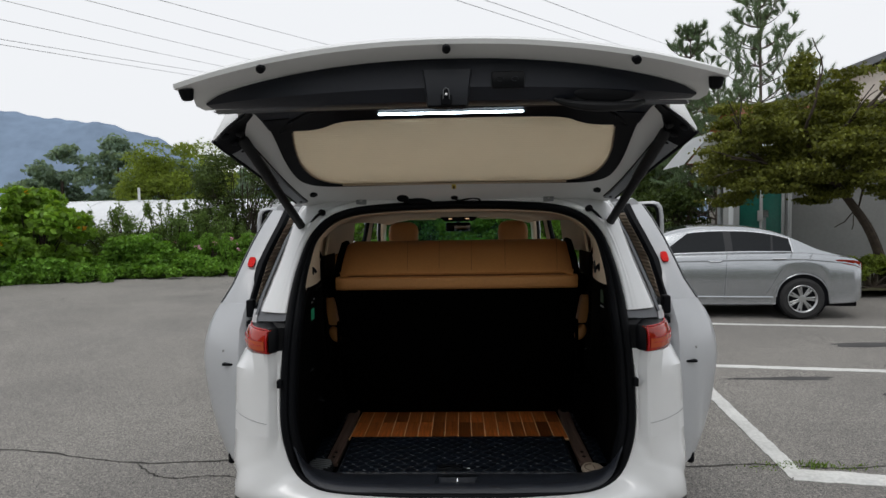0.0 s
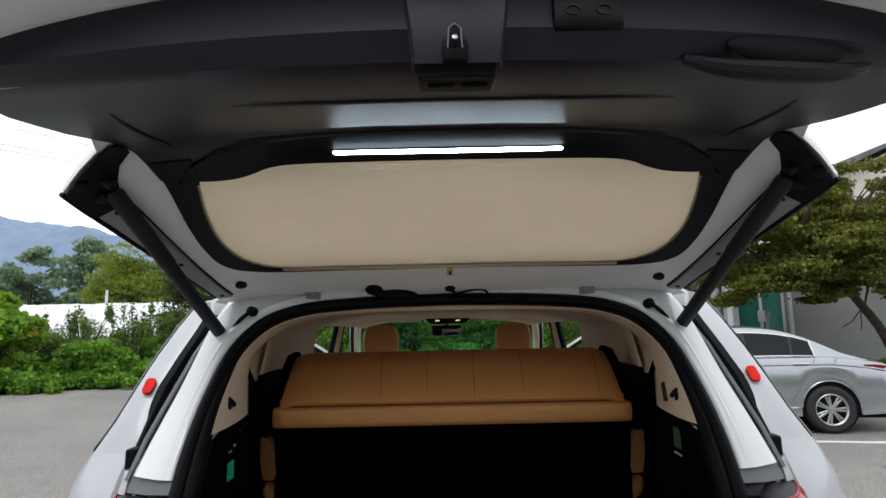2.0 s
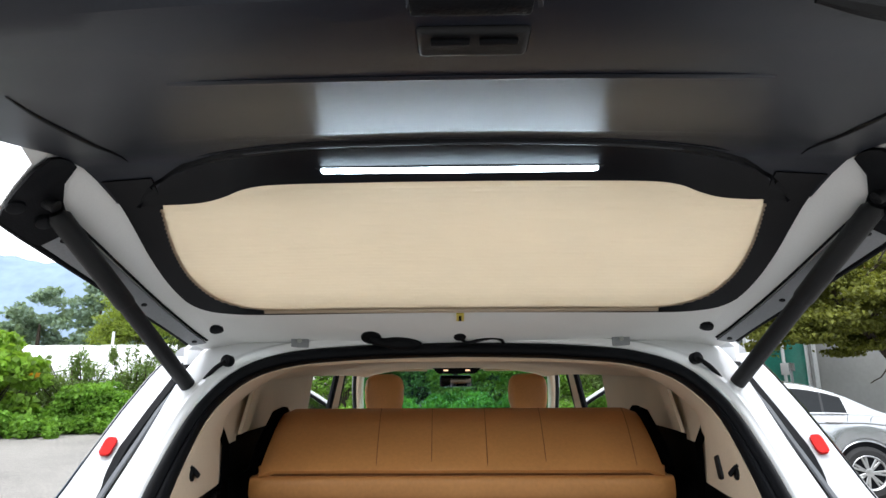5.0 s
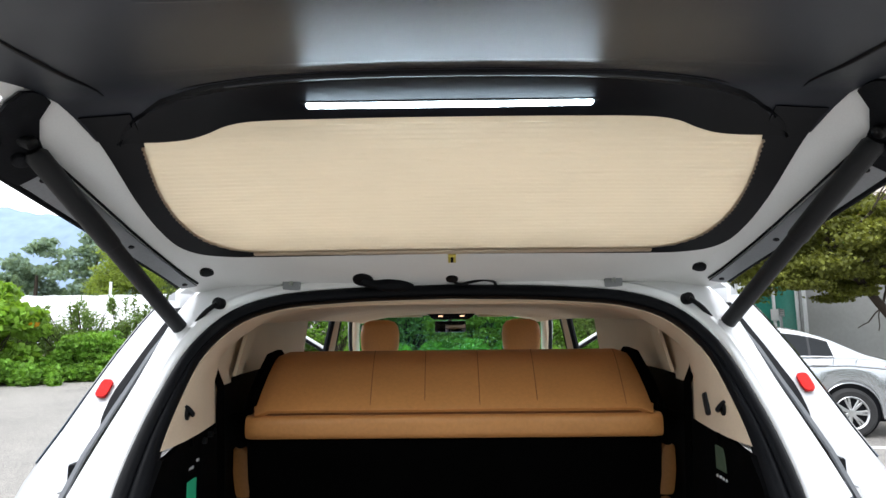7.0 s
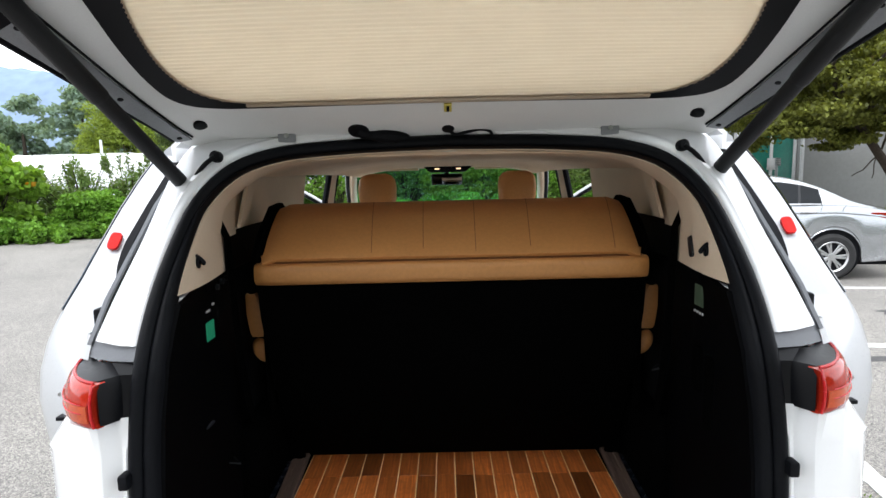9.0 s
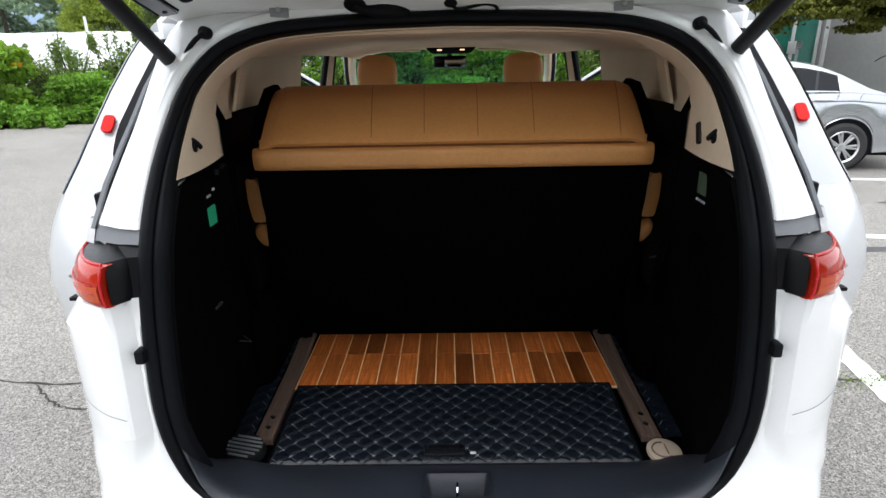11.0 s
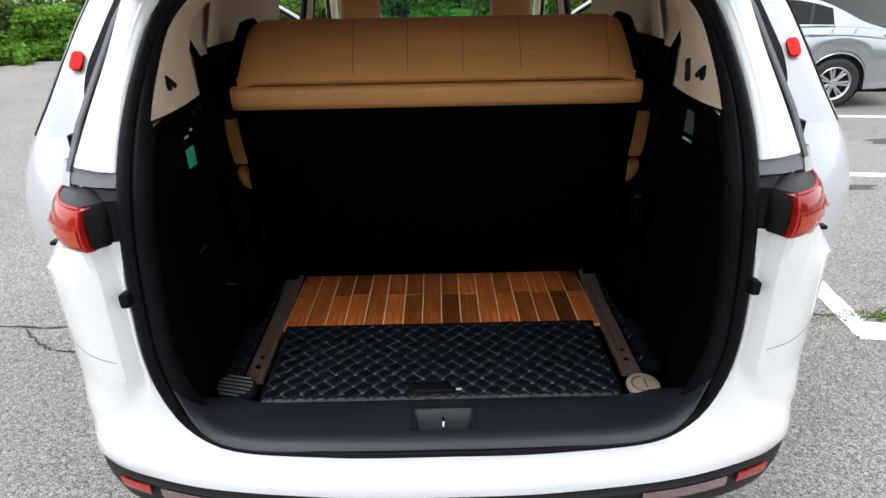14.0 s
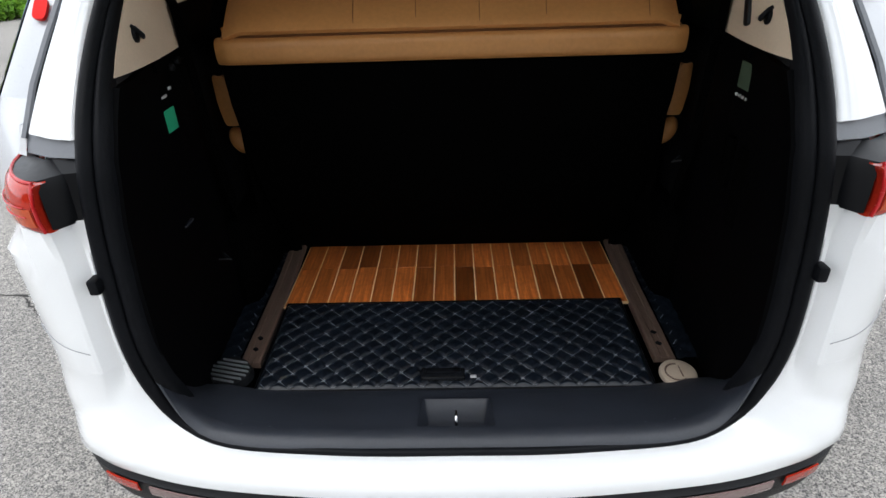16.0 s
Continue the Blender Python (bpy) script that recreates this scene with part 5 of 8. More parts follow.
    part("door_shade", sheet(rows, 0.002), SHADE, sdoor, "cream pleated shade inside the door window", sharp=10)
    # reflector, latch, striker plate, roller and pull cover on the rear edge
    lean = Matrix.Translation((sx * 1.058, 2.726, 1.405)) @ pose(0, 0, 0, -41, -sx * 10, 0) @ pose(0, 0, 0, 0, sx * 6, 0)
    plate = [lean @ Vector((0.017 * math.copysign(abs(math.cos(a)) ** 0.5, math.cos(a)), 0.004, 0.030 * math.copysign(abs(math.sin(a)) ** 0.5, math.sin(a)))) for a in np.linspace(0, 2 * math.pi, 28, endpoint=False)]
    part("red_reflector", prism(plate, lean.to_3x3() @ Vector((0, -0.010, 0))), RED, sdoor, "red reflector on the door's rear edge")
    part("latch_slot", boxed((sx * 1.092, 2.475, 0.935), (0.056, 0.030, 0.012), 0.003), RUBBER, sdoor)
    for dx, dz in ((-0.028, 0.045), (0.026, 0.048), (0.002, -0.05)):
        part("latch_screw", disc(bmesh.new(), (sx * (1.10 + dx), 2.490 + dx * 0.5, 0.945 + dz), (0, 1, 0), 0.006, 0.010, 10), STEEL, sdoor)
    part("roller_bracket", boxed((sx * 1.140, 2.600, 0.430), (0.034, 0.05, 0.06), 0.014, None, 3), RUBBER, sdoor)
    part("rear_guide", boxed((sx * 0.995, 2.530, 1.195), (0.036, 0.05, 0.085), 0.008), RUBBER, sdoor, "black guide block on the door's edge")
    part("outer_handle", boxed((sx * 1.20, 3.55, 0.98), (0.03, 0.20, 0.045), 0.012, None, 3), DOOR_SHADED, sdoor)
    part("side_rail", boxed((sx * 0.985, 3.0, 1.13), (0.012, 1.1, 0.03), 0.004), RUBBER, van, "black door rail in the body side")

    # front door swung open on its forward hinges
    hx, hy, ang = 0.955, 6.02, 66
    turn = Matrix.Translation((sx * hx, hy, 0)) @ Matrix.Rotation(sx * radians(ang), 4, "Z")
    def D(pts):
        return [turn @ Vector((sx * x, -y, z)) for x, y, z in pts]
    bm = bmesh.new()
    prof = [(0.0, 0.34), (0.03, 0.55), (0.045, 0.85), (0.02, 1.08)]
    rings = []
    for y in (0.02, 0.10, 0.5, 1.08, 1.16):
        rings.append(D([(x + (0.0 if 0.02 < y < 1.1 else -0.02), y, z) for x, z in prof] + [(-0.09, y, 1.08), (-0.10, y, 0.6), (-0.09, y, 0.34)]))
    loft(bm, rings, True, True)
    fdoor = part("front_door", bm, DOOR_SHADED, van, "white front door swung wide open")
    outline = [(0.0, 0.04, 1.08), (-0.01, 0.06, 1.27), (-0.03, 0.18, 1.36), (-0.05, 0.36, 1.47), (-0.09, 0.62, 1.625), (-0.13, 0.86, 1.722), (-0.145, 1.06, 1.742), (-0.145, 1.14, 1.735), (-0.13, 1.165, 1.70), (0.0, 1.165, 1.08)]
    part("front_door_frame", tube(bmesh.new(), D(curve(outline, 26)), 0.026, 8), DOOR_SHADED, fdoor)
    part("front_door_seal", tube(bmesh.new(), D([(p[0] - 0.028, p[1] * 0.97 + 0.012, p[2] - 0.012) for p in curve(outline, 26)]), 0.014, 8), RUBBER, fdoor)
    inner = curve(outline, 26)
    bm = bmesh.new()
    vs = [bm.verts.new(p) for p in D(inner)]
    bm.faces.new(vs)
    bmesh.ops.solidify(bm, geom=list(bm.faces), thickness=0.004)
    gl = part("front_door_glass", bm, TINT_GLASS, fdoor, "tinted front door glass", flat=True)
    gl.visible_shadow = False
    bm = bmesh.new()
    bmesh.ops.create_uvsphere(bm, u_segments=18, v_segments=12, radius=1, matrix=turn @ Matrix.Translation((sx * 0.16, -0.16, 1.14)) @ Matrix.Diagonal((0.11, 0.06, 0.075, 1)))
    part("door_mirror", bm, INSIDE_DARK, fdoor, "black door mirror")

# ---- cabin ----
# headliner
rows = [[(x, y, 1.657 + 0.012 * math.sin(min(1, (y - 2.55) / 1.2) * math.pi / 2) - 0.06 * (abs(x) / 0.70) ** 4 - 0.025 * max(0, (y - 4.6) / 0.9)) for x in np.linspace(-0.70, 0.70, 21)] for y in (2.76, 3.0, 3.6, 4.2, 4.8, 5.2, 5.52)]
part("headliner", sheet(rows, 0.01), HEADLINER, van, "beige cloth headliner")
# trim that rolls from the seal into the headliner and down both pillars
full = ring_of(0.050, 0.022)
n_up = len([p for p in HALF if p[2] > 1.305])
arc = full[-n_up + 1:] + full[:n_up]
rows = []
for q in (0.0, 0.05, 0.14, 0.3, 0.55, 0.8, 1.0):
    row = []
    for x, y, z in arc:
        u = min(1, max(0, (1.62 - z) / 0.14))
        u = u * u * (3 - 2 * u)
        ex, ey, ez = math.copysign(abs(x) * (1 - u) + 0.685 * u, x), 2.86 * (1 - u) + 2.63 * u, z + 0.022 * (1 - u)
        row.append((x + (ex - x) * q ** 0.6 - math.copysign(0.016 * u * math.sin(math.pi * q ** 0.7), x), y + (ey - y) * q, z + (ez - z) * q ** 0.5 - 0.014 * (1 - u) * math.sin(math.pi * q)))
    rows.append(row)
dtrim = part("pillar_cover", sheet(rows, 0.008), BEIGE, van, "beige trim rolling over the rear pillars into the headliner")


def cover_x(y, z):
    x0, y0, _ = rim_at(z)
    x0, y0 = x0 - 0.050, y0 + 0.022
    q = min(1, max(0, (y - y0) / (2.63 - y0)))
    return x0 + (0.685 - x0) * q ** 0.6 - 0.016 * math.sin(math.pi * q ** 0.7)


for sx in (1, -1):
    def S(row, s=sx):
        return [(p[0] * s, p[1], p[2]) for p in row]
    hk = cover_x(2.388, 1.385)
    part("coat_hook", tube(bmesh.new(), S([(hk - 0.002, 2.376, 1.402), (hk - 0.010, 2.382, 1.392), (hk - 0.014, 2.391, 1.380), (hk - 0.010, 2.400, 1.376), (hk - 0.004, 2.407, 1.382)]), [0.004, 0.005, 0.006, 0.005, 0.003], 10), RUBBER, dtrim, "small black hook in the pillar trim")
    part("hook_recess", disc(bmesh.new(), (sx * (hk - 0.002), 2.388, 1.383), (sx, -0.25, 0), 0.017, 0.008, 18, 0.002), RUBBER, dtrim)
    if sx > 0:
        part("belt_guide", box(bmesh.new(), (0, 0, 0), (0.014, 0.026, 0.058), 0.0065, Matrix.Translation((cover_x(2.48, 1.39) - 0.004, 2.485, 1.380)) @ pose(0, 0, 0, -18), 3), PLASTIC, dtrim, "black oval belt guide")
    # black panel below the quarter window
    part("belt_panel", sheet([S([(0.690, 2.50, z), (0.715, 2.66, z), (0.725, 3.15, z)]) for z in (1.28, 1.36, 1.425)], 0.008), WALL_BLACK, van)
    # belt anchor and belt in the notch
    part("seat_belt", sheet([S([(0.688, 2.60, 1.475), (0.684, 2.635, 1.475)]), S([(0.664, 2.60, 1.42), (0.662, 2.64, 1.42)]), S([(0.668, 2.62, 1.30), (0.665, 2.66, 1.30)]), S([(0.675, 2.66, 1.05), (0.672, 2.70, 1.05)]), S([(0.66, 2.70, 0.80), (0.66, 2.74, 0.80)])], 0.003), CARPET, van, "black seat belt hanging beside the seat")
    part("belt_anchor", box(bmesh.new(), (0, 0, 0), (0.02, 0.036, 0.062), 0.006, Matrix.Translation((sx * 0.686, 2.61, 1.468)) @ pose(0, 0, 0, -30)), RUBBER, van)
    # quarter wall inside, with the lit tan strip and the middle trim
    rows = [S([(0.700, 2.60, z), (0.735, 2.95, z), (0.765, 3.4, z), (0.775, 3.95, z)]) for z in (1.41, 1.45)]
    rows += [S([(0.695, 2.66, 1.62), (0.725, 2.95, 1.63), (0.745, 3.4, 1.64), (0.75, 3.95, 1.645)])]
    part("quarter_trim", sheet(rows, 0.012), BEIGE, van, "beige quarter trim inside the body")
    part("quarter_shade_strip", sheet([S([(0.690, 2.78, 1.435), (0.706, 2.90, 1.435)]), S([(0.680, 2.86, 1.58), (0.696, 2.98, 1.58)])], 0.01), BEIGE, van, "beige window shade strip")
    # black lower side wall, wheel house and pockets
    rows = []
    for z in (0.46, 0.52, 0.60, 0.75, 0.90, 1.05, 1.18, 1.25, 1.304):
        g = rim_at(z) if z > 0.56 else (0.668, 2.120, z)
        lo = min(1, max(0, (0.76 - z) / 0.14))
        rows.append(S(curve([(g[0] - 0.054 + 0.044 * lo, g[1] + 0.02 + 0.012 * lo, z), (g[0] - 0.046 + 0.040 * lo, g[1] + 0.07, z), (0.695, g[1] + 0.22, z), (0.712, 2.62, z), (0.715, 3.15, z)], 16)))
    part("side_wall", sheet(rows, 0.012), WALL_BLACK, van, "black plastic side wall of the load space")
    bm = bmesh.new()
    box(bm, (sx * 0.695, 2.93, 0.62), (0.10, 0.46, 0.34), 0.06, None, 3)
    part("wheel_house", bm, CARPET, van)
    # tan arm pads seen past the seat's edge
    rows = []
    for z, xo, xi in ((1.200, 0.706, 0.672), (1.190, 0.714, 0.664), (1.15, 0.712, 0.655), (1.10, 0.706, 0.646), (1.062, 0.700, 0.637), (1.050, 0.694, 0.640)):
        rows.append(S([(xo, 2.875, z), (xo - 0.006, 2.848, z), ((xo + xi) / 2, 2.842, z), (xi + 0.004, 2.848, z), (xi, 2.875, z)]))
    part("arm_pad", sheet(rows, 0.012), TAN, van, "tan leather arm pad beside the seat", sharp=60)
    bm = bmesh.new()
    bmesh.ops.create_uvsphere(bm, u_segments=20, v_segments=12, radius=1, matrix=Matrix.Translation((sx * 0.664, 2.872, 0.995)) @ pose(0, 0, 0, 0, sx * 28, 0) @ Matrix.Diagonal((0.030, 0.03, 0.046, 1)))
    part("arm_pad", bm, TAN, van)
    # added black sheet: darkens the gap and stops light from the side openings
    part("gap_carpet", sheet([S([(0.585, 3.05, z), (0.66, 3.04, z), (0.735, 3.05, z)]) for z in (0.45, 0.70, 0.95, 1.20, 1.30)], 0.01), CARPET, van, "black panel added to keep the gap beside the bench dark")
    part("seat_bracket", box(bmesh.new(), (sx * 0.64, 2.86, 0.92), (0.014, 0.05, 0.30), 0.005, None), CARPET, van)

# load sill with the latch well
low_ring = [p for p in ring_of(0.046, 0.016) if p[2] < 0.84][::-1]
zc0 = min(p[2] for p in low_ring)
SILL_ROWS = ((2.088, 0.486, 1.0, 1.0), (2.098, 0.500, 0.996, 0.96), (2.110, 0.505, 0.994, 0.91), (2.125, 0.506, 0.992, 0.86), (2.135, 0.504, 0.990, 0.80), (2.16, 0.502, 0.985, 0.66), (2.19, 0.498, 0.980, 0.50), (2.22, 0.492, 0.975, 0.36), (2.255, 0.483, 0.970, 0.24), (2.285, 0.474, 0.965, 0.16), (2.305, 0.462, 0.96, 0.10))
rows = []
for k, (y, z, kx, kz) in enumerate(SILL_ROWS):
    row = []
    q = k / (len(SILL_ROWS) - 1)
    for p in low_ring:
        u = min(1.0, max(0.0, (0.82 - p[2]) / 0.28))
        u = (u * u * (3 - 2 * u)) ** (1 + 1.6 * q)
        base = (p[0] * kx, y + (p[1] - 2.12) * 0.6 * max(0, (abs(p[0]) - 0.4)) * 3, z + (p[2] - zc0) * kz)
        g = rim_at(max(p[2], 0.57))
        lo = min(1, max(0, (0.76 - p[2]) / 0.14))
        wy = g[1] + 0.03 + 0.19 * q
        wx = float(np.interp(wy, (g[1] + 0.02 + 0.012 * lo, g[1] + 0.07, g[1] + 0.22), (g[0] - 0.054 + 0.044 * lo, g[0] - 0.046 + 0.040 * lo, 0.695)))
        rise = min(1.0, max(0.0, (p[2] - 0.60) / 0.20))
        rise = rise * rise * (3 - 2 * rise)
        wall = (math.copysign(wx + 0.006 + 0.03 * rise + 0.02 * q, p[0]), wy, p[2] + (0.455 - p[2]) * q)
        row.append(tuple(b * u + w * (1 - u) for b, w in zip(base, wall)))
    rows.append(row)
bm = sheet(rows, 0.006)
WELL = ((-0.099, 2.128), (0.099, 2.128), (0.088, 2.262), (-0.088, 2.262))
for co, no in (((-0.094, 0, 0), (1, 0, 0)), ((0.094, 0, 0), (1, 0, 0)), ((0, 2.134, 0), (0, 1, 0)), ((0, 2.256, 0), (0, 1, 0))):
    bmesh.ops.bisect_plane(bm, geom=list(bm.verts) + list(bm.edges) + list(bm.faces), plane_co=co, plane_no=no)
hole = [f for f in bm.faces if abs(f.calc_center_median().x) < 0.093 and 2.135 < f.calc_center_median().y < 2.255]
bmesh.ops.delete(bm, geom=hole, context="FACES")
part("load_sill", bm, SILL_BLACK, van, "black plastic load sill", sharp=60)


def sill_z(y):
    return float(np.interp(y, (2.10, 2.125, 2.135, 2.16, 2.22, 2.285), (0.502, 0.507, 0.503, 0.503, 0.492, 0.474)))


def well_ring(grow, rise, front=0.0, rear=0.0):
    """A rounded four-sided ring that follows the sill, grown outwards and raised."""
    pts = []
    c = [(x + grow * (1 if x > 0 else -1), y + (grow + rear if y > 2.2 else -grow + front)) for x, y in WELL]
    for i in range(4):
        p0, p, p1 = (Vector(c[k % 4]) for k in (i - 1, i, i + 1))
        u, v = (p0 - p).normalized() * 0.010, (p1 - p).normalized() * 0.010
        for k in range(5):
            t = k / 4
            q = p + u * (1 - t) ** 2 + v * t ** 2
            pts.append((q.x, q.y, sill_z(q.y) + rise))
    return pts


bm = bmesh.new()
floor_ring = [(x * 0.90, y, 0.448) for x, y, _ in well_ring(-0.008, 0, 0.002, -0.045)]
loft(bm, [well_ring(0.006, 0.0), well_ring(0.003, 0.0012), well_ring(-0.001, 0.0005), well_ring(-0.004, -0.004), floor_ring], True)
bm.faces.new(list(bm.verts)[-20:])
well = part("latch_well", bm, SILL_BLACK, van, "recessed latch well in the sill", sharp=40)
part("latch_loop", tube(bmesh.new(), [(0.0, 2.150, 0.446), (0.0, 2.150, 0.512), (0.0, 2.156, 0.520), (0.0, 2.172, 0.520), (0.0, 2.180, 0.512), (0.0, 2.180, 0.446)], 0.0036, 10), CHROME, well, "bright steel latch loop")
for i in range(16):
    x = -0.52 + i * 1.04 / 15
    if abs(x) > 0.13:
        part("sill_dot", disc(bmesh.new(), (x, 2.128 + 0.018 * (abs(x) / 0.66) ** 3, 0.5095 + 0.024 * (x / 0.6) ** 4), (0, 0, 1), 0.0018, 0.003, 8), GREY_TRIM, van)

# floor of the load space
part("load_floor", boxed((0, 2.738, 0.444), (1.40, 0.924, 0.02), 0.004), CARPET, van, "black load floor")
for sx in (1, -1):
    bm = bmesh.new()
    prof = [(0.566, 0.458), (0.567, 0.474), (0.571, 0.478), (0.585, 0.478), (0.588, 0.475), (0.604, 0.475), (0.607, 0.478), (0.622, 0.478), (0.626, 0.474), (0.627, 0.458)]
    loft(bm, [[(sx * (x + (0.012 if y > 2.8 else 0) + (0.0 if y > 2.43 else (-0.0))), y, z + 0.030 * (y - 2.42) / 0.72) for x, z in prof] for y in (2.415, 2.425, 2.8, 3.14)], True, True)
    rail = part("floor_rail", bm, RAIL_BROWN, van, "brown plastic floor rail")
    for y in (2.475, 2.525):
        m = Matrix.Translation((sx * 0.596, y, 0.4775 + 0.030 * (y - 2.42) / 0.72)) @ pose(0, 0, 0, 0, 0, 45)
        part("rail_hole", box(bmesh.new(), (0, 0, 0), (0.012, 0.016, 0.004), 0.001, m), RUBBER, rail)
# round speaker cover and round beige cap at the rails' ends
bm = bmesh.new()
m = Matrix.Translation((-0.634, 2.372, 0.478)) @ pose(0, 0, 0, 12, 0, -14)
res = bmesh.ops.create_cone(bm, cap_ends=True, segments=32, radius1=0.064, radius2=0.060, depth=0.026, matrix=m @ Matrix.Diagonal((1, 0.78, 1, 1)))
cover = part("speaker_cover", bm, PLASTIC, van, "black ribbed round speaker cover")
for i in range(6):
    y = -0.036 + i * 0.0135
    part("cover_rib", box(bmesh.new(), (0, y, 0.0145), (2 * math.sqrt(max(0.0001, 0.056 ** 2 - (y / 0.78) ** 2)), 0.0045, 0.009), 0.001, m), POLE, cover)
bm = bmesh.new()
m = Matrix.Translation((0.608, 2.345, 0.476)) @ pose(0, 0, 0, 5, 0, 10)
disc(bm, m @ Vector((0, 0, 0)), m.to_3x3() @ Vector((0, 0, 1)), 0.050, 0.018, 32, 0.006)
cap = part("rail_cap", bm, POD_BEIGE, van, "round beige plastic cap at the rail's end")
bm = bmesh.new()
tube(bm, [m @ Vector((0.030 * math.cos(k) - 0.006, 0.030 * math.sin(k), 0.0095)) for k in np.linspace(1.2, 5.2, 16)], 0.0025, 6)
part("cap_rim", bm, RAIL_BROWN, cap)
part("cap_slot", boxed((0.614, 2.347, 0.4855), (0.004, 0.044, 0.003), 0.001), RAIL_BROWN, cap)

# quilted mat: diamonds pressed between seams, over the rear of the floor
def quilt_h(x, y):
    a, b = (x / 0.061 + y / 0.057), (x / 0.061 - y / 0.057)
    fa, fb = abs((a % 1) - 0.5) * 2, abs((b % 1) - 0.5) * 2
    return 0.0078 * ((1 - fa ** 4) * (1 - fb ** 4)) ** 0.6


X0, X1, Y0, Y1 = -0.552, 0.538, 2.303, 2.690
bm = bmesh.new()
nx, ny = 320, 130
rows = []
for j in range(ny + 1):
    y = Y0 + (Y1 - Y0) * j / ny
    row = []
    for i in range(nx + 1):
        x = X0 + (X1 - X0) * i / nx
        e = min(min(x - X0, X1 - x), min(y - Y0, Y1 - y)) / 0.012
        row.append((x, y, 0.462 + 0.022 * (y - 2.31) / 0.41 + 0.010 * min(1, max(0, e)) ** 0.5 + quilt_h(x, y) * min(1, max(0, e * 0.8))))
    rows.append(row)
loft(bm, rows)
mat_thing = part("quilted_mat", bm, QUILT, van, "black quilted leatherette mat with grey stitching", sharp=60)
# stitches along the seams
sv, sf = [], []
def stitch(p, q, near=False):
    d = np.array(q) - np.array(p)
    side = np.array((-d[1], d[0], 0)) / np.linalg.norm(d[:2]) * (0.00135 if near else 0.0008)
    k = len(sv)
    up = np.array((0, 0, 0.0034 if near else 0.0026))
    sv.extend([tuple(np.array(p) - side + up), tuple(np.array(q) - side + up), tuple(np.array(q) + side + up), tuple(np.array(p) + side + up)])
    sf.append((k, k + 1, k + 2, k + 3))


for sgn in (1, -1):
    for k in range(-80, 80):
        prev = None
        for i in range(0, 260):
            y = Y0 + 0.008 + i * (Y1 - Y0 - 0.016) / 259
            x = 0.061 * (k - sgn * y / 0.057)
            # seams are where the phase is whole
            if X0 + 0.008 < x < X1 - 0.008:
                z = 0.472 + 0.022 * (y - 2.31) / 0.41
                if prev is not None and i % 4 < 3:
                    cross = (x / 0.061 + sgn * -y / 0.057) % 1
                    stitch(prev, (x, y, z), min(cross, 1 - cross) < 0.16)
                prev = (x, y, z)
            else:
                prev = None
me = bpy.data.meshes.new("stitching")
me.from_pydata(sv, [], sf)
tagged(link_mesh("stitching", me, STITCH, mat_thing, flat=True), kind="stuff")
part("mat_binding", tube(bmesh.new(), [(X0, Y0, 0.468), (X1, Y0, 0.468), (X1, Y1, 0.489), (X0, Y1, 0.489)], 0.006, 8, ring=True), RUBBER, mat_thing)
part("floor_pull", boxed((-0.035, 2.348, 0.483), (0.122, 0.044, 0.016), 0.005), GLOSS_BLACK, van, "black pull handle in the mat")
part("pull_recess", boxed((-0.035, 2.356, 0.4915), (0.096, 0.016, 0.004), 0.001), RUBBER, van)
part("mat_tag", boxed((0.048, 2.338, 0.4845), (0.017, 0.010, 0.004), 0.002), MARK, van, "small pale tag on the mat")
# quilted strips beside the rails
for sx in (1, -1):
    bm = bmesh.new()
    rows = []
    for j in range(70):
        y = 2.42 + j * 0.01
        rows.append([(sx * x, y, 0.464 + 0.03 * (y - 2.42) / 0.72 + quilt_h(x, y)) for x in np.linspace(0.634, 0.70, 14)])
    loft(bm, rows)
    edge_mat = part("side_mat", bm, QUILT, van, "black quilted strip beside the rail", sharp=60)
    bm = bmesh.new()
    for j in range(17):
        y = 2.44 + j * 0.04
        tube(bm, [(sx * 0.642, y, 0.470 + 0.03 * (y - 2.42) / 0.72), (sx * 0.656, y + 0.018, 0.471 + 0.03 * (y - 2.42) / 0.72)], 0.0012, 5)
    tagged(part("edge_stitch", bm, STITCH, edge_mat), kind="stuff")

# wooden boards with pale inlays, fore part of the floor
wood_floor = part("wood_floor", boxed((0, 2.918, 0.4808), (1.13, 0.474, 0.010), 0.002, pose(0, 0, 0, 0)), INLAY, van, "varnished wooden boards with pale inlay lines")
strips, gap = 16, 0.0044
pw = (1.13 - gap * (strips + 1)) / strips
cut = (0.232, 0.240, 0.235, 0.243, 0.230, 0.238, 0.234, 0.241, 0.236, 0.231, 0.240, 0.235, 0.242, 0.233, 0.238, 0.236)
plank_meshes = {}
for i in range(strips):
    x = -0.565 + gap + pw / 2 + i * (pw + gap)
    spans = ((2.684, 2.684 + cut[i]), (2.684 + cut[i], 3.155))
    for y0, y1 in spans:
        key = round(y1 - y0, 3)
        if key not in plank_meshes:
            bm = boxed((0, 0, 0), (pw, y1 - y0, 0.007), 0.0012, None, 1)
            bmesh.ops.recalc_face_normals(bm, faces=bm.faces)
            me = bpy.data.meshes.new("board")
            bm.to_mesh(me)
            bm.free()
            me.materials.append(WOOD)
            plank_meshes[key] = me
        ob = new("board", plank_meshes[key])
        ob.matrix_basis = Matrix.Translation((x, (y0 + y1) / 2, 0.484))
        ob.parent = wood_floor
        ob.matrix_parent_inverse = HOME[wood_floor].inverted()

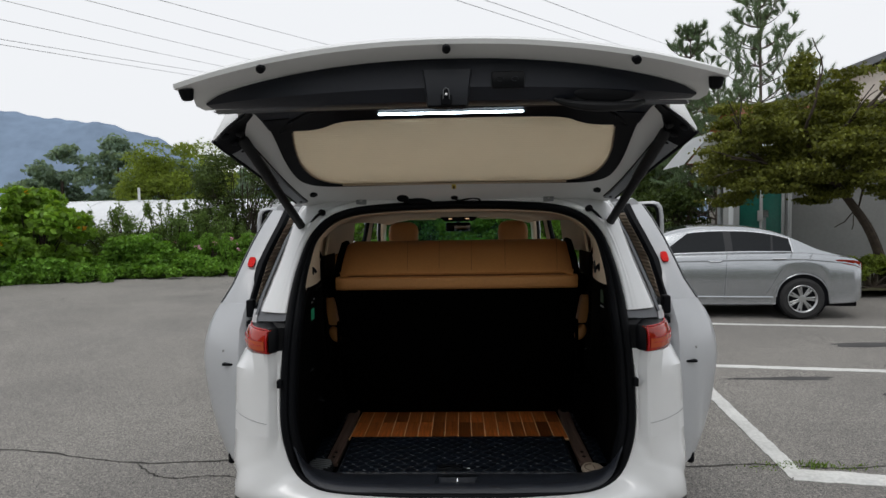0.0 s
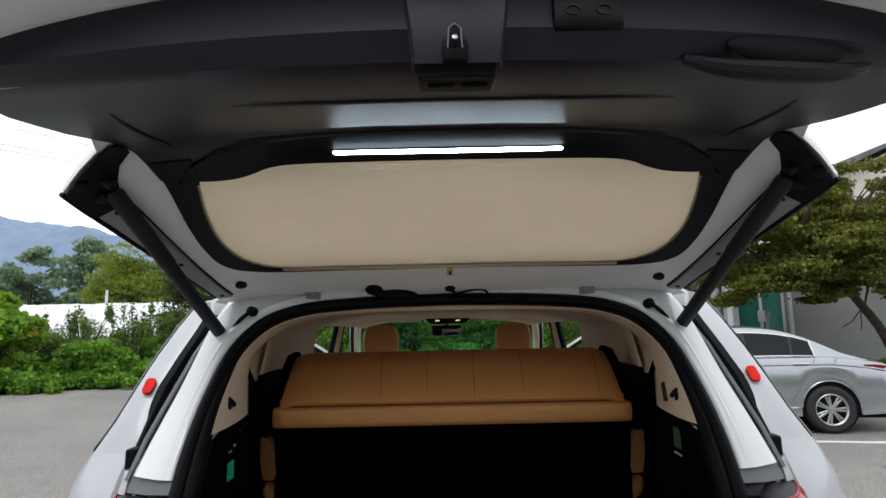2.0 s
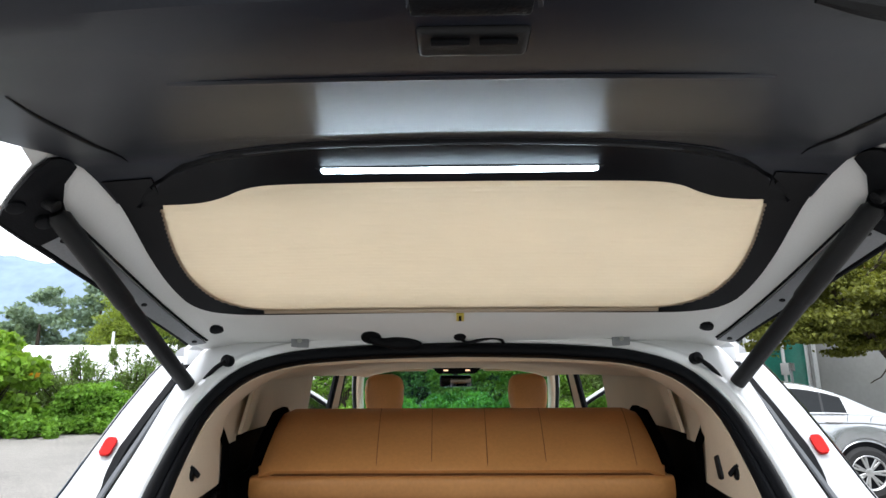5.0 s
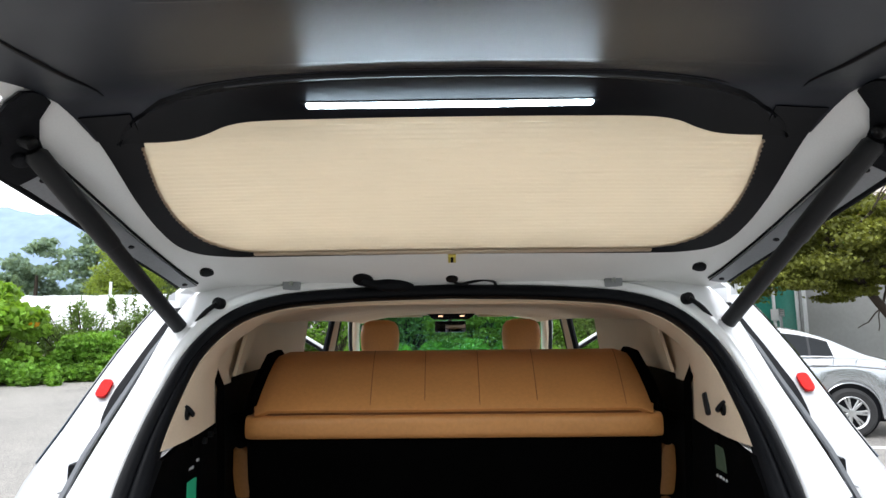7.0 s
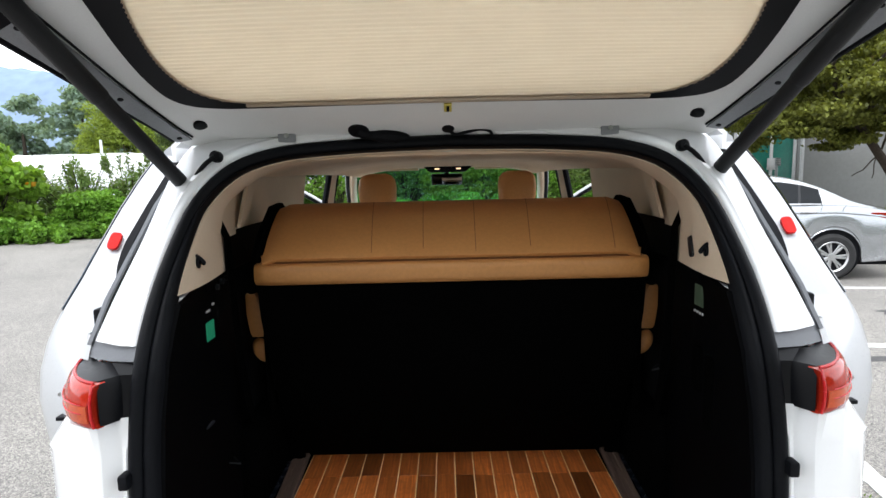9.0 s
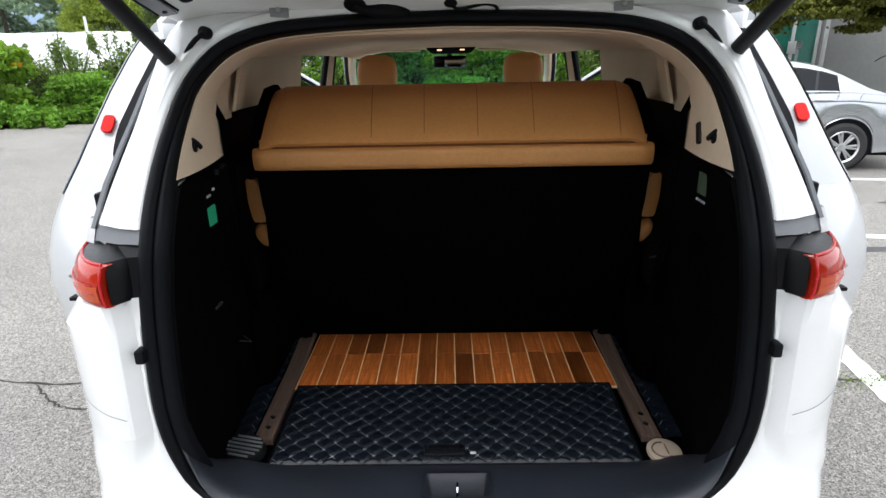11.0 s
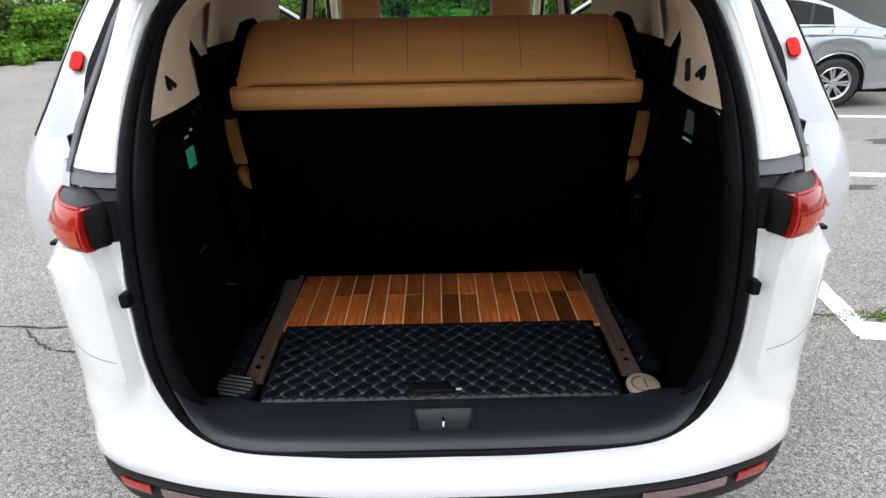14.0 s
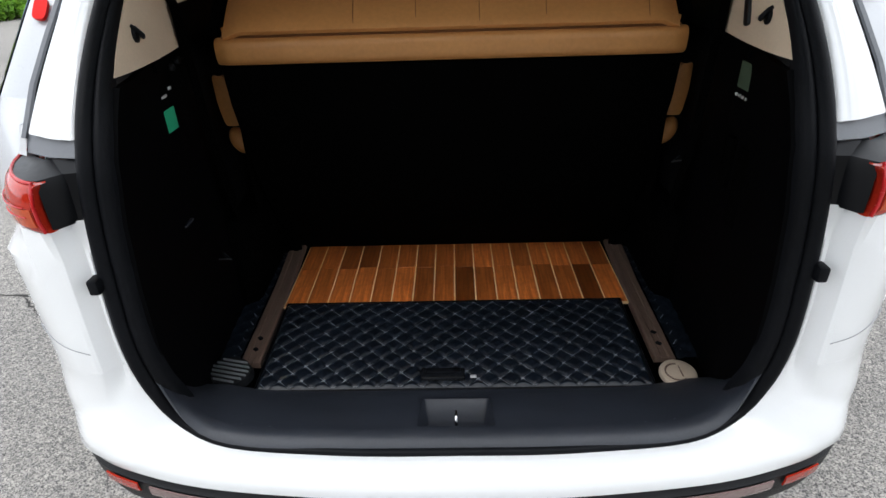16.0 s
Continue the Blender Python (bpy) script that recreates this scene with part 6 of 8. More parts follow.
# rear bench, tipped back: tan top, rolled front edge, black back
def bench_row(y, z, w, r=0.02):
    return [(w * s, y + 0.004 * math.sin(9 * s) * 0.3, z - 0.016 * max(0, abs(s) - 0.93) / 0.07) for s in np.linspace(-1, 1, 61)]


rows = []
for y, z, w in ((3.30, 1.30, 0.60), (3.12, 1.445, 0.605), (3.04, 1.488, 0.608), (2.985, 1.496, 0.606), (2.93, 1.482, 0.603), (2.86, 1.448, 0.600), (2.79, 1.404, 0.598), (2.74, 1.368, 0.596), (2.712, 1.348, 0.594), (2.704, 1.339, 0.592), (2.708, 1.331, 0.591), (2.724, 1.326, 0.59)):
    rows.append(bench_row(y, z, w))
bench = part("bench_seat", sheet(rows, 0.04), TAN, van, "tan leather bench tipped back over the load space", sharp=50)
rows = []
for y, z in ((2.750, 1.322), (2.712, 1.322), (2.699, 1.319), (2.6925, 1.312), (2.690, 1.300), (2.6895, 1.285), (2.691, 1.272), (2.696, 1.261), (2.706, 1.255), (2.74, 1.252)):
    rows.append([(0.618 * s, y + (0.012 * max(0, abs(s) - 0.96) / 0.04), z) for s in np.linspace(-1, 1, 61)])
part("seat_edge_roll", sheet(rows, 0.01), TAN, bench, "tan rolled front edge of the bench", sharp=60)
# dark tube drawn for the shade in the fold under the cushion
part("fold_shadow_gap", tube(bmesh.new(), [(-0.60, 2.720, 1.325), (0.60, 2.720, 1.325)], 0.005, 8), TAN_DARK, bench)
for x in (-0.268, -0.092, 0.086, 0.272, 0.556):
    pts = [(x * (1 - 0.075 * (2.985 - y) / 0.28), y - 0.001, z + 0.0006) for y, z in ((2.985, 1.496), (2.93, 1.482), (2.86, 1.448), (2.79, 1.404), (2.74, 1.368), (2.714, 1.346))]
    part("seat_seam", tube(bmesh.new(), pts, 0.0010, 6), TAN_DARK, bench)
rows = [[(w * s, y, z) for s in np.linspace(-1, 1, 21)] for y, z, w in ((2.735, 1.256, 0.612), (2.76, 1.15, 0.615), (2.85, 0.90, 0.615), (2.98, 0.66, 0.61), (3.12, 0.50, 0.60), (3.16, 0.46, 0.60))]
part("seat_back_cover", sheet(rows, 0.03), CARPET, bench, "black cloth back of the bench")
for sx in (1, -1):
    side_poly = [(sx * 0.612, y, z) for y, z in ((2.75, 1.30), (2.72, 1.345), (2.79, 1.41), (2.93, 1.492), (3.04, 1.50), (3.12, 1.46), (3.16, 1.30), (2.95, 1.22))]
    part("seat_side_cover", prism(side_poly, (sx * 0.018, 0, 0)), CARPET, bench, "black side cover of the bench")

# front seats, mirror and lamp console
for sx in (1, -1):
    bm = bmesh.new()
    rows = []
    for z, w, d in ((1.20, 0.09, 0.04), (1.36, 0.125, 0.055), (1.42, 0.137, 0.06), (1.50, 0.140, 0.06), (1.555, 0.130, 0.055), (1.585, 0.105, 0.045), (1.600, 0.06, 0.03)):
        rows.append([(sx * 0.51 + w * math.copysign(abs(math.cos(k)) ** 0.6, math.cos(k)), 5.12 + d * math.copysign(abs(math.sin(k)) ** 0.7, math.sin(k)), z) for k in np.linspace(0, 2 * math.pi, 24, endpoint=False)])
    loft(bm, rows, True, True)
    front_seat = part("front_seat_headrest", bm, TAN, van, "tan leather headrest of a front seat", sharp=60)
    bm = boxed((sx * 0.51, 5.10, 0.92), (0.52, 0.14, 0.80), 0.06, None, 3)
    part("front_seat_back", bm, TAN, van, "tan leather front seat back")
    part("front_seat_cushion", boxed((sx * 0.51, 5.36, 0.60), (0.52, 0.52, 0.18), 0.06, None, 3), TAN, van)
    part("sun_visor", boxed((sx * 0.42, 5.47, 1.628), (0.40, 0.14, 0.018), 0.006), BEIGE, van)
bm = boxed((0.0, 5.45, 1.545), (0.246, 0.034, 0.088), 0.016, None, 3)
mirror = part("rear_view_mirror", bm, GLOSS_BLACK, van, "black rear-view mirror")
part("mirror_glass", boxed((0.040, 5.431, 1.535), (0.156, 0.004, 0.058), 0.001), CHROME, mirror, "mirror glass")
part("mirror_stalk", tube(bmesh.new(), [(0.0, 5.46, 1.57), (0.0, 5.48, 1.61), (0.0, 5.46, 1.64)], 0.018, 8), GLOSS_BLACK, mirror)
bm = bmesh.new()
loft(bm, [[(0.008 + w * k, y, z) for k, y in ((-1, 5.20 + d), (1, 5.20 + d), (1, 5.42 - d), (-1, 5.42 - d))] for z, w, d in ((1.655, 0.176, 0.0), (1.640, 0.176, 0.0), (1.612, 0.150, 0.012), (1.600, 0.128, 0.03))], True, True)
console = part("roof_console", bm, GLOSS_BLACK, van, "black overhead console with two map lamps", sharp=40)
for x in (-0.072, 0.088):
    part("map_lamp", boxed((x, 5.208, 1.628), (0.036, 0.008, 0.016), 0.004), MAP_LAMP, console, "small warm map lamp")
for x, w in ((-0.085, 0.17), (0.135, 0.09)):
    part("console_strip", boxed((x, 5.196, 1.652), (w, 0.010, 0.006), 0.002), CHROME, console)

# control panels on the side walls
panel = part("control_panel", boxed((-0.704, 2.54, 1.175), (0.014, 0.13, 0.22), 0.006), WALL_BLACK, van, "black control panel with a green display")
part("display", boxed((-0.695, 2.53, 1.162), (0.004, 0.056, 0.054), 0.001), LCD_GREEN, panel, "lit green display")
for dy, dz, w in ((-0.015, 0.062, 0.05), (0.035, 0.074, 0.014), (-0.05, 0.064, 0.014)):
    part("panel_mark", boxed((-0.6955, 2.53 + dy, 1.158 + dz), (0.003, w, 0.007), 0.0005), MARK, panel)
for y, z in ((2.60, 1.275), (2.64, 1.285), (2.68, 1.288)):
    part("knob", disc(bmesh.new(), (-0.694, y, z), (1, 0, 0), 0.009, 0.014, 14, 0.003), PLASTIC, panel)
panel = part("control_panel", boxed((0.702, 2.505, 1.22), (0.014, 0.105, 0.21), 0.006), WALL_BLACK, van, "black control panel with a grey display")
part("display", boxed((0.693, 2.512, 1.236), (0.004, 0.056, 0.060), 0.001), LCD_GREY, panel, "grey-green display")
part("panel_mark", boxed((0.693, 2.496, 1.290), (0.003, 0.036, 0.006), 0.0005), STRIP_GREY, panel)
part("panel_badge", disc(bmesh.new(), (0.693, 2.528, 1.288), (1, 0, 0), 0.008, 0.003, 14), MARK, panel)
for i in range(4):
    part("panel_button", disc(bmesh.new(), (0.693, 2.487 + i * 0.017, 1.188), (1, 0, 0), 0.004, 0.004, 10), MARK, panel)
part("side_box", boxed((0.695, 2.42, 0.99), (0.03, 0.05, 0.20), 0.008), CARPET, van)
part("side_box", boxed((0.695, 2.50, 1.03), (0.03, 0.045, 0.13), 0.008), CARPET, van)
part("socket_cover", boxed((-0.695, 2.47, 0.905), (0.02, 0.05, 0.008), 0.003), LATCH_GREY, van)
for sx, y, z in ((1, 2.80, 0.93), (1, 2.95, 0.72), (-1, 2.62, 0.72), (-1, 2.88, 0.70)):
    part("tie_down", tube(bmesh.new(), [(sx * 0.70, y - 0.018, z), (sx * 0.672, y, z - 0.012), (sx * 0.70, y + 0.018, z)], 0.004, 8), PLASTIC, van)

# ---- ground, parking marks ----
bm = bmesh.new()
gx = [-900, -120, -40, -20, -12, -6, 0, 6, 12, 20, 40, 120, 900]
gy = [-300, -60, -20, -8, 0, 4, 8, 12, 16, 20, 40, 150, 1500]
loft(bm, [[(x, y, 0) for x in gx] for y in gy])
ground = tagged(part("ground", bm, ASPHALT, flat=True), "worn grey asphalt of a parking area", "ground", kind="structure")


def painted(name, quad, n=40, seed=1):
    """A worn painted strip: a thin slab with ragged edges."""
    rnd = random.Random(seed)
    a, b, c, d = (Vector((*p, 0)) for p in quad)
    rows = []
    for k in range(n + 1):
        t = k / n
        p, q = a.lerp(b, t), d.lerp(c, t)
        w = (q - p).normalized()
        p = p + w * rnd.uniform(-0.006, 0.010)
        q = q - w * rnd.uniform(-0.006, 0.010)
        rows.append([p + Vector((0, 0, 0.001)), p + Vector((0, 0, 0.006)), p.lerp(q, 0.5) + Vector((0, 0, 0.007)), q + Vector((0, 0, 0.006)), q + Vector((0, 0, 0.001))])
    bm = bmesh.new()
    loft(bm, rows)
    return tagged(part(name, bm, LINE_PAINT), "worn white painted parking line", "road marking", "parking lines", "structure")


painted("parking_line", ((2.015, 3.26), (2.325, 5.85), (2.455, 5.85), (2.15, 3.40)), 60, 2)
painted("parking_line", ((2.10, 3.405), (7.3, 2.55), (7.28, 2.40), (2.02, 3.245)), 60, 3)
painted("parking_line", ((2.45, 6.06), (8.2, 5.12), (8.18, 5.00), (2.43, 5.94)), 60, 4)
painted("parking_line", ((2.9, 8.62), (9.5, 7.42), (9.48, 7.31), (2.88, 8.51)), 60, 5)


def crack(pts, w, seed):
    """A crack in the asphalt, as a thin ragged sliver of dirt."""
    rnd = random.Random(seed)
    rows = []
    fine = curve([(x, y, 0) for x, y in pts], 70)
    for k, p in enumerate(fine):
        q = (p[0] + rnd.uniform(-0.008, 0.008), p[1] + rnd.uniform(-0.009, 0.009))
        ww = w * rnd.uniform(0.35, 1.2) * min(1, k / 6, (69 - k) / 6 + 0.05)
        rows.append([(q[0] - ww * 0.3, q[1] - ww, 0.0025), (q[0], q[1], 0.004), (q[0] + ww * 0.3, q[1] + ww, 0.0025)])
    bm = bmesh.new()
    loft(bm, rows)
    return tagged(part("asphalt_crack", bm, CRACK), "dark crack in the asphalt", "crack", "cracks", "structure")


crack([(-6.5, 3.9), (-4.6, 3.62), (-3.3, 3.75), (-2.2, 3.52), (-1.5, 3.55), (-1.0, 3.5)], 0.010, 1)
crack([(1.0, 3.52), (1.45, 3.44), (1.9, 3.48), (2.4, 3.42), (3.2, 3.5), (4.4, 3.2)], 0.009, 2)
crack([(-2.2, 3.52), (-1.9, 3.3), (-1.5, 3.32), (-1.1, 3.2)], 0.007, 3)
crack([(-9.1, 11.3), (-8.8, 11.8), (-8.95, 12.3)], 0.03, 4)
for x, y, rx, ry, s in ((4.3, 4.7, 0.55, 0.35, 1), (5.2, 6.9, 0.7, 0.12, 2), (6.3, 7.0, 0.5, 0.16, 3), (3.2, 5.45, 0.5, 0.06, 5)):
    rnd = random.Random(s)
    bm = bmesh.new()
    mid = bm.verts.new((x, y, 0.004))
    ring = []
    for k in range(36):
        a = 2 * math.pi * k / 36
        r = 1 + 0.22 * math.sin(3 * a + s) + rnd.uniform(-0.12, 0.12)
        ring.append(bm.verts.new((x + rx * r * math.cos(a), y + ry * r * math.sin(a), 0.0022)))
    for k in range(36):
        bm.faces.new((mid, ring[k], ring[(k + 1) % 36]))
    tagged(part("oil_stain", bm, STAIN), "dark oil stain on the asphalt", "stain", "stains", "structure")

# unseen screen added behind the path to cut low light and darken reflections
bm = bmesh.new()
rows = []
for z, lean in ((0.0, 0.0), (0.8, -0.5), (2.0, -0.7), (3.6, -0.4), (5.2, 0.2), (6.8, 0.9), (8.0, 2.0)):
    rows.append([(x, -11.0 - 0.006 * x * x * (abs(x) < 26) - 4.0 * (abs(x) >= 26) - lean + 0.5 * math.sin(x * 0.9 + z) + 0.3 * math.sin(x * 2.3 - z * 1.7), z * (0.84 + 0.10 * math.sin(x * 0.5) + 0.06 * math.sin(x * 1.7 + 1))) for x in np.linspace(-34, 34, 90)])
loft(bm, rows)
tagged(part("tree_belt_backdrop", bm, BLOCKER_GREEN), "unseen dark green screen added to block low light", "backdrop", kind="structure")

# verge beyond the lot
bm = bmesh.new()
rows = []
for d, z in ((0.0, 0.004), (0.3, 0.06), (1.5, 0.16), (5.0, 0.3), (14, 0.5), (60, 0.6)):
    rows.append([(x, y + d + 0.12 * math.sin(x * 1.7) * (d < 1), z) for x, y in ((-60, 8.0), (-30, 11.3), (-18, 13.8), (-13, 15.35), (-9.9, 17.0), (-7.7, 17.7), (-4, 18.4), (0, 18.9), (4, 19.2), (9, 19.4), (20, 19.6), (60, 20))])
loft(bm, rows)
tagged(part("verge_ground", bm, SOIL), "weedy earth verge beside the asphalt", "ground", kind="structure")
bm = bmesh.new()
loft(bm, [[(x, y, z) for x, z in ((6.6, 0.003), (6.7, 0.13), (6.85, 0.15), (16, 0.16))] for y in (10.9, 11.05, 12.5, 13.85)])
tagged(part("planting_bed", bm, SOIL), "raised earth bed along the building", "ground", kind="structure")


# ---- foliage ----
def leaf_cloud(name, centres, sizes, material, parent, rng, stretch=1.9, droop=0.25, label=""):
    """Thousands of folded leaf blades in one mesh."""
    n = len(centres)
    d = rng.normal(size=(n, 3))
    d[:, 2] -= droop
    d /= np.linalg.norm(d, axis=1)[:, None]
    u = rng.normal(size=(n, 3))
    u[:, 2] += 0.6
    s = np.cross(d, u)
    s /= np.linalg.norm(s, axis=1)[:, None] + 1e-9
    nn = np.cross(s, d)
    L = (sizes * rng.uniform(0.7, 1.3, n))[:, None]
    W = L / stretch
    base = centres - d * L * 0.5
    v = np.stack([base, base + d * L * 0.45 + s * W * 0.5 + nn * W * 0.18, base + d * L, base + d * L * 0.45 - s * W * 0.5 + nn * W * 0.18], axis=1).reshape(-1, 3)
    f = (np.arange(n)[:, None] * 4 + np.array([0, 1, 2, 0, 2, 3])[None, :]).reshape(-1)
    me = bpy.data.meshes.new(name)
    me.vertices.add(n * 4)
    me.vertices.foreach_set("co", v.ravel())
    me.loops.add(n * 6)
    me.loops.foreach_set("vertex_index", f.astype(np.int32))
    me.polygons.add(n * 2)
    me.polygons.foreach_set("loop_start", np.arange(0, n * 6, 3, dtype=np.int32))
    me.update(calc_edges=True)
    me.validate()
    return link_mesh(name, me, material, parent, label, flat=True)


def clumps(rng, blobs, per, shell=0.55):
    """Points in uneven clumps; blobs: x, y, z, rx, ry, rz."""
    out = []
    for x, y, z, rx, ry, rz in blobs:
        p = rng.normal(size=(per, 3))
        p /= np.linalg.norm(p, axis=1)[:, None]
        p *= rng.uniform(shell, 1.0, per)[:, None] ** 0.6
        lump = 1 + 0.22 * np.sin(p[:, 0] * 5 + x) * np.sin(p[:, 1] * 6 + y) + 0.18 * np.sin(p[:, 2] * 9 + z * 3)
        out.append(np.array((x, y, z)) + p * lump[:, None] * np.array((rx, ry, rz)))
    return np.vstack(out)


def stems(bm, rng, foot, tops, r0, r1, bend=0.25):
    for t in tops:
        m = (np.array(foot) + np.array(t)) / 2 + rng.normal(size=3) * bend * 0.3
        pts = curve([foot, tuple(m), tuple(t)], 7)
        tube(bm, pts, list(np.linspace(r0, r1, 7)), 6)


def shrub(name, label, at, blobs, per, size, material, rng, extra=(), category="shrub", stretch=1.9, droop=0.25, group="", shell=0.55):
    """A bush: stems and leaf clumps; blobs relative to its foot."""
    x, y, z = at
    root = thing(name, at, label, category, group)
    bm = bmesh.new()
    stems(bm, rng, at, [(x + b[0], y + b[1], z + b[2]) for b in blobs], 0.03, 0.008)
    part("stem", bm, BARK, root)
    world_blobs = [(x + b[0], y + b[1], z + b[2], *b[3:]) for b in blobs]
    pts = clumps(rng, world_blobs, per, shell)
    pts[:, 2] = np.maximum(pts[:, 2], 0.03)
    leaf_cloud("foliage", pts, np.full(len(pts), size), material, root, rng, stretch, droop)
    for nm, mt, count, sz in extra:
        k = rng.choice(len(pts), count, replace=False)
        q = pts[k]
        b = np.array([[w[0], w[1], w[2]] for w in world_blobs]).mean(0)
        q = q + np.array((0, -0.12, 0.06))
        leaf_cloud(nm, np.repeat(q, 5, 0) + rng.normal(size=(count * 5, 3)) * sz * 0.25, np.full(count * 5, sz), mt, root, rng, 1.3, -0.2)
    return root


rng = np.random.default_rng(7)


def heap(n, w, d, h, r, lean=0.0):
    """Random blobs filling a mound w wide, d deep, h high."""
    out = []
    for _ in range(n):
        a = rng.uniform(-1, 1)
        zz = rng.uniform(0.1, 1.0) ** 0.8
        out.append((a * w / 2 * (1.05 - 0.45 * zz), rng.uniform(-d / 2, d / 2) * (1.05 - 0.4 * zz), zz * h * (1 - 0.25 * a * a) + lean * a, r * rng.uniform(0.7, 1.3), r * rng.uniform(0.7, 1.2), r * rng.uniform(0.5, 0.9)))
    return out


# vines and shrubs along the verge
shrub("vine_bush", "tall bush overgrown with broad-leaved gourd vine and orange blossoms", (-12.7, 16.5, 0.1), heap(40, 2.9, 1.8, 2.45, 0.42), 360, 0.20, LEAF_LIGHT, rng, [("blossom", ORANGE, 9, 0.16)], stretch=1.25, group="verge shrubs")
shrub("vine_bush", "tall bush overgrown with broad-leaved gourd vine and orange blossoms", (-15.8, 15.5, 0.1), heap(26, 3.2, 2.0, 1.9, 0.45), 420, 0.155, LEAF_LIGHT, rng, [("blossom", ORANGE, 5, 0.16)], stretch=1.25, group="verge shrubs")
for x, y, w, h in ((-12.6, 15.8, 3.0, 0.6), (-10.4, 17.1, 3.0, 1.2), (-8.9, 17.5, 2.2, 0.5), (-13.6, 14.9, 2.8, 0.28), (-11.5, 15.9, 2.8, 0.34), (-9.6, 16.7, 2.6, 0.3), (-7.7, 17.2, 2.6, 0.26)):
    shrub("vine_mat", "low creeping vine mat on the verge", (x, y + 0.5, 0.05), heap(32, w, 1.7, h, 0.34 if h > 0.4 else 0.22), 520 if h > 0.4 else 300, 0.105, LEAF_VINE, rng, stretch=1.35, group="verge vines", category="vine")
for x, y, w, h in ((-15.2, 18.2, 2.0, 1.7), (-13.3, 18.4, 2.0, 1.8), (-11.4, 18.6, 2.0, 2.1), (-9.8, 19.0, 1.9, 2.2), (-8.5, 19.4, 1.7, 2.0)):
    spikes = [(rng.uniform(-w / 2, w / 2), rng.uniform(-0.6, 0.6), h * rng.uniform(0.3, 1.0), 0.11, 0.11, 0.36) for _ in range(30)] + [(rng.uniform(-w / 2, w / 2), rng.uniform(-0.6, 0.6), h * rng.uniform(0.10, 0.80), 0.30, 0.3, 0.26) for _ in range(44)]
    shrub("weed_clump", "tall feathery grey-green weeds", (x, y, 0.1), spikes, 90, 0.12, LEAF_WEED, rng, stretch=3.2, droop=-0.4, group="tall weeds", category="weed", shell=0.1)
shrub("wild_shrub", "yellowish green bushy tree beyond the weeds", (-15.8, 31.5, 0.1), heap(70, 7.6, 3.0, 6.6, 0.75), 380, 0.19, LEAF_SHRUB, rng, group="verge shrubs", stretch=2.6)
shrub("wild_shrub", "dark twiggy bush with small leaves", (-8.1, 20.8, 0.1), heap(80, 4.6, 2.6, 4.8, 0.5), 260, 0.11, LEAF_DARK, rng, group="verge shrubs", stretch=2.2, shell=0.25)
shrub("wild_shrub", "dark twiggy bush with small leaves", (-5.2, 21.2, 0.1), heap(40, 4.0, 2.4, 3.2, 0.55), 260, 0.11, LEAF_DARK, rng, group="verge shrubs", stretch=2.2, shell=0.25)
for x in (-9.0, -8.3, -7.6, -6.9, -6.2, -5.4):
    shrub("cosmos_clump", "pink cosmos flowers among fine green stems", (x, 18.5 + 0.2 * math.sin(x), 0.05), heap(20, 1.2, 0.8, 1.25, 0.2), 190, 0.10, LEAF_VINE, rng, [("petal", PINK, 5, 0.10)], category="flower", stretch=4.0, droop=-0.5, group="cosmos flowers")
# green bank ahead of the van
for i, x in enumerate((-3.6, -1.4, 0.8, 3.0, 5.2, 7.2)):
    shrub("bank_shrub", "leafy green shrub on the bank ahead", (x, 20.4 + 0.5 * math.sin(i * 2.1), 0.15), heap(34, 3.0, 2.0, 2.5 + 0.3 * math.sin(i * 1.7), 0.5), 270, 0.13, LEAF_DARK if i == 5 else (LEAF_VINE, LEAF_WEED, LEAF_SHRUB)[i % 3], rng, group="bank shrubs", stretch=2.0)
for i, x in enumerate((-2.2, 0.2, 2.4, 4.6, 6.4)):
    shrub("bank_vine", "low creeping vine on the bank ahead", (x, 18.9, 0.08), heap(22, 2.6, 1.4, 0.8, 0.34), 320, 0.095, LEAF_VINE, rng, group="bank vines", category="vine", stretch=1.5)


# ---- trees ----
def limb(bm, rng, p, d, length, r, depth, ends):
    pts = [np.array(p)]
    dd = np.array(d, float)
    n = 6
    for _ in range(n):
        dd = dd + rng.normal(size=3) * 0.16
        dd[2] += 0.03
        dd /= np.linalg.norm(dd)
        pts.append(pts[-1] + dd * length / n)
    tube(bm, [tuple(q) for q in pts], list(np.linspace(r, r * 0.55, n + 1)), 8 if depth > 1 else 6)
    if depth == 0:
        ends.append(pts[-1])
        return
    for k in range(rng.integers(2, 4)):
        q = pts[rng.integers(3, n + 1)]
        nd = dd + rng.normal(size=3) * 0.65
        nd /= np.linalg.norm(nd)
        limb(bm, rng, q, nd, length * rng.uniform(0.55, 0.75), r * 0.5, depth - 1, ends)
    ends.append(pts[-1])


# maple over the silver car
maple = thing("maple_tree", (8.62, 11.55, 0.15), "spreading maple tree with olive green leaves beside the building", "tree")
bm = bmesh.new()
trunk = curve([(8.62, 11.55, 0.05), (8.50, 11.55, 0.7), (8.20, 11.5, 1.35), (7.85, 11.5, 1.85), (7.55, 11.5, 2.25)], 12)
tube(bm, trunk, list(np.linspace(0.105, 0.065, 12)), 10)
ends = []
for d, L in (((-0.9, -0.1, 0.35), 1.9), ((-0.5, 0.3, 0.75), 1.8), ((0.3, -0.2, 0.8), 1.7), ((-0.7, -0.5, 0.5), 1.6), ((0.8, 0.2, 0.5), 1.6)):
    limb(bm, rng, trunk[-1], d, L, 0.06, 2, ends)
part("trunk", bm, BARK, maple)
blobs = []
